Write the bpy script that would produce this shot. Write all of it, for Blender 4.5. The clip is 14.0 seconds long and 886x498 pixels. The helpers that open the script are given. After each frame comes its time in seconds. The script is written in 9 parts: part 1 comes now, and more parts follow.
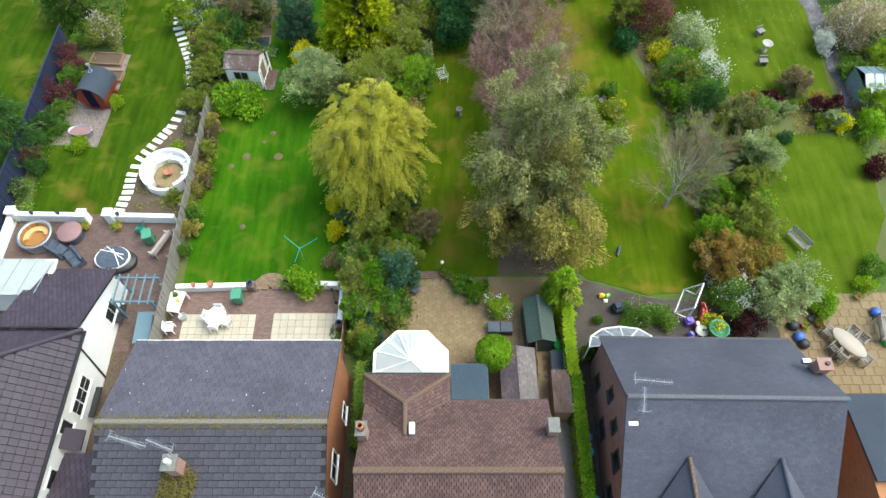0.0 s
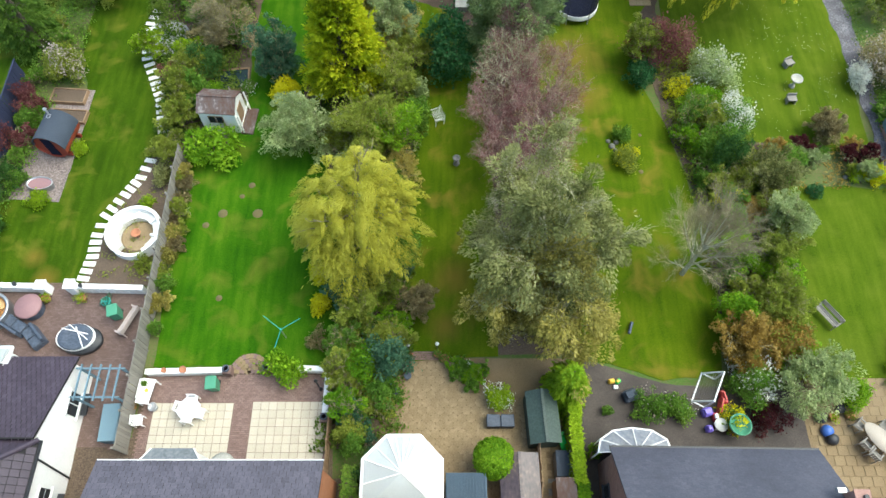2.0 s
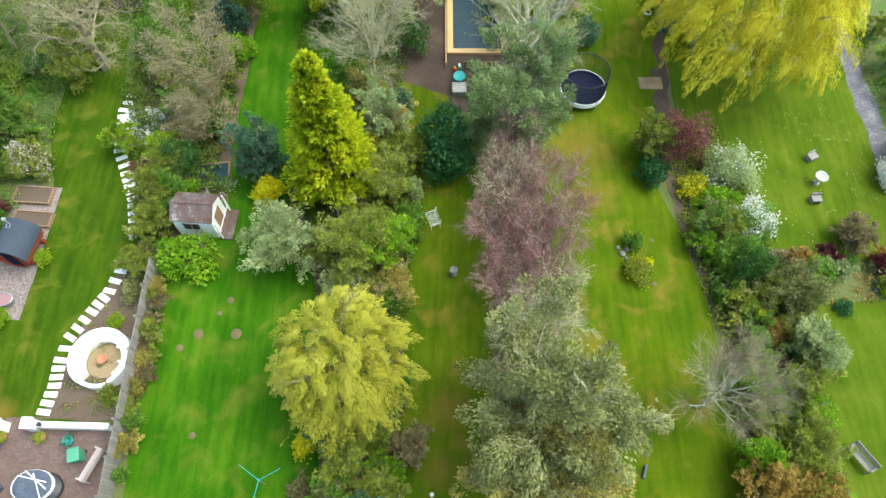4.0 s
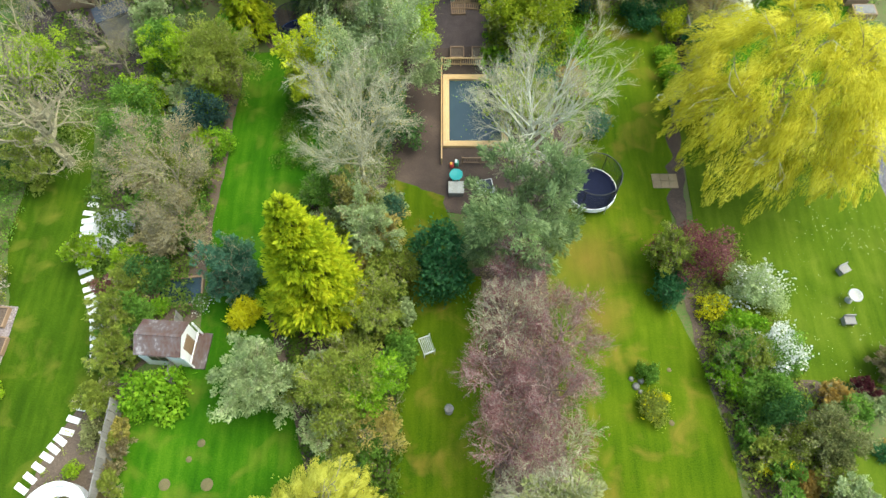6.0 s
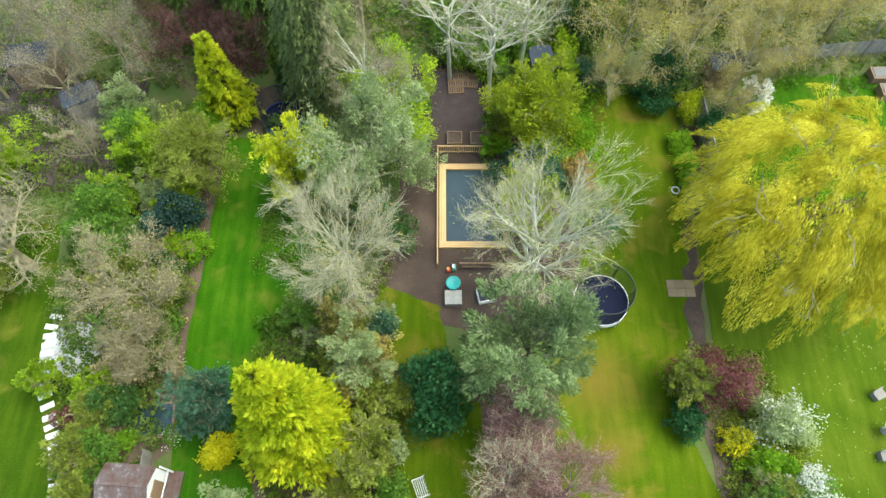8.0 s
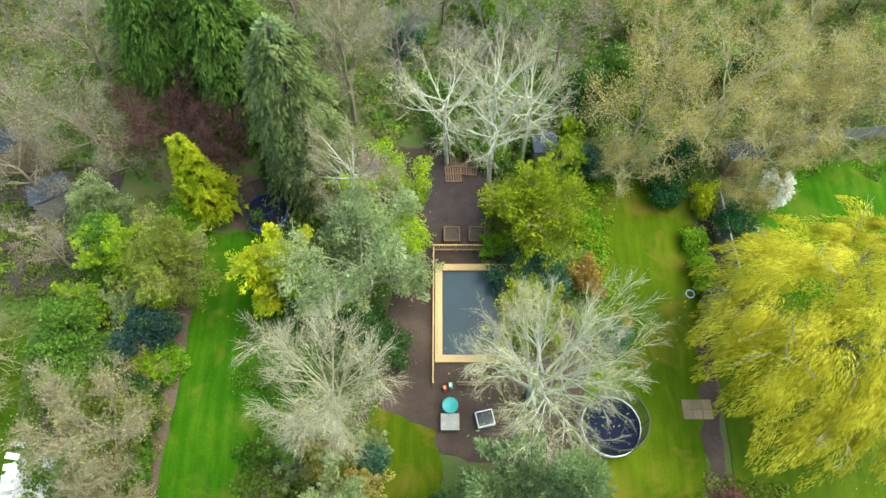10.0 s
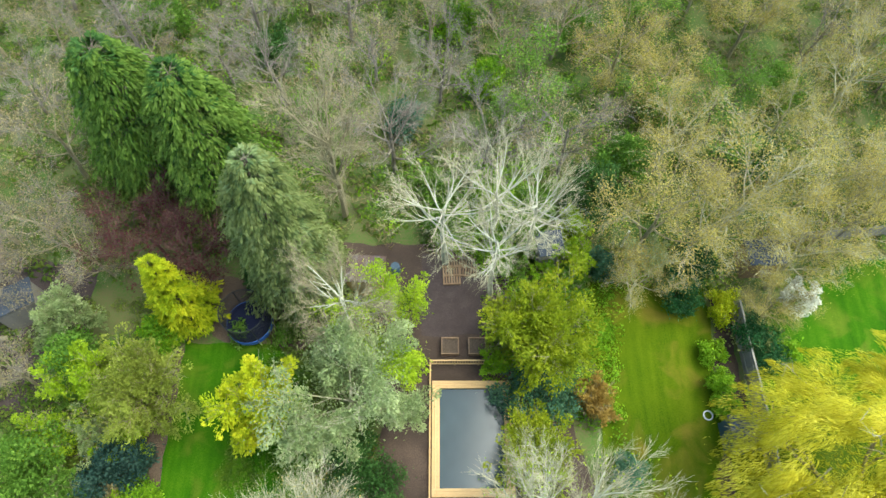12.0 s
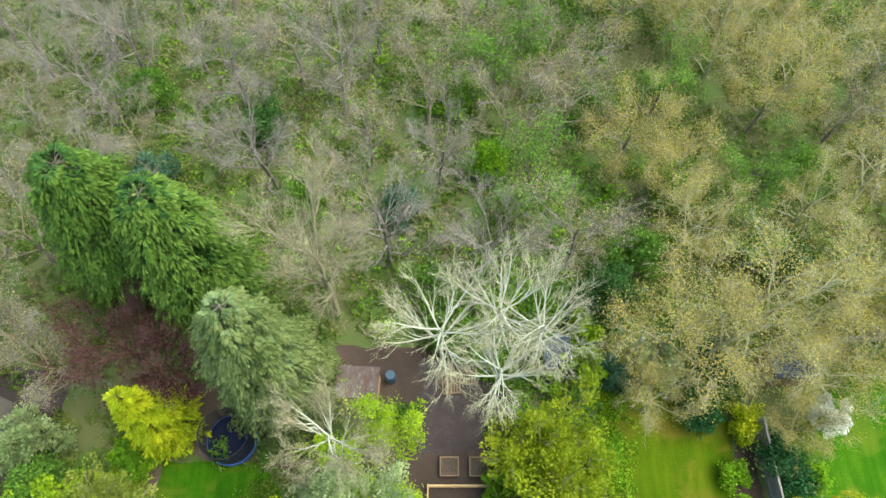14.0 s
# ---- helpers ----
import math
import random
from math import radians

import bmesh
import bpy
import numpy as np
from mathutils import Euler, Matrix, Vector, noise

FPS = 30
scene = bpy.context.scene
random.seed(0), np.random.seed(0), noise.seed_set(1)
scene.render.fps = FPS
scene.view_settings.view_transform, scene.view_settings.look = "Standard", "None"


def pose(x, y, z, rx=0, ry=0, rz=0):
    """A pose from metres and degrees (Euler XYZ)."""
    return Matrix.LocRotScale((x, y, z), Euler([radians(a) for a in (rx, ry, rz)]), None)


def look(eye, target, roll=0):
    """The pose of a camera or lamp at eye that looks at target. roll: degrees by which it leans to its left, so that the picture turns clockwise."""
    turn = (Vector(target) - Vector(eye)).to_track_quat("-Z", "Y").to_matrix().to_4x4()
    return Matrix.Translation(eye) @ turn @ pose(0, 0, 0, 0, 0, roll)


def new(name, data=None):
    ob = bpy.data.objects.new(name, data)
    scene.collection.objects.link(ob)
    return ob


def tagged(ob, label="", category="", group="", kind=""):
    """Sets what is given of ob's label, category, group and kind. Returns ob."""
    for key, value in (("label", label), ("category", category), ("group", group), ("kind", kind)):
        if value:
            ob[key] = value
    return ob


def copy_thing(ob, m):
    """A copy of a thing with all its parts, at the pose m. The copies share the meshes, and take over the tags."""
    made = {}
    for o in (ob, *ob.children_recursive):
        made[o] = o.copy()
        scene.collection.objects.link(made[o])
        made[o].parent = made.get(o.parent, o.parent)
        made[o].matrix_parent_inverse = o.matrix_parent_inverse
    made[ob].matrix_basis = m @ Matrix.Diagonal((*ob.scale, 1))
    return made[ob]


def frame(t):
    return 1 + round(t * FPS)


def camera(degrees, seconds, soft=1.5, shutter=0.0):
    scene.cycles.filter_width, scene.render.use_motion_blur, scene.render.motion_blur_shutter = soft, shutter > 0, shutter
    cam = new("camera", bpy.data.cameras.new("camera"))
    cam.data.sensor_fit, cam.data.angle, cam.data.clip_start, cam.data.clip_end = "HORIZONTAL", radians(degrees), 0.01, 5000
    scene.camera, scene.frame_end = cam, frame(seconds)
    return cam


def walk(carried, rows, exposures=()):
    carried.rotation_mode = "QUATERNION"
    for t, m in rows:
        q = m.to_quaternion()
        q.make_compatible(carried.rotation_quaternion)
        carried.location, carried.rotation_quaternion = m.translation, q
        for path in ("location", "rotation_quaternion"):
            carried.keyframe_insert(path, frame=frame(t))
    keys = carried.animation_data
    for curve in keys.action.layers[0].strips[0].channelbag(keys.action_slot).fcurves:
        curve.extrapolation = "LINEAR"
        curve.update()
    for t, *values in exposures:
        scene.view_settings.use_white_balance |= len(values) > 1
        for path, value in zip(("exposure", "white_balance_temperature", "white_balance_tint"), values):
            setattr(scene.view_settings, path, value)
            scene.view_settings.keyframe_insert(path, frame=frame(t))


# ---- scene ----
cam = camera(68.0, 14.0)
METRES, EYE, TILT, LEAN, TURN = 50.0, 34.44, -59.7, 0.0, 0.0
ROWS = [
    (0.0, 0.0, 0.0, 0.0, 0.0, 0.0, -0.0),
    (0.5, 0.0012, 0.0213, 0.0333, -0.01, -1.54, -0.01),
    (1.0, 0.0026, 0.0391, 0.0631, -0.01, -2.96, -0.01),
    (1.5, 0.0035, 0.0594, 0.0988, -0.03, -3.7, -0.02),
    (2.0, 0.0048, 0.0763, 0.1312, -0.03, -3.73, -0.02),
    (2.5, 0.0061, 0.0961, 0.1678, -0.04, -3.76, -0.02),
    (3.0, 0.0069, 0.1142, 0.1999, -0.08, -3.75, -0.02),
    (5.5, 0.0121, 0.2131, 0.364, -0.16, -3.76, -0.01),
    (6.0, 0.014, 0.235, 0.3979, -0.15, -3.78, -0.02),
    (6.5, 0.0146, 0.2547, 0.429, -0.2, -3.72, -0.02),
    (7.0, 0.0154, 0.2729, 0.4588, -0.22, -3.76, -0.02),
    (7.5, 0.0168, 0.2932, 0.4921, -0.22, -3.76, -0.02),
    (8.0, 0.0176, 0.3105, 0.5208, -0.23, -3.73, -0.04),
    (10.5, 0.0235, 0.3948, 0.67, -0.22, -3.67, -0.01),
    (11.0, 0.0244, 0.4118, 0.7006, -0.2, -3.67, -0.01),
    (11.5, 0.0242, 0.4253, 0.7266, -0.27, -3.61, -0.04),
    (12.0, 0.024, 0.4421, 0.7562, -0.31, -3.6, -0.05),
    (12.5, 0.025, 0.4574, 0.7841, -0.29, -3.57, -0.07),
    (13.0, 0.0255, 0.4725, 0.8097, -0.28, -3.54, -0.09),
    (13.5, 0.0253, 0.4894, 0.8382, -0.3, -3.49, -0.13),
    (14.0, 0.0258, 0.5036, 0.8631, -0.25, -3.44, -0.15),
]
walk(cam, [(t, pose(0, 0, EYE, TILT, LEAN, TURN) @ pose(METRES * x, METRES * y, METRES * z, 90 + pitch, roll, yaw)) for t, x, y, z, yaw, pitch, roll in ROWS], [(0.0, 1.38, 6500, -4), (2.0, 1.45, 6500, -4), (3.0, 1.6, 6500, -4), (7.0, 1.74, 6500, -4), (14.0, 1.8, 6500, -4)])

# ---- world and light ----
world = bpy.data.worlds.new("overcast_sky")
scene.world = world
world.use_nodes = True
_wn = world.node_tree.nodes
_sky = _wn.new("ShaderNodeTexSky")
_sky.sky_type, _sky.sun_disc = "NISHITA", False
_sky.sun_elevation, _sky.sun_rotation = radians(62), radians(80)
_sky.dust_density, _sky.ozone_density = 3.0, 1.0
world.node_tree.links.new(_sky.outputs[0], _wn["Background"].inputs[0])
_wn["Background"].inputs[1].default_value = 0.15
sun = new("sun", bpy.data.lights.new("sun", "SUN"))
sun.data.energy, sun.data.angle, sun.data.color = 1.3, radians(50), (1.0, 0.97, 0.92)
sun.matrix_world = look((46, 8, 88), (0, 0, 0))


# ---- materials ----
def nodes_of(m):
    m.use_nodes = True
    n = m.node_tree.nodes
    return n, m.node_tree.links, n["Principled BSDF"]


def ramp_of(n, cols, stops=None):
    r = n.new("ShaderNodeValToRGB")
    k = len(cols)
    stops = stops or [i / max(1, k - 1) for i in range(k)]
    e = r.color_ramp.elements
    while len(e) < k:
        e.new(0.5)
    for i in range(k):
        e[i].position = stops[i]
        e[i].color = (*cols[i], 1)
    return r


def surface(name, cols, scale=2.0, rough=0.8, bump=0.3, fine=30.0, metal=0.0, stain=0.25, objvar=0.0, islvar=0.0, stretch=None):
    """Two scales of noise between the colours, a fine relief, and a variation from piece to piece."""
    m = bpy.data.materials.new(name)
    n, l, b = nodes_of(m)
    tc = n.new("ShaderNodeTexCoord")
    src = tc.outputs["Object"]
    if stretch:
        mp = n.new("ShaderNodeMapping")
        mp.inputs["Scale"].default_value = stretch
        l.new(src, mp.inputs[0])
        src = mp.outputs[0]
    big, small = n.new("ShaderNodeTexNoise"), n.new("ShaderNodeTexNoise")
    big.inputs["Scale"].default_value, big.inputs["Detail"].default_value = scale, 4
    small.inputs["Scale"].default_value, small.inputs["Detail"].default_value = fine, 5
    l.new(src, big.inputs[0])
    l.new(src, small.inputs[0])
    mix = n.new("ShaderNodeMix")
    mix.data_type = "FLOAT"
    mix.inputs[0].default_value = stain
    l.new(small.outputs[0], mix.inputs[2])
    l.new(big.outputs[0], mix.inputs[3])
    spread = n.new("ShaderNodeMapRange")
    spread.inputs[1].default_value, spread.inputs[2].default_value = 0.3, 0.7
    l.new(mix.outputs[0], spread.inputs[0])
    r = ramp_of(n, cols)
    val = spread.outputs[0]
    for amount, node, out in ((objvar, "ShaderNodeObjectInfo", "Random"), (islvar, "ShaderNodeNewGeometry", "Random Per Island")):
        if amount:
            o = n.new(node)
            mm = n.new("ShaderNodeMix")
            mm.data_type = "FLOAT"
            mm.inputs[0].default_value = amount
            l.new(val, mm.inputs[2])
            l.new(o.outputs[out], mm.inputs[3])
            val = mm.outputs[0]
    l.new(val, r.inputs[0])
    l.new(r.outputs[0], b.inputs["Base Color"])
    b.inputs["Roughness"].default_value, b.inputs["Metallic"].default_value = rough, metal
    if bump:
        bp = n.new("ShaderNodeBump")
        bp.inputs["Strength"].default_value, bp.inputs["Distance"].default_value = bump, 0.02
        l.new(small.outputs[0], bp.inputs["Height"])
        l.new(bp.outputs[0], b.inputs["Normal"])
    return m


def foliage(name, cols, patch=0.6, gloss=0.55, thin=0.5):
    """Leaves: one tint for each leaf, shifted in soft patches over the crown; some light comes through."""
    m = bpy.data.materials.new(name)
    n, l, b = nodes_of(m)
    geo, tc, nz = n.new("ShaderNodeNewGeometry"), n.new("ShaderNodeTexCoord"), n.new("ShaderNodeTexNoise")
    nz.inputs["Scale"].default_value, nz.inputs["Detail"].default_value = patch, 2
    l.new(tc.outputs["Object"], nz.inputs[0])
    mr = n.new("ShaderNodeMapRange")
    mr.inputs[1].default_value, mr.inputs[2].default_value = 0.33, 0.67
    l.new(nz.outputs[0], mr.inputs[0])
    mx = n.new("ShaderNodeMix")
    mx.data_type = "FLOAT"
    mx.inputs[0].default_value = 0.5
    l.new(geo.outputs["Random Per Island"], mx.inputs[2])
    l.new(mr.outputs[0], mx.inputs[3])
    info, shift, total = n.new("ShaderNodeObjectInfo"), n.new("ShaderNodeMath"), n.new("ShaderNodeMath")
    shift.operation, total.operation = "MULTIPLY_ADD", "ADD"
    shift.inputs[1].default_value, shift.inputs[2].default_value = 0.3, -0.15
    l.new(info.outputs["Random"], shift.inputs[0])
    l.new(mx.outputs[0], total.inputs[0])
    l.new(shift.outputs[0], total.inputs[1])
    r = ramp_of(n, cols)
    l.new(total.outputs[0], r.inputs[0])
    l.new(r.outputs[0], b.inputs["Base Color"])
    b.inputs["Roughness"].default_value = gloss
    b.inputs["Specular IOR Level"].default_value = 0.12
    tr, ms = n.new("ShaderNodeBsdfTranslucent"), n.new("ShaderNodeMixShader")
    l.new(r.outputs[0], tr.inputs[0])
    ms.inputs[0].default_value = thin
    l.new(b.outputs[0], ms.inputs[1])
    l.new(tr.outputs[0], ms.inputs[2])
    l.new(ms.outputs[0], n["Material Output"].inputs[0])
    return m


def lawn_mat(name, cols, scale=0.35, dry=(0.2, 0.17, 0.03), dryness=0.3, worn=()):
    """Mown grass: blades, soft patches of tint, and drier islands with a shape of their own."""
    m = bpy.data.materials.new(name)
    n, l, b = nodes_of(m)
    tc = n.new("ShaderNodeTexCoord")
    a, c, d = (n.new("ShaderNodeTexNoise") for _ in range(3))
    for node, s, det in ((a, scale, 3), (c, 14.0, 5), (d, 0.55, 4)):
        node.inputs["Scale"].default_value, node.inputs["Detail"].default_value = s, det
        l.new(tc.outputs["Object"], node.inputs[0])
    d.inputs["Distortion"].default_value = 0.6
    mx = n.new("ShaderNodeMix")
    mx.data_type = "FLOAT"
    mx.inputs[0].default_value = 0.42
    l.new(a.outputs[0], mx.inputs[2])
    l.new(c.outputs[0], mx.inputs[3])
    mp, e, my = n.new("ShaderNodeMapping"), n.new("ShaderNodeTexNoise"), n.new("ShaderNodeMix")
    mp.inputs["Scale"].default_value = (2.4, 0.3, 1.0)
    mp.inputs["Rotation"].default_value = (0, 0, 0.06)
    e.inputs["Scale"].default_value, e.inputs["Detail"].default_value = 1.0, 3
    l.new(tc.outputs["Object"], mp.inputs[0])
    l.new(mp.outputs[0], e.inputs[0])
    my.data_type = "FLOAT"
    my.inputs[0].default_value = 0.33
    l.new(mx.outputs[0], my.inputs[2])
    l.new(e.outputs[0], my.inputs[3])
    mr = n.new("ShaderNodeMapRange")
    mr.inputs[1].default_value, mr.inputs[2].default_value = 0.36, 0.64
    l.new(my.outputs[0], mr.inputs[0])
    r = ramp_of(n, cols)
    l.new(mr.outputs[0], r.inputs[0])
    sel = n.new("ShaderNodeMapRange")
    sel.inputs[1].default_value, sel.inputs[2].default_value = 0.52, 0.72
    sel.inputs[4].default_value = dryness
    l.new(d.outputs[0], sel.inputs[0])
    dm = n.new("ShaderNodeMix")
    dm.data_type = "RGBA"
    l.new(sel.outputs[0], dm.inputs[0])
    l.new(r.outputs[0], dm.inputs[6])
    dm.inputs[7].default_value = (*dry, 1)
    col = dm.outputs[2]
    for wx, wy, wr in worn:
        away, rag, fade, wm = n.new("ShaderNodeVectorMath"), n.new("ShaderNodeMath"), n.new("ShaderNodeMapRange"), n.new("ShaderNodeMix")
        away.operation, rag.operation, wm.data_type = "DISTANCE", "MULTIPLY_ADD", "RGBA"
        away.inputs[1].default_value = (wx, wy, 0)
        l.new(tc.outputs["Object"], away.inputs[0])
        l.new(d.outputs[0], rag.inputs[0])
        rag.inputs[1].default_value = wr * 1.2
        l.new(away.outputs["Value"], rag.inputs[2])
        fade.inputs[1].default_value, fade.inputs[2].default_value, fade.inputs[3].default_value, fade.inputs[4].default_value = wr * 0.7, wr * 1.8, 0.6, 0.0
        l.new(rag.outputs[0], fade.inputs[0])
        l.new(fade.outputs[0], wm.inputs[0])
        l.new(col, wm.inputs[6])
        wm.inputs[7].default_value = (0.17, 0.11, 0.022, 1)
        col = wm.outputs[2]
    l.new(col, b.inputs["Base Color"])
    b.inputs["Roughness"].default_value = 0.9
    b.inputs["Specular IOR Level"].default_value = 0.05
    bp = n.new("ShaderNodeBump")
    bp.inputs["Strength"].default_value, bp.inputs["Distance"].default_value = 0.4, 0.03
    l.new(c.outputs[0], bp.inputs["Height"])
    l.new(bp.outputs[0], b.inputs["Normal"])
    return m


GLASS = bpy.data.materials.new("window_glass")
_n, _l, _b = nodes_of(GLASS)
_b.inputs["Base Color"].default_value = (0.02, 0.025, 0.03, 1)
_b.inputs["Roughness"].default_value = 0.08
POLY = surface("translucent_roof_sheet", [(0.66, 0.7, 0.71), (0.78, 0.81, 0.81)], 1.2, 0.25, 0.05)
M_SOIL = surface("leaf_litter_soil", [(0.045, 0.03, 0.02), (0.09, 0.063, 0.043), (0.14, 0.105, 0.074)], 0.6, 0.95, 0.8, 14)
M_WILD = surface("rough_ground", [(0.04, 0.06, 0.012), (0.055, 0.11, 0.012), (0.1, 0.095, 0.035), (0.05, 0.13, 0.012)], 0.35, 0.95, 0.8, 8, stain=0.55)
M_DIRT = surface("trodden_earth", [(0.028, 0.018, 0.012), (0.052, 0.034, 0.024), (0.11, 0.075, 0.054)], 0.5, 0.95, 0.6, 18, stain=0.5)
M_MULCH = surface("wood_chip_mulch", [(0.026, 0.018, 0.016), (0.05, 0.035, 0.032), (0.1, 0.076, 0.072)], 1.5, 0.95, 0.9, 35)
M_GRAVEL = surface("pinkish_gravel", [(0.07, 0.055, 0.05), (0.17, 0.135, 0.125), (0.32, 0.27, 0.25)], 0.8, 0.95, 0.9, 13, stain=0.15)
M_SLATECHIP = surface("slate_chippings", [(0.04, 0.036, 0.043), (0.1, 0.096, 0.11), (0.26, 0.25, 0.27)], 1.0, 0.9, 0.9, 11, stain=0.4)
M_LAWN_A = lawn_mat("striped_lawn", [(0.02, 0.045, 0.002), (0.034, 0.068, 0.003), (0.057, 0.092, 0.005)], 0.4, dryness=0.35, worn=[(-23.6, 24.3, 0.7), (-22.5, 22.8, 0.8)])
M_LAWN_B = lawn_mat("vivid_lawn", [(0.016, 0.064, 0.002), (0.032, 0.097, 0.003), (0.062, 0.132, 0.006)], 0.4, dryness=0.3)
M_LAWN_C = lawn_mat("mossy_lawn", [(0.03, 0.064, 0.002), (0.058, 0.095, 0.003), (0.092, 0.124, 0.006)], 0.3, (0.19, 0.13, 0.025), 0.55, [(9.2, 39.6, 2.3), (0.9, 23.0, 1.3), (0.4, 20.0, 1.0), (9.6, 36.0, 1.5)])
M_LAWN_D = lawn_mat("daisy_lawn", [(0.034, 0.064, 0.003), (0.059, 0.095, 0.005), (0.09, 0.122, 0.01)], 0.35, (0.13, 0.15, 0.02), 0.3)
M_WHITE = surface("white_paint", [(0.7, 0.7, 0.7), (0.8, 0.8, 0.79), (0.84, 0.84, 0.83)], 0.8, 0.6, 0.08, 12, stain=0.5)
M_PLASTIC = surface("white_plastic", [(0.78, 0.78, 0.78), (0.85, 0.85, 0.85)], 2, 0.4, 0.02)
M_BRICKPAV = surface("brick_paver", [(0.1, 0.06, 0.05), (0.165, 0.105, 0.09), (0.24, 0.165, 0.148)], 0.7, 0.85, 0.3, 25, objvar=0.25, islvar=0.35)
M_BRICKPAV_DARK = surface("dark_brick_paver", [(0.07, 0.043, 0.036), (0.12, 0.077, 0.066), (0.185, 0.13, 0.115)], 0.7, 0.85, 0.3, 25, islvar=0.35)
M_SLAB = surface("cream_slab", [(0.33, 0.29, 0.225), (0.44, 0.4, 0.32), (0.52, 0.485, 0.41)], 0.6, 0.85, 0.2, 18, stain=0.5, objvar=0.22)
M_FLAG = surface("sandstone_flag", [(0.135, 0.092, 0.045), (0.215, 0.155, 0.083), (0.31, 0.235, 0.14)], 0.6, 0.85, 0.3, 16, stain=0.5, objvar=0.18)
M_SAND = surface("sandy_bedding", [(0.1, 0.07, 0.035), (0.16, 0.115, 0.06), (0.22, 0.165, 0.1)], 0.8, 0.95, 0.4, 25)
M_MATBLACK = surface("black_woven_mat", [(0.005, 0.007, 0.02), (0.011, 0.014, 0.036)], 3, 0.8, 0.2)
M_MATBLACK.node_tree.nodes["Principled BSDF"].inputs["Specular IOR Level"].default_value = 0.12
M_STONE = surface("pale_step_stone", [(0.5, 0.49, 0.44), (0.66, 0.65, 0.6), (0.74, 0.73, 0.68)], 3, 0.85, 0.2, 20, objvar=0.3)
M_OLDSTONE = surface("weathered_stone", [(0.22, 0.21, 0.18), (0.34, 0.33, 0.29), (0.45, 0.44, 0.4)], 3, 0.9, 0.3, 20)
M_CONC = surface("grey_concrete", [(0.1, 0.1, 0.09), (0.16, 0.155, 0.14), (0.22, 0.215, 0.2)], 1.0, 0.9, 0.3, 20)
M_TILE_GREY = surface("grey_roof_tile", [(0.038, 0.035, 0.048), (0.068, 0.063, 0.084), (0.105, 0.098, 0.125)], 0.5, 0.8, 0.4, 14, stain=0.4, islvar=0.3)
M_TILE_SLATE = surface("blue_grey_slate", [(0.035, 0.036, 0.053), (0.056, 0.058, 0.082), (0.092, 0.092, 0.122)], 0.4, 0.7, 0.3, 12, stain=0.55, islvar=0.2)
M_TILE_RED = surface("red_brown_clay_tile", [(0.034, 0.018, 0.019), (0.086, 0.046, 0.042), (0.165, 0.1, 0.088)], 0.7, 0.85, 0.4, 22, stain=0.4, islvar=0.3)
M_TILE_BROWN = surface("dark_brown_tile", [(0.0211, 0.0141, 0.0238), (0.0387, 0.0273, 0.044), (0.0686, 0.0528, 0.0748)], 0.6, 0.75, 0.3, 14, stain=0.4, islvar=0.35)
M_RIDGE = surface("mossy_ridge_tile", [(0.09, 0.085, 0.06), (0.17, 0.15, 0.12), (0.25, 0.22, 0.19)], 2.5, 0.9, 0.5, 20)
M_RIDGE_RED = surface("lichen_clay_ridge", [(0.07, 0.045, 0.03), (0.13, 0.08, 0.055), (0.2, 0.145, 0.1)], 2.5, 0.9, 0.5, 20)
M_BARE = surface("bare_patch", [(0.08, 0.07, 0.025), (0.13, 0.105, 0.045)], 3, 0.95, 0.4)
M_TUBWOOD = surface("orange_brown_staves", [(0.2, 0.08, 0.02), (0.34, 0.16, 0.04), (0.45, 0.24, 0.07)], 2, 0.6, 0.2, objvar=0.5)
M_MOSS = surface("moss", [(0.07, 0.065, 0.012), (0.12, 0.1, 0.02), (0.18, 0.15, 0.03)], 3, 0.95, 0.8, 25)
M_BRICK = surface("orange_brick", [(0.24, 0.09, 0.04), (0.34, 0.14, 0.065), (0.42, 0.2, 0.1)], 1.2, 0.9, 0.4, 25, islvar=0.4)
M_BRICK_B = surface("brown_red_brick", [(0.174, 0.0899, 0.0725), (0.2755, 0.1522, 0.1232), (0.377, 0.2248, 0.1885)], 1.2, 0.9, 0.4, 25, islvar=0.5)
M_WOOD_GREY = surface("weathered_fence_wood", [(0.13, 0.12, 0.11), (0.22, 0.205, 0.18), (0.31, 0.29, 0.26)], 1.0, 0.9, 0.4, 20, objvar=0.4, stretch=(4, 4, 0.6))
M_WOOD_NEW = surface("fresh_softwood", [(0.42, 0.26, 0.1), (0.52, 0.34, 0.15), (0.6, 0.42, 0.2)], 1.5, 0.7, 0.2, 20, objvar=0.3)
M_WOOD_BRN = surface("brown_timber", [(0.13, 0.08, 0.045), (0.22, 0.14, 0.08), (0.3, 0.2, 0.12)], 1.5, 0.8, 0.3, 20, objvar=0.3)
M_REDWOOD = surface("red_stained_timber", [(0.16, 0.022, 0.012), (0.25, 0.04, 0.02), (0.32, 0.06, 0.032)], 1.5, 0.6, 0.2, 20, objvar=0.3)
M_FELT = surface("grey_roof_felt", [(0.02, 0.028, 0.042), (0.034, 0.045, 0.064), (0.055, 0.07, 0.095)], 0.8, 0.9, 0.4, 40)
M_NAVY = surface("navy_painted_fence", [(0.009, 0.013, 0.036), (0.015, 0.021, 0.055), (0.024, 0.032, 0.075)], 0.6, 0.75, 0.2, 15, objvar=0.3)
M_BLACK = surface("black_plastic", [(0.012, 0.013, 0.016), (0.03, 0.032, 0.038)], 2, 0.55, 0.1)
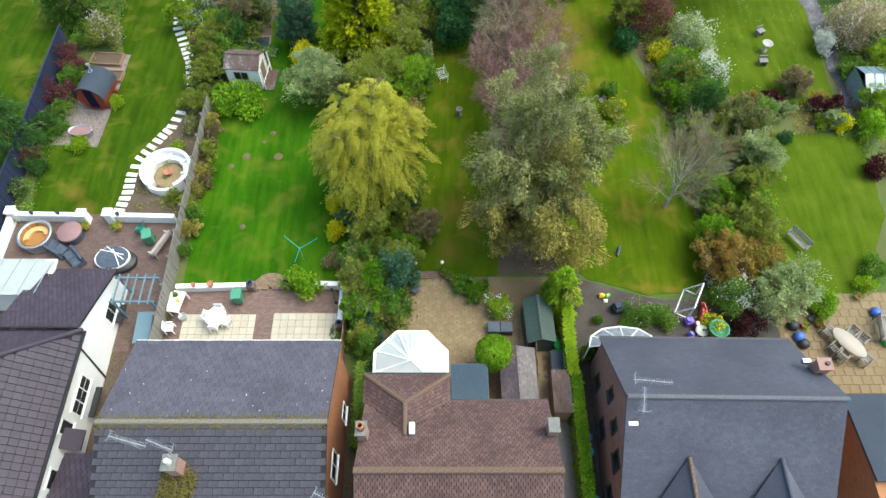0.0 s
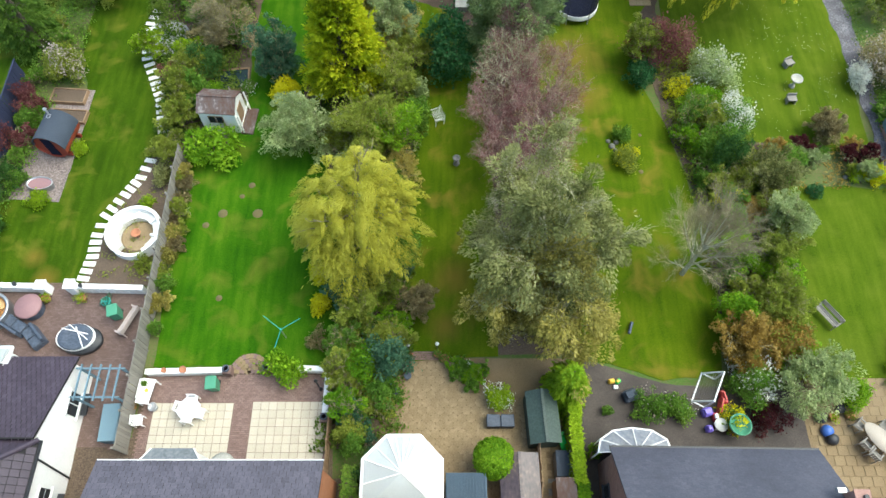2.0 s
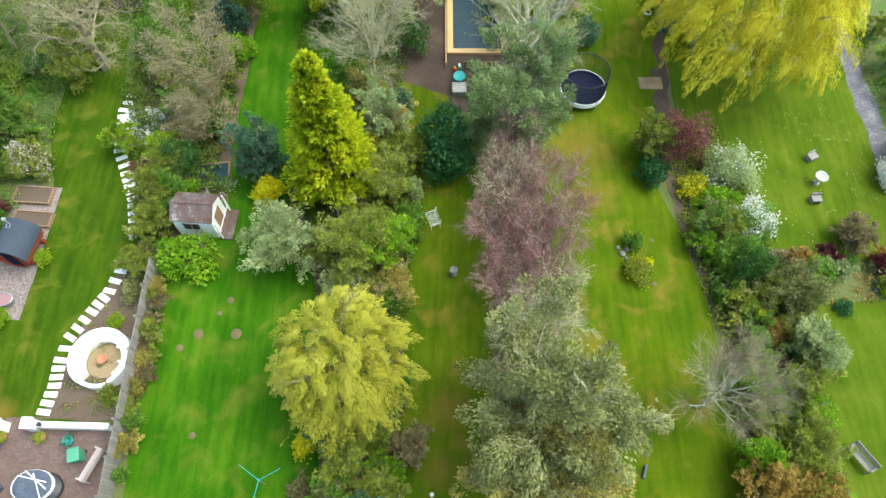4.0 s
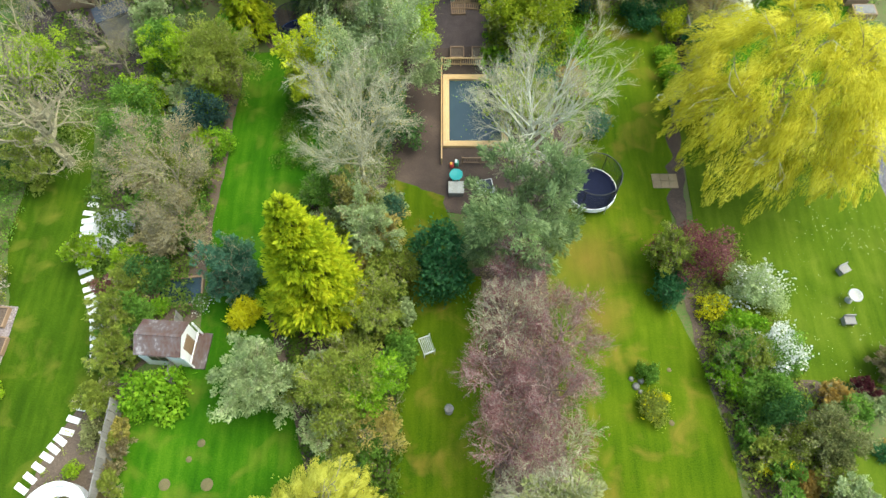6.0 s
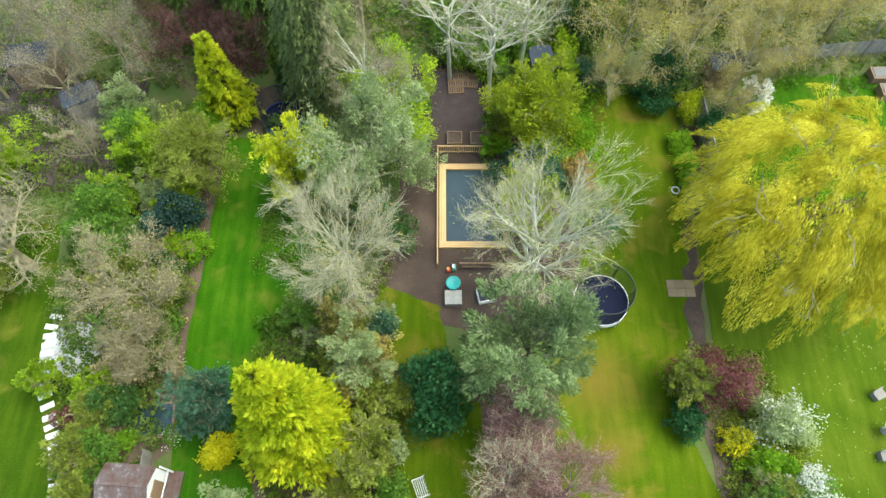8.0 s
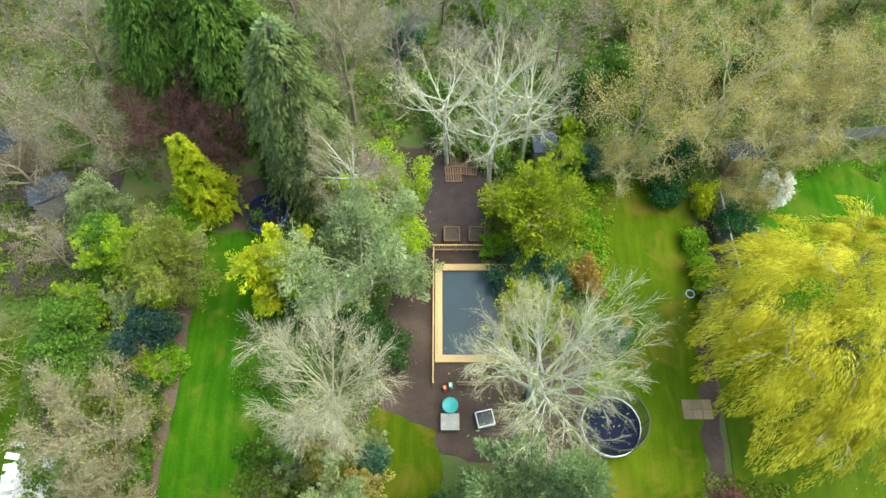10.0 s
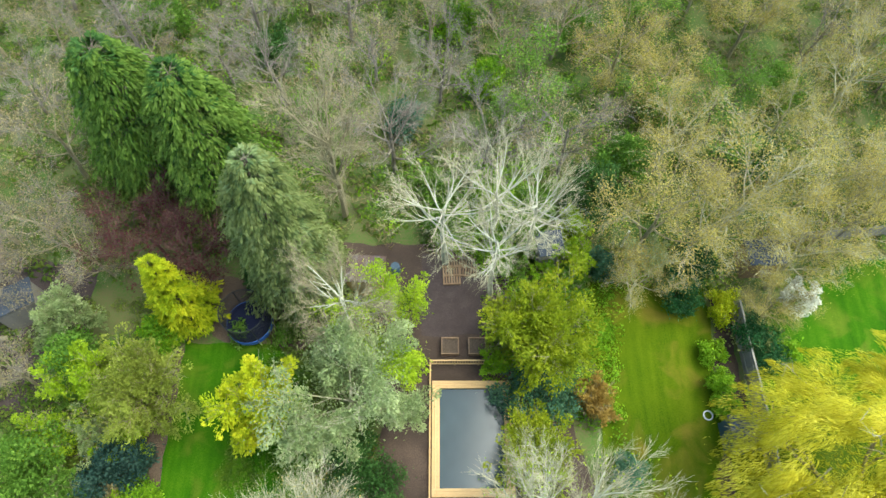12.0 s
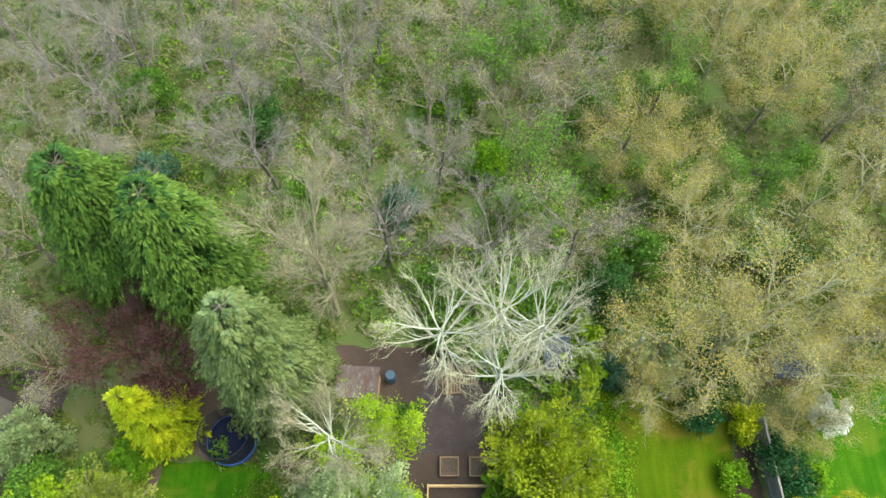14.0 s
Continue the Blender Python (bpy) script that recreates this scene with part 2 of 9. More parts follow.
M_STEEL = surface("galvanised_steel", [(0.38, 0.39, 0.41), (0.52, 0.53, 0.55)], 3, 0.4, 0.1, metal=0.7)
M_BLUE = surface("blue_plastic", [(0.03, 0.09, 0.35), (0.05, 0.14, 0.45)], 3, 0.5, 0.05)
M_PERGOLA = surface("blue_grey_painted_timber", [(0.09, 0.155, 0.2), (0.14, 0.22, 0.27)], 2, 0.7, 0.15)
M_GREENBIN = surface("green_bin_plastic", [(0.05, 0.2, 0.12), (0.08, 0.28, 0.17)], 2, 0.5, 0.05)
M_TEAL = surface("teal_plastic", [(0.02, 0.26, 0.24), (0.04, 0.36, 0.32)], 2, 0.45, 0.03)
M_POT = surface("terracotta", [(0.3, 0.12, 0.06), (0.4, 0.18, 0.1)], 3, 0.9, 0.2)
M_PINK = surface("pinkish_spa_cover", [(0.2, 0.11, 0.115), (0.28, 0.16, 0.165)], 1.5, 0.7, 0.1)
M_BLUESHED = surface("blue_grey_shed_roof", [(0.022, 0.05, 0.085), (0.036, 0.072, 0.112), (0.055, 0.1, 0.14)], 0.8, 0.55, 0.2, 15)
M_GREENST = surface("dull_green_sheeting", [(0.02, 0.036, 0.03), (0.034, 0.056, 0.048), (0.055, 0.082, 0.072)], 0.7, 0.6, 0.2, 10)
M_REDPLAST = surface("red_plastic", [(0.4, 0.03, 0.03), (0.5, 0.06, 0.05)], 3, 0.45, 0.03)
M_YELPLAST = surface("yellow_plastic", [(0.6, 0.35, 0.03), (0.7, 0.45, 0.05)], 3, 0.45, 0.03)
M_VIOLET = surface("violet_plastic", [(0.12, 0.08, 0.4), (0.18, 0.13, 0.5)], 3, 0.45, 0.03)
M_GREENPL = surface("bright_green_plastic", [(0.02, 0.4, 0.05), (0.04, 0.5, 0.08)], 3, 0.45, 0.03)
M_TARP = surface("dark_blue_grey_cover", [(0.03, 0.04, 0.06), (0.055, 0.07, 0.1), (0.08, 0.1, 0.14)], 2.0, 0.6, 0.4, 8)
M_BARK = surface("brown_bark", [(0.06, 0.045, 0.032), (0.12, 0.095, 0.07), (0.19, 0.155, 0.12)], 2.0, 0.95, 0.6, 16)
M_BARK_PALE = surface("pale_grey_bark", [(0.19, 0.18, 0.1), (0.33, 0.31, 0.19), (0.48, 0.455, 0.31)], 1.5, 0.9, 0.4, 16, islvar=0.35)
M_BARK_WHITE = surface("whitish_bark", [(0.25, 0.25, 0.17), (0.4, 0.4, 0.295), (0.55, 0.55, 0.44)], 1.5, 0.85, 0.3, 16, islvar=0.35)
M_BARK_TAN = surface("tan_bark", [(0.14, 0.12, 0.06), (0.235, 0.205, 0.115), (0.34, 0.3, 0.18)], 1.5, 0.9, 0.4, 16, islvar=0.35)
M_BARK_GREY = surface("grey_twigs", [(0.1, 0.086, 0.066), (0.178, 0.153, 0.119), (0.28, 0.245, 0.195)], 1.5, 0.9, 0.4, 16, islvar=0.4)
M_BARK_PURP = surface("purplish_twigs", [(0.13, 0.073, 0.062), (0.23, 0.147, 0.128), (0.37, 0.286, 0.255)], 1.5, 0.9, 0.4, 16, islvar=0.4)
M_BARK_RED = surface("dark_red_twigs", [(0.05, 0.022, 0.018), (0.085, 0.04, 0.03), (0.13, 0.072, 0.055)], 1.5, 0.9, 0.4, 16, islvar=0.4)
WATER = bpy.data.materials.new("pool_water")
_n, _l, _b = nodes_of(WATER)
_wz, _wb = _n.new("ShaderNodeTexNoise"), _n.new("ShaderNodeBump")
_wz.inputs["Scale"].default_value = 2.5
_wb.inputs["Strength"].default_value, _wb.inputs["Distance"].default_value = 0.08, 0.02
_wr = ramp_of(_n, [(0.012, 0.026, 0.03), (0.035, 0.06, 0.068)])
_l.new(_wz.outputs[0], _wr.inputs[0])
_l.new(_wr.outputs[0], _b.inputs["Base Color"])
_l.new(_wz.outputs[0], _wb.inputs["Height"])
_l.new(_wb.outputs[0], _b.inputs["Normal"])
_b.inputs["Roughness"].default_value = 0.12

LEAF = {
    "green": foliage("mid_green_leaves", [(0.068, 0.15, 0.019), (0.137, 0.26, 0.034), (0.26, 0.39, 0.062)]),
    "dark": foliage("dark_green_leaves", [(0.029, 0.079, 0.017), (0.063, 0.146, 0.032), (0.134, 0.232, 0.061)]),
    "evergreen": foliage("glossy_evergreen_leaves", [(0.022, 0.079, 0.027), (0.044, 0.14, 0.046), (0.098, 0.232, 0.083)], gloss=0.4),
    "blue": foliage("blue_green_leaves", [(0.043, 0.11, 0.061), (0.085, 0.183, 0.104), (0.159, 0.275, 0.165)]),
    "holly": foliage("blue_black_leaves", [(0.018, 0.045, 0.035), (0.035, 0.08, 0.06), (0.07, 0.125, 0.085)]),
    "silver": foliage("silver_green_leaves", [(0.098, 0.111, 0.031), (0.26, 0.276, 0.101), (0.481, 0.481, 0.215)]),
    "olive": foliage("olive_leaves", [(0.123, 0.17, 0.025), (0.239, 0.287, 0.041), (0.368, 0.41, 0.082)]),
    "brownolive": foliage("brown_olive_leaves", [(0.107, 0.107, 0.023), (0.329, 0.293, 0.069), (0.609, 0.527, 0.165)]),
    "greygreen": foliage("grey_green_leaves", [(0.157, 0.221, 0.078), (0.307, 0.377, 0.157), (0.502, 0.566, 0.283)]),
    "lime": foliage("lime_leaves", [(0.15, 0.25, 0.013), (0.288, 0.425, 0.02), (0.45, 0.575, 0.037)]),
    "gold": foliage("golden_green_sprays", [(0.169, 0.26, 0.013), (0.39, 0.468, 0.018), (0.676, 0.65, 0.033)]),
    "goldgreen": foliage("green_gold_sprays", [(0.11, 0.17, 0.01), (0.23, 0.295, 0.014), (0.41, 0.45, 0.028)]),
    "yellow": foliage("bright_yellow_flowers", [(0.42, 0.4, 0.012), (0.66, 0.62, 0.018), (0.8, 0.75, 0.05)]),
    "willow": foliage("yellow_willow_leaves", [(0.28, 0.275, 0.026), (0.43, 0.42, 0.052), (0.56, 0.54, 0.1)]),
    "willowbright": foliage("bright_yellow_willow_leaves", [(0.246, 0.23, 0.01), (0.546, 0.498, 0.03), (0.793, 0.728, 0.107)]),
    "purple": foliage("purple_leaves", [(0.1, 0.03, 0.03), (0.2, 0.077, 0.076), (0.31, 0.156, 0.148)]),
    "darkred": foliage("dark_red_leaves", [(0.05, 0.012, 0.016), (0.09, 0.022, 0.026), (0.15, 0.05, 0.05)]),
    "redbrown": foliage("red_brown_leaves", [(0.178, 0.116, 0.027), (0.355, 0.239, 0.055), (0.505, 0.368, 0.11)]),
    "white": foliage("white_blossom", [(0.55, 0.55, 0.45), (0.72, 0.72, 0.65), (0.82, 0.82, 0.78)]),
    "pinkwhite": foliage("pale_pink_blossom", [(0.34, 0.28, 0.22), (0.5, 0.43, 0.37), (0.62, 0.57, 0.51)]),
    "ochre": foliage("ochre_spring_leaves", [(0.252, 0.213, 0.052), (0.413, 0.349, 0.092), (0.551, 0.476, 0.143)]),
    "tan": foliage("tan_buds", [(0.207, 0.171, 0.073), (0.342, 0.287, 0.134), (0.476, 0.415, 0.22)]),
    "cedar": foliage("grey_green_needles", [(0.094, 0.132, 0.035), (0.198, 0.242, 0.077), (0.33, 0.369, 0.149)]),
    "pine": foliage("pine_needles", [(0.079, 0.14, 0.049), (0.171, 0.244, 0.091), (0.342, 0.421, 0.189)]),
    "darkconifer": foliage("dark_conifer_sprays", [(0.055, 0.121, 0.015), (0.121, 0.209, 0.031), (0.22, 0.319, 0.061)]),
    "hedge": foliage("hedge_leaves", [(0.082, 0.205, 0.011), (0.192, 0.355, 0.018), (0.342, 0.52, 0.034)]),
    "wild": foliage("undergrowth_leaves", [(0.044, 0.099, 0.011), (0.11, 0.181, 0.022), (0.22, 0.264, 0.055)]),
    "litter": foliage("dry_stems", [(0.134, 0.108, 0.047), (0.255, 0.208, 0.1), (0.403, 0.349, 0.188)]),
}


# ---- building tools ----
def mesh_from(name, verts, faces, mats, face_mat=None, smooth=False):
    me = bpy.data.meshes.new(name)
    me.from_pydata([tuple(v) for v in verts], [], faces)
    for m in mats if isinstance(mats, (list, tuple)) else [mats]:
        me.materials.append(m)
    if face_mat is not None:
        me.polygons.foreach_set("material_index", face_mat)
    if smooth:
        me.polygons.foreach_set("use_smooth", [True] * len(me.polygons))
    me.update()
    return me


def quads_mesh(name, v, mat, k=4):
    """A mesh of loose polygons with k corners each; v is an array of n * k corners."""
    n = len(v) // k
    me = bpy.data.meshes.new(name)
    me.vertices.add(len(v))
    me.vertices.foreach_set("co", np.asarray(v, dtype=np.float32).ravel())
    me.loops.add(len(v))
    me.loops.foreach_set("vertex_index", np.arange(len(v), dtype=np.int32))
    me.polygons.add(n)
    me.polygons.foreach_set("loop_start", np.arange(0, n * k, k, dtype=np.int32))
    me.materials.append(mat)
    me.update(calc_edges=True)
    return me


def part(name, data, material=None, parent=None, label=""):
    """Links a bmesh or a mesh as one object, under a thing or a part."""
    if isinstance(data, bmesh.types.BMesh):
        me = bpy.data.meshes.new(name)
        data.to_mesh(me)
        data.free()
        data = me
        data.materials.append(material)
    elif material and not len(data.materials):
        data.materials.append(material)
    ob = new(name, data)
    ob.parent = parent
    if label:
        ob["label"] = label
    return ob


def thing(name, x=0, y=0, z=0, rz=0, label="", category="", group="", kind=""):
    ob = new(name)
    ob.empty_display_size = 0.2
    ob.matrix_basis = pose(x, y, z, 0, 0, rz)
    return tagged(ob, label, category, group, kind)


def box(bm, x0, y0, z0, x1, y1, z1, m=None, bevel=0.0):
    r = bmesh.ops.create_cube(bm, size=1)
    vs = r["verts"]
    bmesh.ops.scale(bm, vec=(abs(x1 - x0), abs(y1 - y0), abs(z1 - z0)), verts=vs)
    bmesh.ops.translate(bm, vec=((x0 + x1) / 2, (y0 + y1) / 2, (z0 + z1) / 2), verts=vs)
    if bevel:
        es = list({e for v in vs for e in v.link_edges})
        rr = bmesh.ops.bevel(bm, geom=es, offset=bevel, segments=1, affect="EDGES")
        vs = rr["verts"] if not m else list({v for f in rr["faces"] for v in f.verts})
    if m:
        bmesh.ops.transform(bm, matrix=m, verts=vs)
    return bm


def boxb(*a, **k):
    return box(bmesh.new(), *a, **k)


def cyl(bm, r0, r1, h, seg=16, m=None, cap=True):
    r = bmesh.ops.create_cone(bm, cap_ends=cap, segments=seg, radius1=r0, radius2=r1, depth=h)
    bmesh.ops.translate(bm, vec=(0, 0, h / 2), verts=r["verts"])
    if m:
        bmesh.ops.transform(bm, matrix=m, verts=r["verts"])
    return bm


def cylb(*a, **k):
    return cyl(bmesh.new(), *a, **k)


def rod(bm, a, b, r, seg=6):
    a, b = Vector(a), Vector(b)
    m = Matrix.Translation(a) @ (b - a).to_track_quat("Z", "Y").to_matrix().to_4x4()
    return cyl(bm, r, r, (b - a).length, seg, m)


def lathe(profile, seg=20):
    """A turned shape from (radius, height) pairs."""
    v, f = [], []
    for r, z in profile:
        for i in range(seg):
            a = 2 * math.pi * i / seg
            v.append((r * math.cos(a), r * math.sin(a), z))
    for k in range(len(profile) - 1):
        for i in range(seg):
            j = (i + 1) % seg
            f.append((k * seg + i, k * seg + j, (k + 1) * seg + j, (k + 1) * seg + i))
    return mesh_from("turned", v, f, [], smooth=True)


def outline(points, step=0.6, wob=0.12, seed=0):
    """A wobbly outline through the corners of a plan."""
    out = []
    n = len(points)
    for i in range(n):
        a, b = Vector((*points[i], 0)), Vector((*points[(i + 1) % n], 0))
        k = max(1, int((b - a).length / step))
        for j in range(k):
            p = a.lerp(b, j / k)
            w = noise.noise_vector(Vector((p.x * 0.9, p.y * 0.9, seed))) * wob
            out.append((p.x + w.x, p.y + w.y))
    return out


def sheet(name, points, z, mat, label, category, wob=0.12, thick=0.03, kind="structure"):
    """A flat piece of ground with a wobbly edge and a small thickness."""
    o = outline(points, 0.6, wob, len(name))
    bm = bmesh.new()
    top = [bm.verts.new((x, y, z)) for x, y in o]
    low = [bm.verts.new((x, y, z - thick)) for x, y in o]
    f = bm.faces.new(top)
    if f.normal.z < 0:
        f.normal_flip()
    n = len(o)
    for i in range(n):
        bm.faces.new((top[i], low[i], low[(i + 1) % n], top[(i + 1) % n]))
    bmesh.ops.triangulate(bm, faces=[f])
    bmesh.ops.recalc_face_normals(bm, faces=bm.faces)
    return tagged(part(name, bm, mat), label, category, kind=kind)


def inside(px, py, poly):
    px, py = np.asarray(px), np.asarray(py)
    r = np.zeros(len(px), bool)
    n = len(poly)
    for i in range(n):
        (x0, y0), (x1, y1) = poly[i], poly[(i + 1) % n]
        c = (y0 > py) != (y1 > py)
        r ^= c & (px < (x1 - x0) * (py - y0) / (y1 - y0 + 1e-12) + x0)
    return r


# ---- plants ----
def leaf_quads(p, d, nrm, length, width):
    """A pointed leaf at each place p, along d, facing nrm: four corners each."""
    d = d / (np.linalg.norm(d, axis=1, keepdims=True) + 1e-9)
    s = np.cross(d, nrm)
    s /= np.linalg.norm(s, axis=1, keepdims=True) + 1e-9
    length, width = np.reshape(length, (-1, 1)), np.reshape(width, (-1, 1))
    v = np.empty((len(p), 4, 3))
    v[:, 0] = p
    v[:, 1] = p + d * length * 0.5 + s * width * 0.5
    v[:, 2] = p + d * length
    v[:, 3] = p + d * length * 0.5 - s * width * 0.5
    return v.reshape(-1, 3)


def rand_dirs(g, n):
    v = g.normal(size=(n, 3))
    return v / np.linalg.norm(v, axis=1, keepdims=True)


def clump_crown(g, n, rx, ry, rz, leaf, aspect=0.6, lumps=14, lump=0.36, z0=0.0, spiky=0.5, hang=0.0):
    """Leaves over an uneven heap of clumps of many sizes, with loose shoots between them."""
    lumps = int(lumps * 2.2)
    c = rand_dirs(g, lumps)
    c[:, 2] = np.abs(c[:, 2]) * 0.95 - 0.2
    c *= g.uniform(0.42, 0.98, (lumps, 1))
    c[:, :2] *= 1 + 0.16 * g.normal(size=2)
    c = np.vstack([c, [[0, 0, 0.05]]])
    lr = np.append(lump * g.uniform(0.35, 1.05, lumps), 0.46)
    w = lr ** 2
    k = g.choice(len(c), n * 2, p=w / w.sum())
    u = rand_dirs(g, n * 2)
    p = c[k] + u * lr[k][:, None] * (1 - 0.5 * g.random((n * 2, 1)) ** 1.4 + 0.13 * g.normal(size=(n * 2, 1)))
    dist = np.linalg.norm(p[:, None] - c[None], axis=2) / lr[None]
    dist[np.arange(len(k)), k] = 9
    keep = (dist.min(axis=1) > 0.72) & (p[:, 2] > -0.5)
    p, u = p[keep][:n], u[keep][:n]
    shoot = g.random(len(p)) < 0.1
    p[shoot] *= 1 + 0.3 * g.random((shoot.sum(), 1))
    p = p * np.array([rx, ry, rz])
    p[:, 2] += z0
    nrm = u + rand_dirs(g, len(p)) * 0.7
    d = np.cross(nrm, rand_dirs(g, len(p))) + u * spiky
    if hang:
        d = u * [0.8, 0.8, 0.0] + rand_dirs(g, len(p)) * 0.3 - np.array([0, 0, hang])
    L = leaf * g.uniform(0.5, 1.5, len(p))
    return leaf_quads(p, d, nrm, L, L * aspect)


def fronds(g, p, d, length, per, wide, leaf, aspect, droop=0.4, along=1.0, low=0.1):
    """Feathery plumes of small leaves: one from each place p along d, sagging towards its tip. Also gives how far out each leaf sits."""
    d = d / (np.linalg.norm(d, axis=1, keepdims=True) + 1e-9)
    k = np.repeat(np.arange(len(p)), per)
    m = len(k)
    s = g.random(m) ** 0.8
    L = np.broadcast_to(length, (len(p),))[k]
    o = rand_dirs(g, m)
    o -= d[k] * (o * d[k]).sum(1, keepdims=True)
    o /= np.linalg.norm(o, axis=1, keepdims=True) + 1e-9
    rad = wide * L * np.sin(np.pi * np.minimum(s * 0.8 + 0.14, 1.0)) * np.sqrt(g.random(m))
    q = p[k] + d[k] * (L * s)[:, None] + o * rad[:, None]
    q[:, 2] = np.maximum(q[:, 2] - droop * L * s ** 2, low)
    tan = d[k] - np.stack([0 * s, 0 * s, 2 * droop * s], 1)
    size = leaf * g.uniform(0.6, 1.4, m)
    v = leaf_quads(q, tan * along + o * 0.55 + rand_dirs(g, m) * 0.35, o * 0.6 + [0, 0, 0.7] + rand_dirs(g, m) * 0.45, size, size * aspect)
    return v.reshape(-1, 4, 3), s


def tubes(segs, sides=4):
    """Tapered sticks from rows of x0 y0 z0 x1 y1 z1 r0 r1."""
    s = np.asarray(segs, float)
    a, b, r0, r1 = s[:, :3], s[:, 3:6], s[:, 6:7], s[:, 7:8]
    d = b - a
    d /= np.linalg.norm(d, axis=1, keepdims=True) + 1e-9
    up = np.where(np.abs(d[:, 2:3]) > 0.9, [[1.0, 0, 0]], [[0, 0, 1.0]])
    u = np.cross(d, up)
    u /= np.linalg.norm(u, axis=1, keepdims=True) + 1e-9
    w = np.cross(d, u)
    v = np.empty((len(s), sides, 4, 3))
    for i in range(sides):
        t0, t1 = 2 * math.pi * i / sides, 2 * math.pi * (i + 1) / sides
        o0, o1 = u * math.cos(t0) + w * math.sin(t0), u * math.cos(t1) + w * math.sin(t1)
        v[:, i, 0], v[:, i, 1] = a + o0 * r0, a + o1 * r0
        v[:, i, 2], v[:, i, 3] = b + o1 * r1, b + o0 * r1
    return v.reshape(-1, 3)


def ribbons(g, segs):
    """Thin shoots as tapered flat strips."""
    s = np.asarray(segs, float)
    a, b = s[:, :3], s[:, 3:6]
    w = np.cross(b - a, rand_dirs(g, len(s)) * 0.5 + [0, 0, 1.0])
    w /= np.linalg.norm(w, axis=1, keepdims=True) + 1e-9
    r0, r1 = np.maximum(s[:, 6:7], 0.009), np.maximum(s[:, 7:8], 0.006)
    return np.stack([a - w * r0, a + w * r0, b + w * r1, b - w * r1], 1).reshape(-1, 3)


def limbs(g, H, R, trunk_r, fork=0.3, n1=8, levels=3, up=0.55, wig=0.22, kids=(5, 4, 4), shrink=0.52, droop=0.0, open_=(0.35, 0.75)):
    """A branching skeleton: rows for tubes(), and the places and directions of the outer twigs."""
    segs, tips = [], []

    def grow(p, d, L, r, lev):
        k = 6 if lev < 2 else 3
        q = p.copy()
        pts = [(q.copy(), r, d)]
        for i in range(k):
            d = d + g.normal(size=3) * wig * (0.6 if lev == 0 else 1.0)
            d[2] += 0.07 * (1 if lev < 2 else 0) - droop * (lev > 0) * (i / k)
            d = d / np.linalg.norm(d)
            q2 = q + d * L / k
            ra, rb = r * (1 - 0.8 * i / k), r * (1 - 0.8 * (i + 1) / k)
            segs.append((*q, *q2, ra, rb))
            q = q2
            pts.append((q.copy(), rb, d))
            if lev >= levels - 1:
                tips.append((*q, *d))
        if lev < levels:
            n = kids[min(lev, len(kids) - 1)]
            for j in range(n):
                f = 0.18 + 0.78 * (j + g.random()) / n
                i = min(int(f * k), k - 1)
                o = pts[i][0] + (pts[i + 1][0] - pts[i][0]) * (f * k - i)
                dd = pts[i + 1][2]
                side = np.cross(dd, g.normal(size=3))
                side /= np.linalg.norm(side) + 1e-9
                nd = dd + side * g.uniform(*open_)
                grow(o, nd / np.linalg.norm(nd), L * shrink * g.uniform(0.75, 1.2) * (1.25 - 0.5 * f), max(pts[i][1] * 0.62, 0.007), lev + 1)

    q = np.zeros(3)
    top = H * 0.62
    lean = g.normal(size=3) * 0.04
    m = 6
    stem = [q.copy()]
    for i in range(m):
        q2 = q + np.array([lean[0], lean[1], 1]) * top / m + np.append(g.normal(size=2) * 0.06 * top / m, 0)
        segs.append((*q, *q2, trunk_r * (1 - 0.5 * i / m), trunk_r * (1 - 0.5 * (i + 1) / m)))
        q = q2
        stem.append(q.copy())
    for j in range(n1):
        f = fork + (1 - fork) * (j / max(1, n1 - 1)) ** 0.8
        i = min(int(f * m), m - 1)
        o = stem[i] + (stem[i + 1] - stem[i]) * (f * m - i)
        a = j * 2.4 + g.uniform(-0.4, 0.4)
        rise = up + 0.9 * (f - fork) * (1 if j > n1 * 0.6 else 0.5)
        d = np.array([math.cos(a), math.sin(a), rise])
        d /= np.linalg.norm(d)
        reach = min(R * g.uniform(0.8, 1.08) / max(0.35, math.hypot(d[0], d[1])), (H - o[2]) / max(0.2, d[2]) * 0.95)
        grow(o, d, reach, trunk_r * 0.5 * (1.05 - 0.5 * f), 0)
    S, tips = np.array(segs), np.array(tips)
    k = R / np.percentile(np.hypot(tips[:, 0], tips[:, 1]), 92)
    kz = H / np.percentile(tips[:, 2], 98)
    sc = np.array([k, k, kz])
    S[:, :3] *= sc
    S[:, 3:6] *= sc
    tips[:, :3] *= sc
    return S, tips


def twigs(g, tips, n, length, width, spread=0.7, droop=0.0):
    k = g.integers(0, len(tips), n)
    d = tips[k, 3:] + rand_dirs(g, n) * spread
    d[:, 2] -= droop
    return leaf_quads(tips[k, :3] + rand_dirs(g, n) * 0.05, d, rand_dirs(g, n), length * g.uniform(0.5, 1.3, n), np.full(n, width))


def tip_leaves(g, tips, n, leaf, spread, aspect=0.6, droop=0.0):
    k = g.integers(0, len(tips), n)
    p = tips[k, :3] + g.normal(size=(n, 3)) * spread
    nrm = rand_dirs(g, n) + [0, 0, 0.8]
    d = rand_dirs(g, n) + tips[k, 3:] * 0.3 - np.array([0, 0, droop])
    L = leaf * g.uniform(0.6, 1.3, n)
    return leaf_quads(p, d, nrm, L, L * aspect)


SEED = [11]


def gen():
    SEED[0] += 1
    return np.random.default_rng(SEED[0])


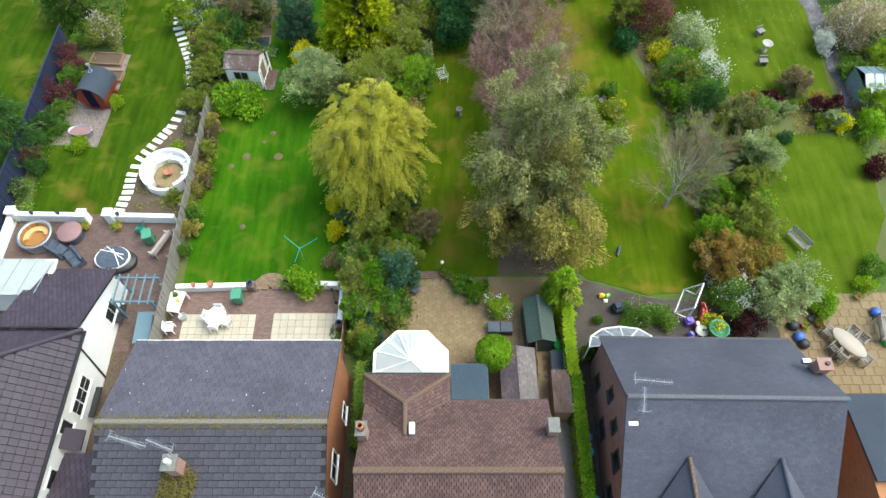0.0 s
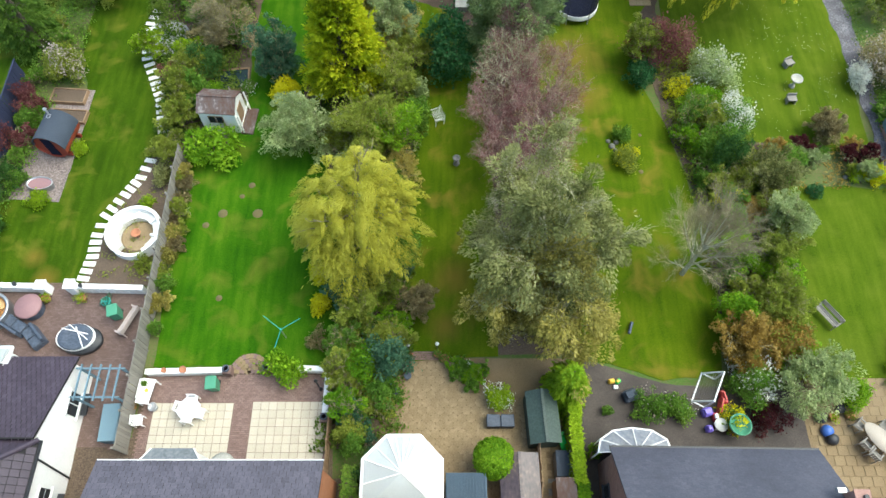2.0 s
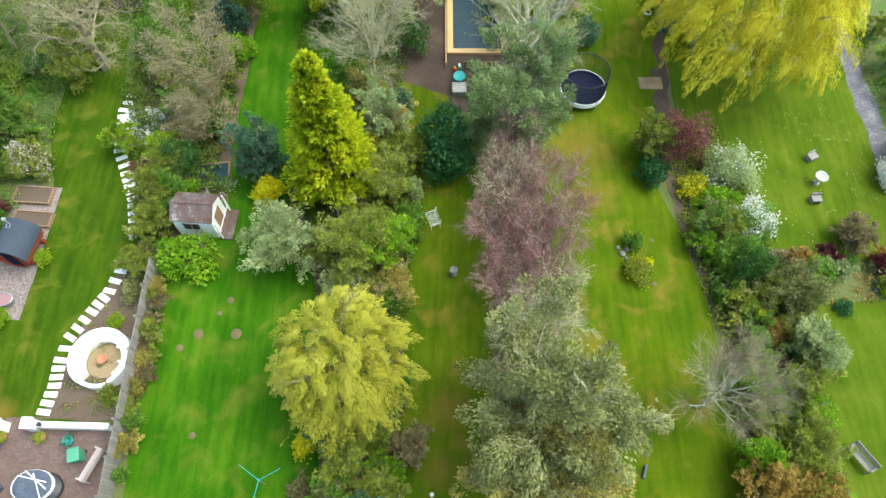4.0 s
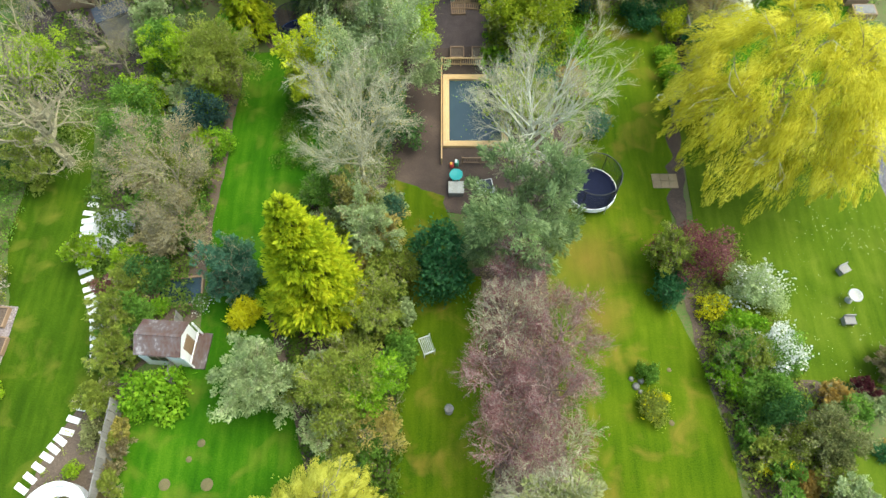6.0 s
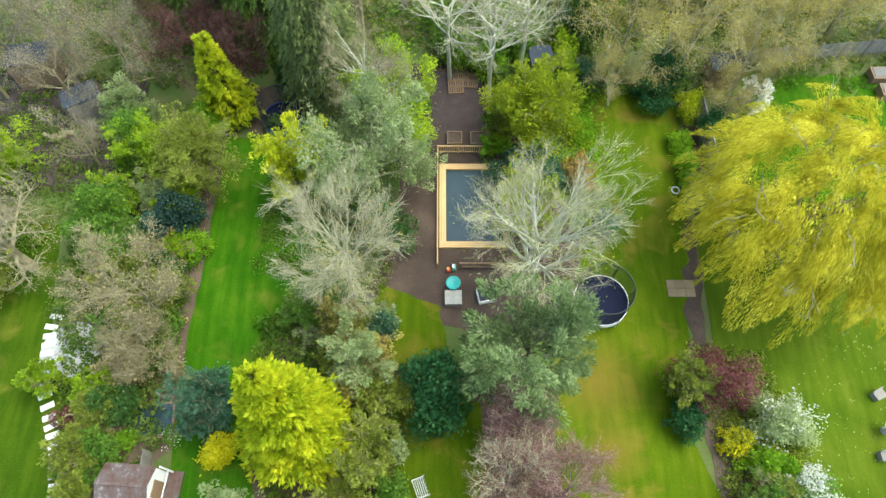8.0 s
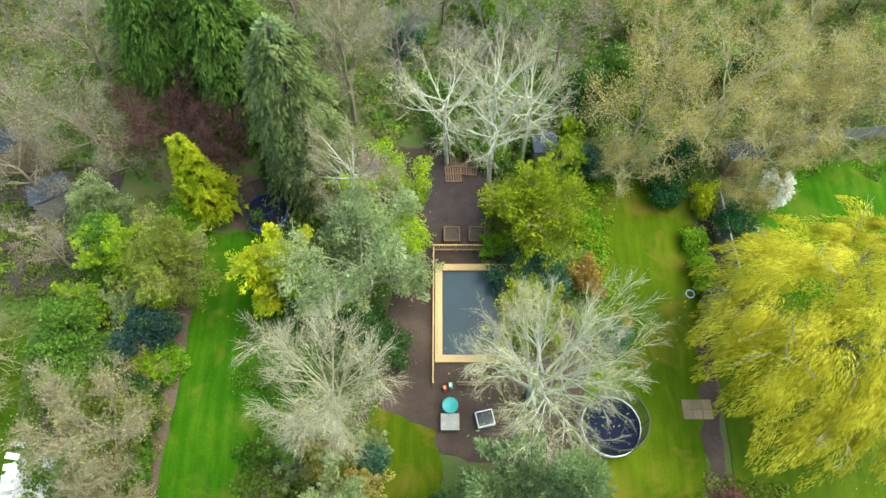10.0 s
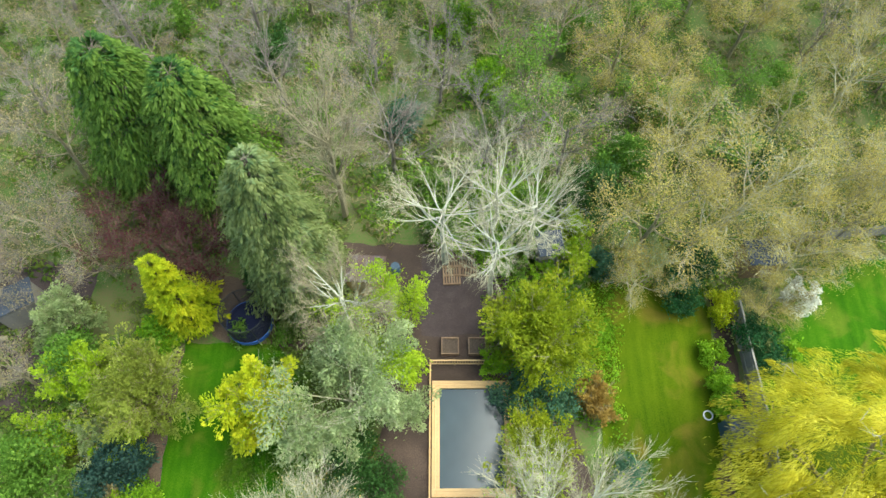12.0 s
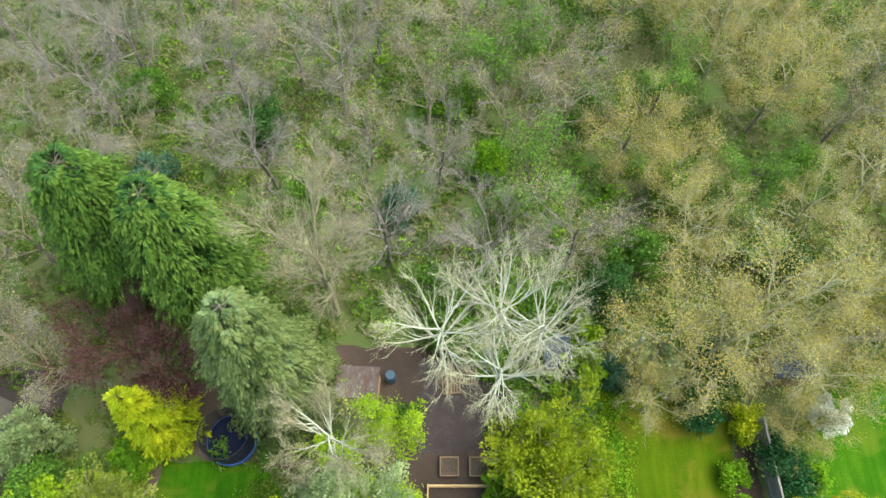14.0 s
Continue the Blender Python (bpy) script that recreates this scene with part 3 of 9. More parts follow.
def branch_tree(x, y, R, H, bark, label, leaf=None, nleaf=0, size=0.16, spread=0.25, ntwig=2500, twig_w=0.018, twig_l=0.5,
                name="tree", category="tree", fork=0.3, n1=8, up=0.55, kids=(5, 4, 3), trunk_r=None, droop=0.0, twig_mat=None, group="", wig=0.15, aspect=0.6,
                plumes=0, per=150, plume_l=1.2, plume_w=0.35, sag=0.4, open_=(0.35, 0.75)):
    """A tree of trunk and limbs with a crown of fine twigs, of small leaves on them, or of feathery plumes at the limbs' ends."""
    g = gen()
    t = thing(name, x, y, 0, g.uniform(0, 360), label, category, group)
    segs, tips = limbs(g, H, R, trunk_r or 0.016 * H + 0.02, fork, n1, 3, up, wig, kids=kids, droop=droop, open_=open_)
    thick, thin = segs[segs[:, 6] > 0.018], segs[segs[:, 6] <= 0.018]
    part("trunk", quads_mesh("trunk", tubes(thick, 5), bark), None, t)
    tagged(part("branchwork", quads_mesh("branchwork", ribbons(g, thin), twig_mat or bark), None, t), kind="stuff")
    if ntwig:
        tagged(part("fine_growth", quads_mesh("fine_growth", twigs(g, tips, ntwig, twig_l, twig_w, 0.5, droop), twig_mat or bark), None, t), kind="stuff")
    if plumes:
        k = g.choice(len(tips), plumes)
        out = tips[k, :3] * [1, 1, 0] / R
        v, far = fronds(g, tips[k, :3] - tips[k, 3:] * plume_l * 0.4, tips[k, 3:] + out * 0.7 + rand_dirs(g, plumes) * 0.35, plume_l * g.uniform(0.6, 1.4, plumes), per, plume_w, size, aspect, sag)
        tagged(part("foliage", quads_mesh("foliage", v.reshape(-1, 3), LEAF[leaf]), None, t), kind="stuff")
    if nleaf:
        tagged(part("crown", quads_mesh("crown", tip_leaves(g, tips, nleaf, size, spread, aspect, droop), LEAF[leaf]), None, t), kind="stuff")
    return t


def wisp(x, y, R, H, leaf, label, n=7800, size=0.13, bark=None, group="", name="shrub", category="shrub"):
    """A loose many-stemmed shrub: thin upright stems under a hazy crown of small leaves."""
    g = gen()
    t = thing(name, x, y, 0, g.uniform(0, 360), label, category, group)
    segs, tips = limbs(g, H, R, 0.05, 0.03, 11, 2, 1.0, 0.14, kids=(6, 4), open_=(0.4, 0.9))
    part("stem", quads_mesh("stem", tubes(segs[segs[:, 6] > 0.012], 4), bark or M_BARK_TAN), None, t)
    tagged(part("branchwork", quads_mesh("branchwork", ribbons(g, segs[segs[:, 6] <= 0.012]), bark or M_BARK_TAN), None, t), kind="stuff")
    n = int(n * min(1.6, (R / 1.4) ** 2 + 0.25))
    k = g.choice(len(tips), max(45, n // 40))
    v, far = fronds(g, tips[k, :3] * 0.93, tips[k, 3:] + rand_dirs(g, len(k)) * 0.4 + [0, 0, 0.2], 0.36 * R * g.uniform(0.5, 1.5, len(k)), 40, 0.46, size, 0.56, 0.3)
    tagged(part("foliage", quads_mesh("foliage", v.reshape(-1, 3), LEAF[leaf]), None, t), kind="stuff")
    return t


def shrub(x, y, R, H, leaf, label, size=0.14, name="shrub", category="shrub", dens=1.0, lumps=12, ry=None, aspect=0.62, spots=None, nspots=0, group="", stem=0.0):
    """A bush: stems at its foot and leaves over uneven clumps; spots are flowers on top of the leaves."""
    g = gen()
    ry = ry or R
    area = 2 * math.pi * ((R * ry) ** 0.5 * H + R * ry)
    R, ry, H = R * 1.08, ry * 1.08, H * 1.05
    n = int(min(6500, dens * 0.85 * area / (size * size * aspect * 0.5)))
    hz = (H - stem) / 1.45
    v = clump_crown(g, n, R, ry, hz, size, aspect, lumps)
    v[:, 2] += stem + hz * 0.45
    t = thing(name, x, y, 0, g.uniform(0, 360) if R == ry else 0, label, category, group)
    tagged(part("foliage", quads_mesh("foliage", v, LEAF[leaf]), None, t), kind="stuff")
    st = []
    for i in range(5):
        a = i * 1.26 + g.uniform(-0.3, 0.3)
        st.append((0.05 * math.cos(a), 0.05 * math.sin(a), 0, 0.5 * R * math.cos(a), 0.5 * ry * math.sin(a), max(0.35 * H, stem), 0.03 + 0.01 * R, 0.012))
    part("stem", quads_mesh("stem", tubes(st, 4), M_BARK), None, t)
    if nspots:
        f = clump_crown(g, nspots, R * 1.02, ry * 1.02, hz * 1.03, size * 0.9, 0.9, lumps)
        f[:, 2] += stem + hz * 0.47
        tagged(part("blossom", quads_mesh("blossom", f, LEAF[spots]), None, t), kind="stuff")
    return t


def ball_tree(x, y, R, z, leaf, label):
    """A clipped ball of small leaves on a short stem."""
    g = gen()
    t = thing("ball_tree", x, y, 0, 0, label, "tree")
    part("stem", quads_mesh("stem", tubes([(0, 0, 0, 0.02, 0.01, z, 0.06, 0.04)], 6), M_BARK), None, t)
    u = rand_dirs(g, 7000)
    p = u * R * (1 - 0.16 * g.random((7000, 1)) ** 2 + 0.025 * g.normal(size=(7000, 1))) + [0, 0, z]
    d = np.cross(u + rand_dirs(g, 7000) * 0.6, rand_dirs(g, 7000))
    tagged(part("crown", quads_mesh("crown", leaf_quads(p, d, u + rand_dirs(g, 7000) * 0.7, 0.13 * g.uniform(0.6, 1.3, 7000), 0.08), LEAF[leaf]), None, t), kind="stuff")
    return t


def conifer(x, y, R, H, leaf, label, name="conifer", n=320, size=0.34, droop=0.35, base=0.06, sharp=0.85, wid=0.3, group="", rise=0.1, tip=None):
    """A conifer: a straight stem and whorls of feathery plumes, longer towards the foot; tip is the colour of their outer ends."""
    g = gen()
    t = thing(name, x, y, 0, g.uniform(0, 360), label, "conifer", group)
    segs, P, D, L = [(0, 0, 0, 0, 0, H * 0.5, 0.03 * H, 0.018 * H), (0, 0, H * 0.5, 0, 0, H * 0.97, 0.018 * H, 0.01)], [], [], []
    nb = int(n * 0.42)
    for i in range(nb):
        f = (i + g.random()) / nb
        f = 1 - (1 - f) ** 0.75 if sharp > 0.5 else f
        h = H * (base + (0.98 - base) * f)
        a = i * 2.4 + g.uniform(-0.5, 0.5)
        r = R * ((1 - f) ** sharp * 0.94 + 0.06) * (0.86 + 0.16 * math.sin(3 * a + 11 * f) * math.sin(17 * f + 2 * a) + g.uniform(-0.16, 0.16))
        o = np.array([math.cos(a), math.sin(a), 0.0])
        side = np.array([-o[1], o[0], 0.0])
        up = np.array([0, 0, rise * (0.6 + 0.8 * f)])
        reach = max(r, 0.35)
        segs.append((0, 0, h, *(o * r * 0.7 + [0, 0, h + up[2] * r * 0.7]), 0.02 + 0.006 * r, 0.006))
        for turn, start, share in ((0.0, 0.45, 0.58), (0.5, 0.5, 0.4), (-0.5, 0.5, 0.4)):
            P.append(o * r * start + [0, 0, h + up[2] * r * start + g.normal() * 0.08])
            D.append(o * math.cos(turn) + side * math.sin(turn) + up + rand_dirs(g, 1)[0] * 0.12)
            L.append(reach * share * g.uniform(0.85, 1.15))
    for i in range(26):
        e = rand_dirs(g, 1)[0] * [1, 1, 0.3]
        P.append(np.array([0, 0, H * g.uniform(0.86, 0.97)]))
        D.append(e + [0, 0, 0.35 + 0.5 * rise])
        L.append(R * (0.2 if sharp > 0.6 else 0.36) * g.uniform(0.7, 1.2))
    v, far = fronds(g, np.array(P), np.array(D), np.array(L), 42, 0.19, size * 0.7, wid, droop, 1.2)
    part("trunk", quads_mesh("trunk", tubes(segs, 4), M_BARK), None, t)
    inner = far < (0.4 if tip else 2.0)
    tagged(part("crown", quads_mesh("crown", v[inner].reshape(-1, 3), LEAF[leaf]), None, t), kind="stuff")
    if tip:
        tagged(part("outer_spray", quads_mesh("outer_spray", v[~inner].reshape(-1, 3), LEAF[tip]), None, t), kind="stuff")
    return t


def weeping(x, y, R, H, leaf, label, lobes=190, per=230, size=0.28, wid=0.16, wind=(0, 0), low=0.8, name="willow_tree", haze=9000, bare=14, drop=0.7, reach=0.42):
    """A weeping willow: arching limbs, and hanging plumes of fine strands that lean with the breeze."""
    g = gen()
    t = thing(name, x, y, 0, 0, label, "tree")
    segs, tips = limbs(g, H * 1.0, R * 0.85, 0.03 * H, 0.25, 9, 2, 0.75, kids=(5, 4), droop=0.03)
    part("trunk", quads_mesh("trunk", tubes(segs[segs[:, 6] > 0.012], 5), M_BARK_TAN), None, t)
    ca = rand_dirs(g, lobes)
    ca[:, 2] = np.abs(ca[:, 2]) ** 0.85
    ca /= np.linalg.norm(ca, axis=1, keepdims=True)
    rad = g.uniform(0.72, 1.0, lobes)
    a = np.arctan2(ca[:, 1], ca[:, 0])
    rad *= 0.93 + 0.1 * np.sin(3 * a + 1) * np.cos(2 * a)
    p = np.stack([ca[:, 0] * R * 0.86 * rad, ca[:, 1] * R * 0.86 * rad, H * 0.4 + ca[:, 2] * rad * H * 0.6], 1)
    d = np.stack([ca[:, 0] * 0.6 + wind[0], ca[:, 1] * 0.6 + wind[1], 0.12 + 0.2 * ca[:, 2]], 1) + rand_dirs(g, lobes) * 0.42
    length = R * reach * g.uniform(0.6, 1.3, lobes)
    v, far = fronds(g, p, d, length, per, 0.23, size, wid, drop, 2.0, low)
    dome = clump_crown(g, haze, R * 0.84, R * 0.84, H * 0.46, size, wid * 1.4, 40, 0.3, hang=0.5)
    dome[:, 2] += H * 0.42
    tagged(part("crown", quads_mesh("crown", np.vstack([v.reshape(-1, 3), dome]), LEAF[leaf]), None, t), kind="stuff")
    shoots = []
    for i in range(bare):
        q = p[i] - [0, 0, 0.2]
        e = q + d[i] * R * 0.3 + [0, 0, 0.45]
        q = q - d[i] * R * 0.12
        for j in range(5):
            m = q + (e - q) / (5 - j) + g.normal(size=3) * 0.1
            shoots.append((*q, *m, 0.045 - 0.008 * j, 0.037 - 0.008 * j))
            shoots.append((*m, *(m + (e - q) * 0.3 + g.normal(size=3) * 0.3), 0.016, 0.006))
            q = m
    if bare:
        tagged(part("limbwork", quads_mesh("limbwork", tubes(shoots, 4), M_BARK_PALE), None, t, "pale bare limbs"), kind="stuff")
    return t


def scatter(name, poly, per_m2, h, leaf, label, size=0.16, clump=0.35, category="undergrowth", seedy=0.0, aspect=0.55):
    """Low plants that nobody could count, over a piece of ground."""
    g = gen()
    xs, ys = [p[0] for p in poly], [p[1] for p in poly]
    area = (max(xs) - min(xs)) * (max(ys) - min(ys))
    nc = int(area * per_m2 / 5)
    cx, cy = g.uniform(min(xs), max(xs), nc), g.uniform(min(ys), max(ys), nc)
    ok = inside(cx, cy, poly)
    dens = np.array([noise.noise(Vector((a * 0.45, b * 0.45, SEED[0]))) for a, b in zip(cx, cy)])
    ok &= dens > -0.42 + 0.25 * g.random(nc) - (0.2 if not seedy else -seedy)
    cx, cy, dens = cx[ok], cy[ok], dens[ok]
    hh = h * np.clip(0.45 + dens * 1.1 + g.uniform(-0.2, 0.3, len(cx)), 0.15, 1.6)
    k = np.repeat(np.arange(len(cx)), 22)
    u = rand_dirs(g, len(k))
    u[:, 2] = np.abs(u[:, 2])
    p = np.stack([cx[k], cy[k], np.zeros(len(k))], 1) + u * np.stack([np.full(len(k), clump), np.full(len(k), clump), hh[k]], 1)
    nrm = u + rand_dirs(g, len(k)) * 0.6 + [0, 0, 0.3]
    L = size * g.uniform(0.6, 1.4, len(k))
    v = leaf_quads(p, np.cross(nrm, rand_dirs(g, len(k))), nrm, L, L * aspect)
    return tagged(part(name, quads_mesh(name, v, LEAF[leaf])), label, category, kind="stuff")


# ---- ground ----
bm = bmesh.new()
bmesh.ops.create_grid(bm, x_segments=60, y_segments=60, size=1200)
tagged(part("ground", bm, M_WILD), "rough ground of soil, weeds and leaf litter", "ground", kind="structure").location = (0, 30, -0.02)

sheet("lawn", [(-25.9, 22.5), (-16.6, 22.4), (-17.2, 30), (-17.4, 33), (-18.0, 36), (-18.6, 40), (-20.5, 43), (-21.5, 49), (-24.5, 49), (-24.8, 41), (-23.3, 36), (-23.0, 29), (-26.7, 28)], 0.01, M_LAWN_A, "mown green lawn with a worn patch", "lawn")
sheet("lawn", [(-42, 20), (-27.4, 20), (-27.5, 46), (-42, 52)], 0.01, M_LAWN_A, "neighbouring green lawn behind a navy fence", "lawn")
sheet("lawn", [(-15.3, 17.7), (-5.9, 17.7), (-5.6, 22), (-6, 27), (-7, 31), (-9, 36), (-8.6, 41), (-6.4, 44.5), (-5.4, 47), (-5.4, 52), (-7.5, 55.2), (-12.6, 55.4), (-12.7, 47), (-12.9, 40), (-12.4, 34), (-15.7, 31)], 0.012, M_LAWN_B, "long vivid green lawn with faint bare spots", "lawn", wob=0.2)
sheet("lawn", [(-1.8, 18.1), (3.3, 18.3), (3.4, 30), (3.0, 38.5), (-1.3, 38.5), (-1.8, 30)], 0.014, M_LAWN_C, "narrow mossy lawn between tall shrubs", "lawn", wob=0.2)
sheet("lawn", [(8.6, 18.0), (12, 17.0), (15.2, 17.3), (15.9, 22), (15.4, 30), (14.6, 34), (13.3, 38), (14.4, 42), (15.3, 47.5), (16.0, 51), (16.3, 58.6), (9.6, 59), (9.6, 50), (8.6, 44), (6.6, 40), (7.0, 30), (6.8, 20)], 0.013, M_LAWN_C, "long yellowish green lawn with dry patches", "lawn", wob=0.2)
sheet("lawn", [(19.4, 18.0), (21, 16.9), (24.6, 16.9), (27.6, 22.5), (28.2, 29.0), (21.0, 29.2), (19.6, 25)], 0.016, M_LAWN_D, "short pale green lawn beside a bench", "lawn", wob=0.2)
sheet("lawn", [(18.6, 32.6), (27.4, 31.6), (28.0, 42.5), (28, 51), (16.0, 49.8), (15.7, 41)], 0.016, M_LAWN_D, "open lawn sprinkled with small white daisies", "lawn", wob=0.25)
sheet("lawn", [(18.1, 50), (30, 48), (31, 60.5), (24, 60.4), (19.8, 57.5), (18.2, 54)], 0.015, M_LAWN_B, "green lawn beyond a timber fence", "lawn", wob=0.25)
sheet("lawn", [(-3.6, 40.0), (1.0, 40.2), (0.9, 44.0), (-2.6, 45.2)], 0.012, M_LAWN_C, "scrap of mossy grass beside trodden earth", "lawn", wob=0.6)

sheet("path", [(-3.6, 43.5), (8.2, 41.5), (9.0, 48), (5.5, 58.5), (4.5, 61.5), (-4.5, 61.5), (-1.8, 56), (-1.6, 51)], 0.006, M_DIRT, "trodden brown earth round a pool", "path", wob=0.3)
sheet("path", [(0.2, 55.8), (4.2, 55.8), (4.6, 60.6), (0.3, 60.8)], 0.018, M_MULCH, "patch of grey purple wood-chip mulch", "path", wob=0.25)
sheet("path", [(-10.5, 55.3), (-4.5, 54.8), (-4, 59), (-15, 59.5)], 0.004, M_SOIL, "dark bare soil under conifers", "path", wob=0.4)
sheet("path", [(14.5, 41.6), (15.3, 41.4), (16.2, 51), (17.3, 51.5), (17.3, 58), (16.6, 58), (15.9, 52), (15.1, 47)], 0.017, M_DIRT, "worn brown earth strip by a fence", "path", wob=0.5)
sheet("path", [(-28, 51.5), (-20, 51), (-18, 54), (-18.5, 60), (-29, 61)], 0.006, M_MULCH, "brown leaf-littered ground under bare trees", "path", wob=0.5)
sheet("flower_bed", [(2.6, 18.4), (7.6, 18.4), (8, 30), (7.5, 40), (2.5, 39)], 0.005, M_SOIL, "dark soil under a row of trees", "flower bed", wob=0.2)
sheet("flower_bed", [(-5.8, 13.5), (-1.5, 13.5), (-1.3, 30), (-1, 38), (-2, 44), (-9, 44), (-9, 36), (-6, 27)], 0.005, M_SOIL, "dark soil under dense border shrubs", "flower bed", wob=0.2)
sheet("flower_bed", [(15.6, 17.3), (20, 16.5), (20.6, 25), (22, 29), (20, 34), (18, 41), (14.2, 42), (14.6, 34), (16, 27)], 0.005, M_SOIL, "dark soil under a mixed shrub border", "flower bed", wob=0.2)
sheet("flower_bed", [(-17.4, 33.2), (-15.7, 33), (-12.8, 36), (-12.5, 46), (-12.5, 55.0), (-18.5, 54), (-20, 50), (-19.4, 43)], 0.004, M_SOIL, "dark soil under an overgrown shrub border", "flower bed", wob=0.2)
sheet("flower_bed", [(-20.3, 22.6), (-16.2, 22.4), (-15.8, 33), (-18, 31.5), (-19.5, 28)], 0.02, M_SOIL, "planted bed round a white seating circle", "flower bed", wob=0.15)
sheet("gravel_bed", [(-26.2, 28.2), (-23.1, 28.0), (-23.0, 31), (-22.9, 36.6), (-25.6, 36.9)], 0.022, M_GRAVEL, "pinkish gravel bed round a barrel sauna", "gravel", wob=0.1)
sheet("gravel_bed", [(27.8, 30), (28.9, 31), (29.3, 40), (29.0, 51), (27.6, 51), (27.9, 40)], 0.02, M_SLATECHIP, "strip of grey slate chippings", "gravel", wob=0.28)
sheet("patio_base", [(-26.6, 14), (-16.0, 13.5), (-16.2, 22.3), (-26.6, 22.3)], 0.008, M_SOIL, "earth bedding under brick paving", "patio", wob=0)
sheet("patio_base", [(-15.8, 11), (-5.2, 11), (-5.6, 17.4), (-15.6, 17.4)], 0.008, M_SOIL, "earth bedding under a terrace", "patio", wob=0)
sheet("patio_base", [(-3.5, 10), (3.0, 10), (7.2, 10), (7.2, 18.2), (-2.6, 18.2)], 0.008, M_SAND, "sandy bedding under stone flags", "patio", wob=0)
sheet("patio", [(7.3, 5), (19, 5), (19, 16.4), (15.5, 16.6), (12, 16.8), (9.5, 17.6), (8.4, 18), (7.3, 18)], 0.02, surface("damp_earth_yard", [(0.024, 0.018, 0.015), (0.046, 0.036, 0.031), (0.085, 0.068, 0.056)], 0.7, 0.8, 0.5, 20, stain=0.5), "damp brown earth yard behind a brick house", "patio", wob=0.1)
sheet("patio_base", [(18.9, 4), (34, 4), (34, 17.2), (24.8, 17.2), (19, 16.4)], 0.008, M_SAND, "sandy bedding under stone flags", "patio", wob=0)
sheet("path", [(-18.4, 4), (-14.6, 4), (-14.8, 14), (-18.4, 14)], 0.02, M_SOIL, "shaded brown side passage between houses", "path", wob=0)
sheet("path", [(-5.2, 3), (-3.4, 3), (-3.4, 12), (-5.2, 12)], 0.02, M_SOIL, "dark side passage between houses", "path", wob=0)
sheet("path", [(4.7, 3), (7.8, 3), (7.4, 12), (4.9, 12)], 0.02, M_CONC, "narrow concrete side passage", "path", wob=0)


# ---- roofs and houses ----
def plane_tiles(a, b, c, tile_w, tile_h, thick=0.02, jit=0.006, gap=0.006):
    """Overlapping tiles over a sloping rectangle: a is a foot corner, b the other foot corner, c the corner above a."""
    a, b, c = (np.array(q, float) for q in (a, b, c))
    U, V = b - a, c - a
    lu, lv = np.linalg.norm(U), np.linalg.norm(V)
    U, V = U / lu, V / lv
    N = np.cross(U, V)
    N *= np.sign(N[2])
    nu, nv = max(1, round(lu / tile_w)), max(1, round(lv / tile_h))
    g = gen()
    i, j = np.meshgrid(np.arange(-1, nu), np.arange(nv))
    i, j = i.ravel().astype(float), j.ravel()
    w, h = lu / nu, lv / nv
    off = np.where(j % 2, 0.5, 0.0)
    u0 = np.clip((i + off) * w + gap, 0, lu)
    u1 = np.clip((i + off + 1) * w - gap, 0, lu)
    v0, v1 = j * h, np.minimum((j + 1) * h - gap * 1.6, lv)
    z0 = thick * 2 + g.uniform(-jit, jit, len(i))
    ok = u1 - u0 > w * 0.2
    u0, u1, v0, v1, z0 = u0[ok], u1[ok], v0[ok], v1[ok], z0[ok]
    i = i[ok]
    pt = lambda u, v, n: a + U * u[:, None] + V * v[:, None] + N * n[:, None]
    zt = np.full(len(i), 0.006)
    A, B, C, D = pt(u0, v0, z0), pt(u1, v0, z0), pt(u1, v1, zt), pt(u0, v1, zt)
    A2, B2 = pt(u0, v0, z0 - thick), pt(u1, v0, z0 - thick)
    return np.stack([A, B, C, D, A2, B2, B, A], 1).reshape(-1, 3)


def clip_tiles(v, keep):
    """Keeps the tiles whose middle passes the test on x and y."""
    q = v.reshape(-1, 8, 3)
    return q[keep(q[:, :4, 0].mean(1), q[:, :4, 1].mean(1))].reshape(-1, 3)


def slab_roof(name, corners, mat, parent, thick=0.12):
    """A roof plane as a board under its tiles."""
    bm = bmesh.new()
    up = [bm.verts.new(c) for c in corners]
    dn = [bm.verts.new((c[0], c[1], c[2] - thick)) for c in corners]
    bm.faces.new(up)
    bm.faces.new(dn[::-1])
    n = len(up)
    for i in range(n):
        bm.faces.new((up[i], dn[i], dn[(i + 1) % n], up[(i + 1) % n]))
    bmesh.ops.recalc_face_normals(bm, faces=bm.faces)
    return part(name, bm, mat, parent)


def prism(points, x0, x1):
    """A solid from a profile in y and z, from x0 to x1."""
    bm = bmesh.new()
    A = [bm.verts.new((x0, y, z)) for y, z in points]
    B = [bm.verts.new((x1, y, z)) for y, z in points]
    bm.faces.new(A)
    bm.faces.new(B[::-1])
    n = len(A)
    for i in range(n):
        bm.faces.new((A[i], B[i], B[(i + 1) % n], A[(i + 1) % n]))
    bmesh.ops.recalc_face_normals(bm, faces=bm.faces)
    return bm


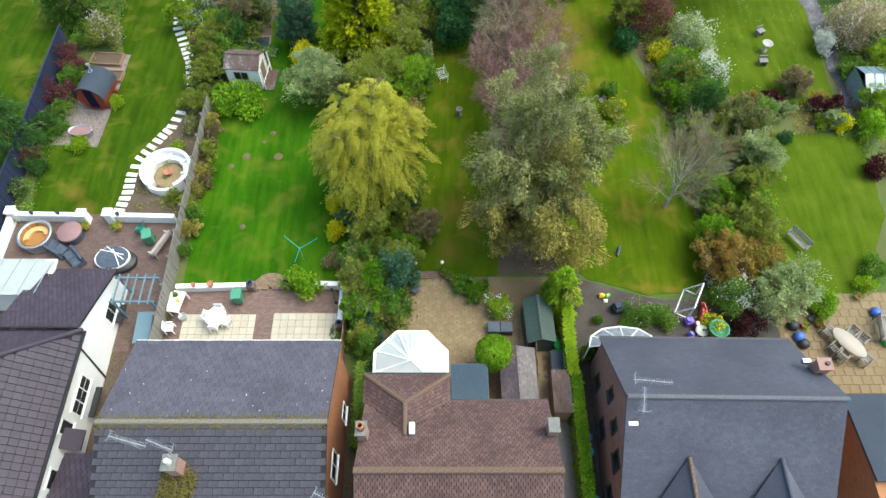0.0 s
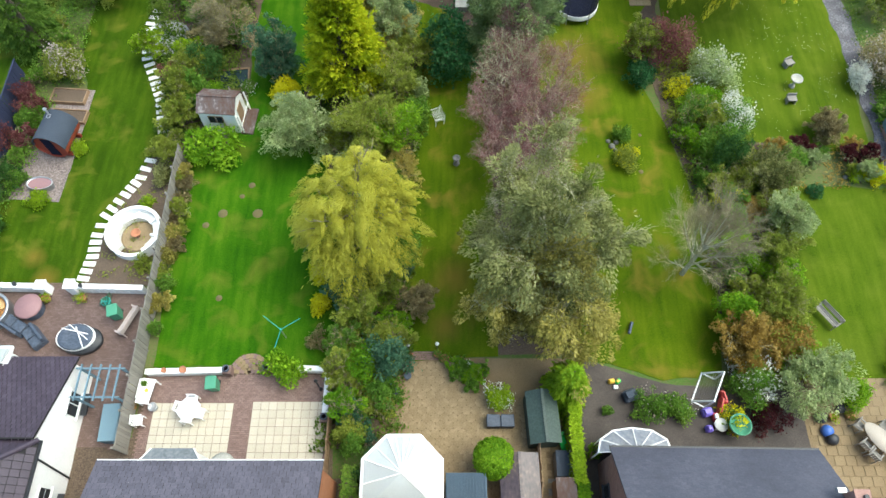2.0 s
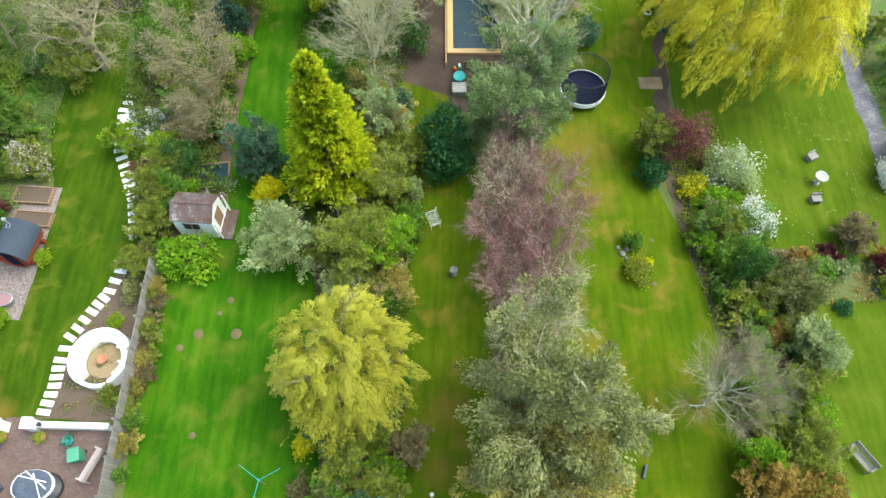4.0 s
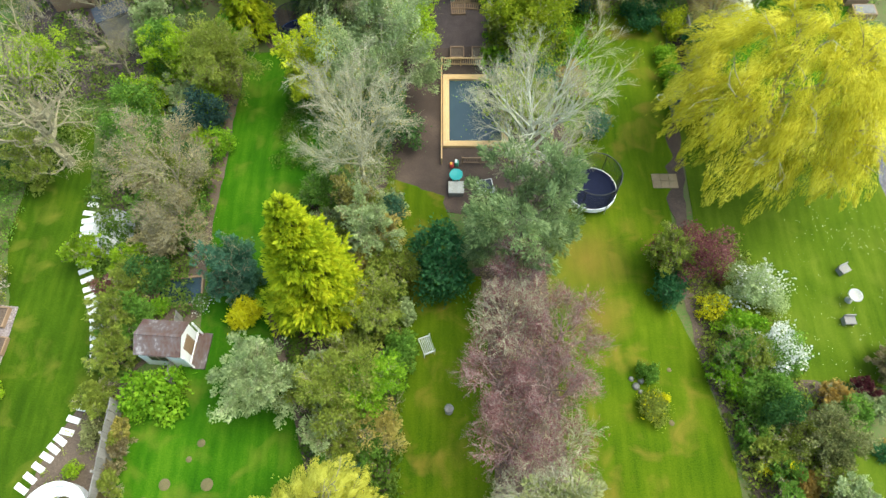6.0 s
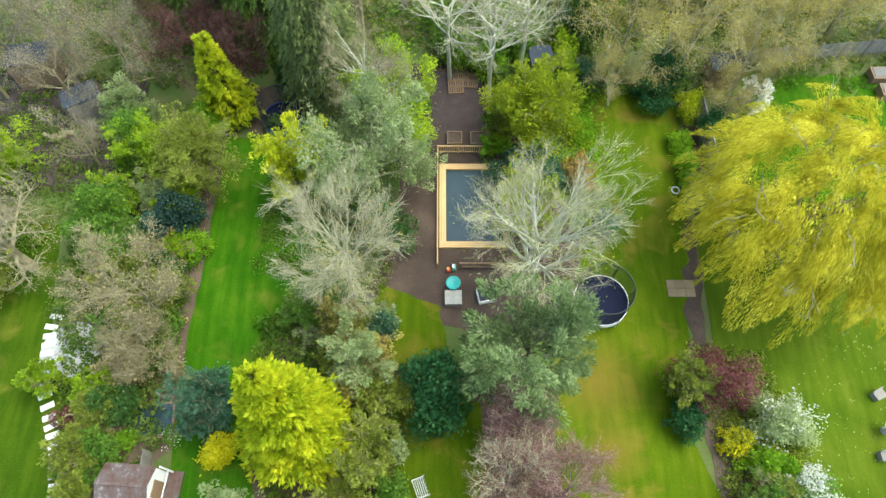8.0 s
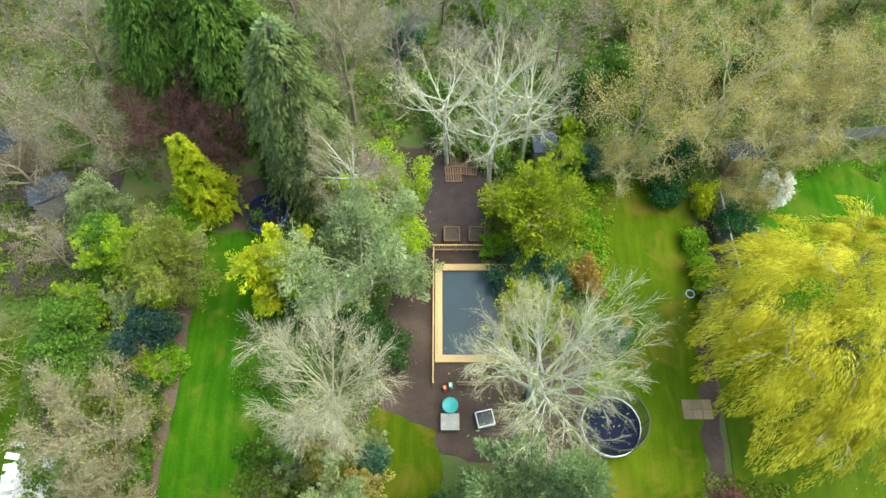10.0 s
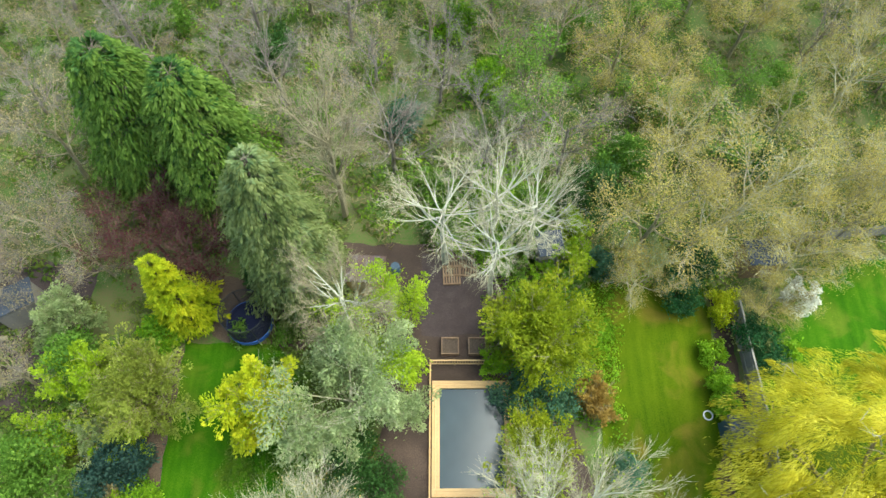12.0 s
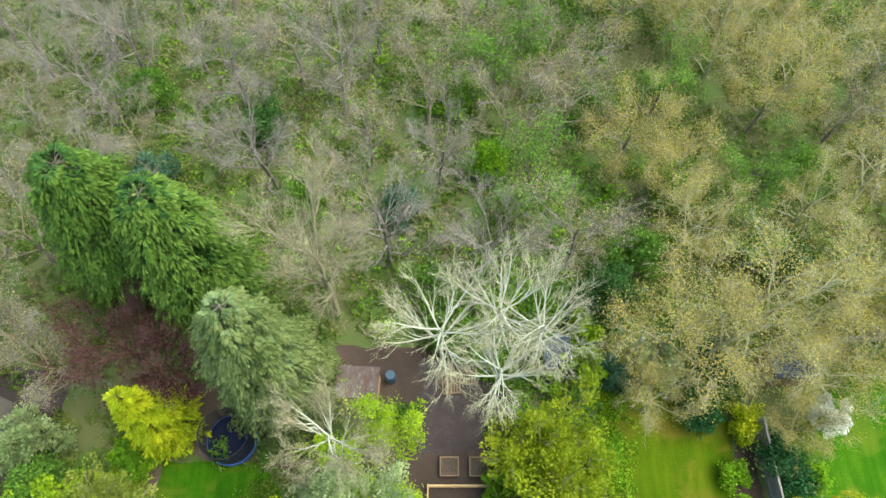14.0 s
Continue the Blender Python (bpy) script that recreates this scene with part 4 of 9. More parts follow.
def ridge_tiles(parent, a, b, mat, r=0.13, step=0.42, name="ridge"):
    """Half-round ridge tiles in a row, each a little proud of the next."""
    a, b = Vector(a), Vector(b)
    n = max(2, int((b - a).length / step))
    L = (b - a).length / n
    bm = cylb(r * 1.06, r * 0.96, L * 1.03, 8)
    me = bpy.data.meshes.new(name + "_tile")
    bm.to_mesh(me)
    bm.free()
    me.materials.append(mat)
    m0 = (b - a).to_track_quat("Z", "Y").to_matrix().to_4x4()
    for i in range(n):
        part(name + "_tile", me, None, parent).matrix_basis = Matrix.Translation(a.lerp(b, i / n)) @ m0


def loose_tiles(parent, a, b, c, tile_w, tile_h, thick, gap, mat, first=0, keep=None, bond=1, rib=0.0):
    """Single overlapping tiles, each a piece of its own on one shared mesh, from course first upwards."""
    a, b, c = Vector(a), Vector(b), Vector(c)
    U, V = b - a, c - a
    nu, nv = round(U.length / tile_w), round(V.length / tile_h)
    w, h = U.length / nu, V.length / nv
    u, v = U.normalized(), V.normalized()
    n = u.cross(v)
    if n.z < 0:
        n = -n
    bm = bmesh.new()
    # the gap at each course bares the dark board as a shadow line
    box(bm, gap, 0.024, 0, w - gap, h - 0.012, thick)
    if rib:
        box(bm, gap, 0.024, thick, gap + w * 0.3, h - 0.012, thick + rib)
    for q in bm.verts:
        if q.co.y > h / 2:
            q.co.z -= thick * 0.75
    me = bpy.data.meshes.new("tile")
    bm.to_mesh(me)
    bm.free()
    me.materials.append(mat)
    g = gen()
    R = Matrix((u, v, n)).transposed().to_4x4()
    for j in range(first, nv):
        for i in range(nu - (j % 2) * bond):
            p = a + u * ((i + 0.5 * (j % 2) * bond) * w) + v * (j * h) + n * (0.012 + g.uniform(-0.004, 0.004))
            mid = p + u * w / 2 + v * h / 2
            if keep is None or keep(mid.x, mid.y):
                part("tile", me, None, parent).matrix_basis = Matrix.Translation(p) @ R @ pose(0, 0, 0, g.uniform(-0.6, 0.6), g.uniform(-0.5, 0.5), g.uniform(-0.4, 0.4))


def course_wall(x, y0, y1, z0, zf, face, mat, step=0.075, length=0.22, out=0.012):
    """Courses of bricks on a wall that faces along x; zf gives its top at y."""
    V = []
    k = 0
    z = z0
    g = gen()
    while z < max(zf(y0), zf(y1), zf((y0 + y1) / 2)):
        y = y0 + (length / 2 if k % 2 else 0)
        while y < y1:
            if z + step < zf(y + length / 2):
                X = x + face * out * g.uniform(0.6, 1.2)
                a, b, c, d = (X, y, z), (X, min(y + length - 0.012, y1), z), (X, min(y + length - 0.012, y1), z + step - 0.012), (X, y, z + step - 0.012)
                V += [a, b, c, d] if face > 0 else [a, d, c, b]
            y += length
        z += step
        k += 1
    return np.array(V)


def aerial(x, y, z, length, rz, tilt=0):
    """A roof aerial: a mast, a boom and its cross rods."""
    t = thing("roof_aerial", x, y, z, rz, "thin grey metal television aerial on a roof", "aerial", "roof aerials")
    part("mast", rod(bmesh.new(), (0, 0, -1.3), (0, 0, 0.1), 0.02), M_STEEL, t)
    bm = bmesh.new()
    rod(bm, (-length / 2, 0, 0), (length / 2, 0, tilt), 0.015)
    n = int(length / 0.1)
    for i in range(n):
        xx = -length / 2 + (i + 0.5) * length / n
        zz = tilt * (i + 0.5) / n
        rod(bm, (xx, -0.12, zz), (xx, 0.12, zz), 0.007, 4)
    part("boom", bm, M_STEEL, t)
    bm = bmesh.new()
    for dy in (-0.22, 0.22):
        rod(bm, (-length / 2 + 0.05, dy, -0.1), (-length / 2 + 0.05, dy, 0.3), 0.009, 4)
    rod(bm, (-length / 2 + 0.05, -0.22, 0.1), (-length / 2 + 0.05, 0.22, 0.1), 0.009, 4)
    part("reflector", bm, M_STEEL, t)
    return t


def window_on(parent, x, y, z, w, h, face, cols=2, rows=1, frame_mat=None, axis="x"):
    """A framed window on a wall that faces along x (or y), with sill and panes."""
    win = part("window", boxb(-0.03, -w / 2 - 0.06, -h / 2 - 0.06, 0.03, w / 2 + 0.06, h / 2 + 0.06), frame_mat or M_WHITE, parent)
    win.matrix_basis = pose(x, y, z, 0, 0, 0 if axis == "x" else -90)
    for i in range(cols):
        for j in range(rows):
            a, b = -w / 2 + i * w / cols + 0.03, -w / 2 + (i + 1) * w / cols - 0.03
            c, d = -h / 2 + j * h / rows + 0.03, -h / 2 + (j + 1) * h / rows - 0.03
            part("pane", boxb(face * 0.025, a, c, face * 0.04, b, d), GLASS, win)
    part("sill", boxb(0, -w / 2 - 0.1, -h / 2 - 0.12, face * 0.1, w / 2 + 0.1, -h / 2 - 0.06), frame_mat or M_WHITE, win)
    return win


M_RIDGE_SLATE = surface("weathered_slate_ridge", [(0.07, 0.07, 0.085), (0.11, 0.11, 0.125), (0.17, 0.165, 0.165)], 2.5, 0.9, 0.5, 20)
M_TILE_GREY_BIG = surface("large_grey_tile", [(0.03, 0.028, 0.038), (0.05, 0.047, 0.062), (0.08, 0.076, 0.096)], 0.8, 0.8, 0.4, 14, stain=0.4, objvar=0.22)
M_TILE_BROWN_BIG = surface("long_brown_tile", [(0.0194, 0.0132, 0.0229), (0.037, 0.0255, 0.0422), (0.066, 0.0493, 0.0704)], 0.8, 0.6, 0.3, 14, stain=0.4, objvar=0.25)
M_LEAD = surface("grey_lead_sheet", [(0.09, 0.1, 0.115), (0.14, 0.155, 0.17), (0.2, 0.215, 0.23)], 1.2, 0.55, 0.15, 8)
# near-black roof board: shade between tiles is put into its colour
M_UNDER = surface("course_shadow_board", [(0.012, 0.011, 0.012), (0.024, 0.021, 0.022)], 2, 0.95, 0.2)

# grey-roofed house with orange brick walls
h2 = thing("house", 0, 0, 0, 0, "house with a shallow grey tiled roof and orange brick side wall", "house")
X0, X1, EY, EZ, RY, RZ = -14.7, -4.9, 12.1, 5.0, 7.7, 6.8
part("wall", prism([(EY - 0.3, 0), (EY - 0.3, EZ - 0.25), (RY, RZ - 0.2), (3.6, EZ - 0.25), (3.6, 0)], X0 + 0.25, X1 - 0.12), M_BRICK, h2, "orange brick wall")
part("brickwork", quads_mesh("brickwork", course_wall(X1 - 0.12, 3.6, EY - 0.3, 0.1, lambda y: EZ - 0.3 + (RZ - EZ) * (1 - abs(y - RY) / 4.4), 1, M_BRICK), M_BRICK), None, h2)
slab_roof("roof", [(X0, EY, EZ), (X1, EY, EZ), (X1, RY, RZ), (X0, RY, RZ)], M_UNDER, h2)
slab_roof("roof", [(X0, RY, RZ), (X1, RY, RZ), (X1, 3.3, EZ), (X0, 3.3, EZ)], M_UNDER, h2)
tagged(part("tile_covering", quads_mesh("tile_covering", plane_tiles((X0, EY, EZ), (X1, EY, EZ), (X0, RY, RZ), 0.3, 0.27, 0.016, 0.008, 0.006), M_TILE_GREY), None, h2, "small lichen-spotted grey tiles"), kind="stuff")
loose_tiles(h2, (X0, 3.3, EZ), (X1, 3.3, EZ), (X0, RY, RZ), 0.42, 0.3, 0.05, 0.006, M_TILE_GREY_BIG, 3)
ridge_tiles(h2, (X0, RY, RZ), (X1, RY, RZ), M_RIDGE, 0.12)
part("gutter", boxb(X0, EY, EZ - 0.1, X1, EY + 0.06, EZ - 0.01), M_WHITE, h2, "white gutter")
window_on(h2, X1 - 0.1, 6.6, 3.4, 1.2, 1.3, 1)
window_on(h2, X1 - 0.1, 9.6, 1.6, 0.8, 1.0, 1)
slab_roof("bay_roof", [(-14.2, 12.1, 2.75), (-10.8, 12.1, 2.75), (-11.5, 13.05, 2.5), (-13.5, 13.05, 2.5)], M_LEAD, h2, 0.06)
for bx in (-13.5, -11.5):
    part("lead_roll", rod(bmesh.new(), (bx, 13.04, 2.53), (bx + (-0.7 if bx < -12 else 0.7), 12.1, 2.78), 0.03), M_WHITE, h2)
part("bay_wall", boxb(-13.4, 11.9, 0, -11.6, 12.98, 2.45), M_WHITE, h2)
part("doorway_canopy", lathe([(0.001, 2.62), (0.5, 2.55), (0.62, 2.45), (0.6, 2.4)], 18), M_OLDSTONE, h2, "pale rounded canopy").location = (-10.1, 12.25, 0)
part("doorway_post", boxb(-10.5, 11.85, 0, -9.7, 12.25, 2.42), M_WHITE, h2)

ch = thing("chimney", -11.0, 5.9, 0, 0, "square chimney with moss at its foot", "chimney")
part("chimney_shaft", boxb(-0.25, -0.28, 6.0, 0.25, 0.28, 7.3), M_BRICK_B, ch)
part("cap", boxb(-0.31, -0.34, 7.3, 0.31, 0.34, 7.38), M_CONC, ch)
part("pot", cylb(0.12, 0.1, 0.35, 12, pose(0, 0, 7.38)), M_STONE, ch)
tagged(part("moss_patch", quads_mesh("moss_patch", clump_crown(gen(), 4200, 0.8, 1.25, 0.1, 0.09), M_MOSS)), "yellow-brown moss on roof tiles", "moss", kind="stuff").matrix_basis = pose(-11.1, 5.0, 5.85, 22)
aerial(-12.6, 6.6, 7.9, 1.7, -15, 0.1)
aerial(-11.2, 6.4, 8.1, 1.2, 160, 0.1)
aerial(-4.4, 4.4, 7.7, 1.4, -25, 0.1)

g = gen()
n = 26
fx, fy = g.uniform(X0, X1, n), np.clip(RY + np.abs(g.normal(size=n)) * 1.6, RY, EY)
pp = np.stack([fx, fy, EZ + (EY - fy) * (RZ - EZ) / (EY - RY) + 0.05], 1)
spot = leaf_quads(pp, rand_dirs(g, n) * [1, 1, 0.0] + [0, 0.02, -0.008], np.tile([0, 0.38, 0.92], (n, 1)), g.uniform(0.03, 0.09, n), g.uniform(0.02, 0.06, n))
tagged(part("lichen", quads_mesh("lichen", spot, M_STONE)), "pale lichen specks on grey tiles", "lichen", kind="stuff")
n = 2600
fx, fy = g.uniform(X0, X1, n), RY + g.normal(size=n) * 0.16
pp = np.stack([fx, fy, RZ + 0.06 - np.abs(fy - RY) * 0.36], 1)
tagged(part("moss_line", quads_mesh("moss_line", leaf_quads(pp, rand_dirs(g, n), np.tile([0, 0, 1.0], (n, 1)), g.uniform(0.04, 0.1, n), g.uniform(0.03, 0.08, n)), M_MOSS)), "thin moss along a roof ridge", "moss", kind="stuff")

# red-brown tiled house
h3 = thing("house", 0, 0, 0, 0, "house with a red-brown clay tiled hipped roof", "house")
part("wall", prism([(8.9, 0), (8.9, 4.95), (5.55, 7.3), (2.2, 4.95), (2.2, 0)], -3.25, 4.6), M_BRICK_B, h3)
part("rear_wall", boxb(-3.35, 8.9, 0, 0.1, 10.15, 4.85), M_BRICK_B, h3)
L3, R3 = -3.55, 4.8
slab_roof("roof", [(L3, 9.15, 5.0), (R3, 9.15, 5.0), (R3, 5.55, 7.55), (L3, 5.55, 7.55)], M_UNDER, h3)
slab_roof("roof", [(L3, 5.55, 7.55), (R3, 5.55, 7.55), (R3, 1.95, 5.0), (L3, 1.95, 5.0)], M_UNDER, h3)
t3 = clip_tiles(plane_tiles((L3, 9.15, 5.0), (R3, 9.15, 5.0), (L3, 5.55, 7.55), 0.19, 0.15, 0.02, 0.008, 0.012), lambda x, y: ~((x < 0.3) & (y > 7.4 + np.abs(x + 1.65) * 0.9)))
tagged(part("tile_covering", quads_mesh("tile_covering", t3, M_TILE_RED), None, h3, "small mottled clay tiles"), kind="stuff")
tagged(part("tile_covering", quads_mesh("tile_covering", plane_tiles((L3, 1.95, 5.0), (R3, 1.95, 5.0), (L3, 5.55, 7.55), 0.19, 0.15, 0.025, 0.008, 0.012), M_TILE_RED), None, h3, "small mottled clay tiles"), kind="stuff")
ridge_tiles(h3, (L3, 5.55, 7.58), (R3, 5.55, 7.58), M_RIDGE_RED, 0.14, 0.3)
AP, JN = (-1.65, 8.64, 6.35), (-1.62, 7.25, 6.35)
CL, CR = (-3.65, 10.42, 4.92), (0.32, 10.42, 4.92)
VL, VR = (-3.6, 9.2, 4.96), (0.32, 9.2, 4.96)
slab_roof("roof", [CL, CR, AP], M_UNDER, h3)
slab_roof("roof", [VL, CL, AP, JN], M_UNDER, h3)
slab_roof("roof", [CR, VR, JN, AP], M_UNDER, h3)
hip = clip_tiles(plane_tiles(CL, CR, (-3.65, 8.64, 6.35), 0.19, 0.15, 0.02, 0.008, 0.012), lambda x, y: np.abs(x + 1.66) < 1.98 * (y - 8.64) / 1.78)
tagged(part("tile_covering", quads_mesh("tile_covering", hip, M_TILE_RED), None, h3, "small mottled clay tiles"), kind="stuff")
lf = clip_tiles(plane_tiles((-3.65, 10.42, 4.96), (-3.65, 7.2, 4.96), (-1.64, 10.42, 6.39), 0.19, 0.15, 0.02, 0.008, 0.012), lambda x, y: (y < 10.42 - (x + 3.65) * 0.885) & (y > 9.2 - (x + 3.65) * 0.97))
tagged(part("tile_covering", quads_mesh("tile_covering", lf, M_TILE_RED), None, h3, "small mottled clay tiles"), kind="stuff")
rt = clip_tiles(plane_tiles((0.32, 10.42, 4.98), (0.32, 7.2, 4.98), (-1.66, 10.42, 6.41), 0.19, 0.15, 0.02, 0.008, 0.012), lambda x, y: (y < 10.42 + (x - 0.32) * 0.9) & (y > 9.2 + (x - 0.32) * 0.99))
tagged(part("tile_covering", quads_mesh("tile_covering", rt, M_TILE_RED), None, h3, "small mottled clay tiles"), kind="stuff")
for a, b in ((CL, AP), (CR, AP), (AP, JN)):
    ridge_tiles(h3, Vector(a) + Vector((0, 0, 0.04)), Vector(b) + Vector((0, 0, 0.04)), M_RIDGE_RED, 0.11, 0.3, "hip_ridge")
part("gutter", boxb(0.35, 9.15, 4.88, R3, 9.26, 4.98), M_BLACK, h3, "black gutter")
part("gutter", boxb(-3.65, 10.44, 4.8, 0.32, 10.55, 4.9), M_BLACK, h3, "black gutter")
part("vent", boxb(-1.45, 7.25, 6.3, -1.2, 7.75, 6.62, bevel=0.04), M_PLASTIC, h3, "white roof vent")
for cx, cy, zz, pot in ((-3.35, 7.2, 7.8, True), (4.62, 7.45, 7.4, False)):
    ch = thing("chimney", cx, cy, 0, 0, "brick chimney with %s on a clay roof" % ("a tall orange pot" if pot else "a grey stone cap"), "chimney", "chimneys of the clay-roofed house")
    part("chimney_shaft", boxb(-0.19, -0.26, 5.5, 0.19, 0.26, zz - 0.25), M_BRICK_B, ch)
    part("cap", boxb(-0.24, -0.31, zz - 0.25, 0.24, 0.31, zz - 0.16), M_CONC, ch)
    if pot:
        part("pot", lathe([(0.001, 0), (0.16, 0), (0.13, 0.3), (0.15, 0.5), (0.1, 0.5), (0.09, 0.3)], 14), M_POT, ch).location = (0, 0, zz - 0.16)

# brick house with a slate roof
h4 = thing("house", 0, 0, 0, -0.8, "brown brick house with a blue-grey slate roof", "house")
EY, EZ, RY, RZ, X0, X1 = 13.05, 3.4, 8.85, 7.0, 7.75, 17.2
part("wall", prism([(EY - 0.25, 0), (EY - 0.25, EZ - 0.2), (RY, RZ - 0.2), (4.9, EZ - 0.1), (4.9, 0)], X0 + 0.12, X1 - 0.2), M_BRICK_B, h4, "weathered brown brick wall")
part("brickwork", quads_mesh("brickwork", course_wall(X0 + 0.12, 4.9, EY - 0.25, 0.1, lambda y: EZ - 0.25 + (RZ - EZ) * (1 - abs(y - RY) / 4.2), -1, M_BRICK_B), M_BRICK_B), None, h4)
slab_roof("roof", [(X0, EY, EZ), (X1 + 0.15, EY, EZ), (X1, RY, RZ), (X0, RY, RZ)], M_TILE_SLATE, h4)
slab_roof("roof", [(X0, RY, RZ), (X1, RY, RZ), (X1, 4.6, EZ), (X0, 4.6, EZ)], M_TILE_SLATE, h4)
tagged(part("slate_covering", quads_mesh("slate_covering", plane_tiles((X0, EY, EZ), (X1 + 0.1, EY, EZ), (X0, RY, RZ), 0.25, 0.16, 0.008), M_TILE_SLATE), None, h4, "smooth blue-grey slates"), kind="stuff")
tagged(part("slate_covering", quads_mesh("slate_covering", plane_tiles((X0, 4.6, EZ), (X1, 4.6, EZ), (X0, RY, RZ), 0.25, 0.16, 0.01), M_TILE_SLATE), None, h4, "smooth blue-grey slates"), kind="stuff")
ridge_tiles(h4, (X0, RY, RZ + 0.02), (X1, RY, RZ + 0.02), M_RIDGE_SLATE, 0.11, 0.4)
part("gutter", boxb(X0, EY, EZ - 0.1, X1 + 0.15, EY + 0.1, EZ), M_BLACK, h4, "black gutter")
for gx in (10.6, 14.6):
    slab_roof("gable_roof", [(gx, 6.75, 5.3), (gx - 1.8, 4.3, 3.6), (gx, 3.6, 5.3)], M_TILE_SLATE, h4)
    slab_roof("gable_roof", [(gx, 6.75, 5.3), (gx, 3.6, 5.3), (gx + 1.8, 4.3, 3.6)], M_TILE_SLATE, h4)
    ridge_tiles(h4, (gx, 6.7, 5.32), (gx, 3.6, 5.32), M_RIDGE_RED if gx < 12 else M_TILE_SLATE, 0.09, 0.35, "gable_ridge")
for wy, wz, ww, wh in ((11.3, 1.6, 0.6, 1.0), (9.9, 4.0, 0.5, 0.8), (8.4, 4.0, 0.5, 0.8), (8.9, 1.5, 0.9, 1.0), (6.9, 3.6, 0.8, 1.0), (5.8, 1.6, 0.7, 0.9)):
    window_on(h4, X0 + 0.1, wy, wz, ww, wh, -1, 1, 1, M_BLACK)
ch = thing("chimney", 17.3, 10.5, 0, -0.8, "low brick chimney with lead flashing on a slate roof", "chimney")
part("chimney_shaft", boxb(-0.28, -0.25, 4.4, 0.28, 0.25, 6.1), M_BRICK_B, ch)
part("cap", boxb(-0.33, -0.3, 6.1, 0.33, 0.3, 6.18), M_BRICK_B, ch)
part("pot", cylb(0.1, 0.1, 0.12, 10, pose(0.08, 0, 6.18)), M_BLACK, ch)
part("flashing", boxb(-0.75, 0.2, 5.55, -0.4, 0.4, 5.8), M_STEEL, ch, "bright lead flashing")
aerial(8.7, 9.0, 8.2, 1.6, -6, 0.05)
aerial(8.3, 8.3, 7.9, 1.1, 80, 0.05)
tagged(part("roof_vent", boxb(-0.2, -0.1, 0, 0.2, 0.1, 0.12), M_PLASTIC), "white plastic vent on slates", "vent").location = (16.3, 6.5, 5.0)
tagged(part("roof_vent", boxb(-0.2, -0.1, 0, 0.2, 0.1, 0.12), M_PLASTIC), "white plastic vent on slates", "vent").location = (8.2, 7.8, 6.15)
tagged(part("moss_patch", quads_mesh("moss_patch", clump_crown(gen(), 900, 0.35, 0.8, 0.06, 0.07), M_MOSS)), "yellow lichen on slates", "moss", kind="stuff").matrix_basis = pose(8.3, 7.7, 6.05, 40)

# low house with a dark flat roof
h5 = thing("house", 0, 0, 0, 0, "low orange brick building with a dark sloping felt roof", "house")
part("wall", boxb(19.7, 4.5, 0, 30, 9.6, 3.2), M_BRICK, h5, "orange brick wall")
part("brickwork", quads_mesh("brickwork", course_wall(19.7, 4.5, 9.6, 0.1, lambda y: 3.2, -1, M_BRICK), M_BRICK), None, h5)
slab_roof("roof", [(19.35, 9.95, 3.4), (30, 9.95, 3.9), (30, 5.6, 4.2), (19.6, 5.9, 3.6)], M_FELT, h5, 0.15)
part("fascia", boxb(19.3, 9.96, 3.2, 30, 10.0, 3.42), M_BLACK, h5)

# white rendered house
h1 = thing("house", 0, 0, 0, 0, "white rendered house with dark brown tiled roofs", "house")
part("wall", boxb(-27, 2, 0, -18.4, 13.0, 3.55), M_WHITE, h1, "white rendered wall")
part("rear_wall", prism([(17.3, 0), (17.3, 1.95), (13.01, 3.75), (13.01, 0)], -22.0, -18.43), M_WHITE, h1, "white rendered wall")
slab_roof("roof", [(-22.6, 17.65, 2.0), (-18.3, 17.65, 2.0), (-18.3, 13.2, 4.05), (-22.6, 13.2, 4.05)], M_UNDER, h1)
tagged(part("tile_covering", quads_mesh("tile_covering", plane_tiles((-22.6, 17.65, 2.0), (-18.3, 17.65, 2.0), (-22.6, 13.25, 4.03), 0.24, 0.24, 0.025, 0.008, 0.013), M_TILE_BROWN), None, h1, "dark brown tiles"), kind="stuff")
slab_roof("roof", [(-18.2, 13.2, 3.7), (-18.2, 1.5, 3.7), (-22.6, 1.5, 8.1), (-22.6, 8.8, 8.1)], M_UNDER, h1)
slab_roof("roof", [(-18.2, 13.2, 3.7), (-22.6, 8.8, 8.1), (-27, 13.2, 3.7)], M_UNDER, h1)
slab_roof("roof", [(-22.6, 8.8, 8.1), (-22.6, 1.5, 8.1), (-27.0, 1.5, 3.7), (-27.0, 13.2, 3.7)], M_TILE_BROWN, h1)
part("gable_wall", mesh_from("gable_wall", [(-18.4, 2.0, 3.5), (-26.8, 2.0, 3.5), (-22.6, 2.0, 7.9), (-18.4, 2.2, 3.5), (-26.8, 2.2, 3.5), (-22.6, 2.2, 7.9)], [(0, 1, 2), (5, 4, 3), (0, 3, 4, 1), (1, 4, 5, 2), (2, 5, 3, 0)], [M_WHITE]), None, h1, "white rendered gable")
loose_tiles(h1, (-18.2, 1.5, 3.7), (-18.2, 13.2, 3.7), (-22.6, 1.5, 8.1), 0.33, 0.42, 0.04, 0.008, M_TILE_BROWN_BIG, 0, lambda x, y: 4.8 < y < 13.1 + (x + 18.2), 0, 0.04)
mt = clip_tiles(plane_tiles((-27, 13.2, 3.7), (-18.2, 13.2, 3.7), (-27, 8.8, 8.1), 0.3, 0.3, 0.03, 0.008, 0.014), lambda x, y: np.abs(x + 22.6) < 4.4 * (y - 8.8) / 4.4)
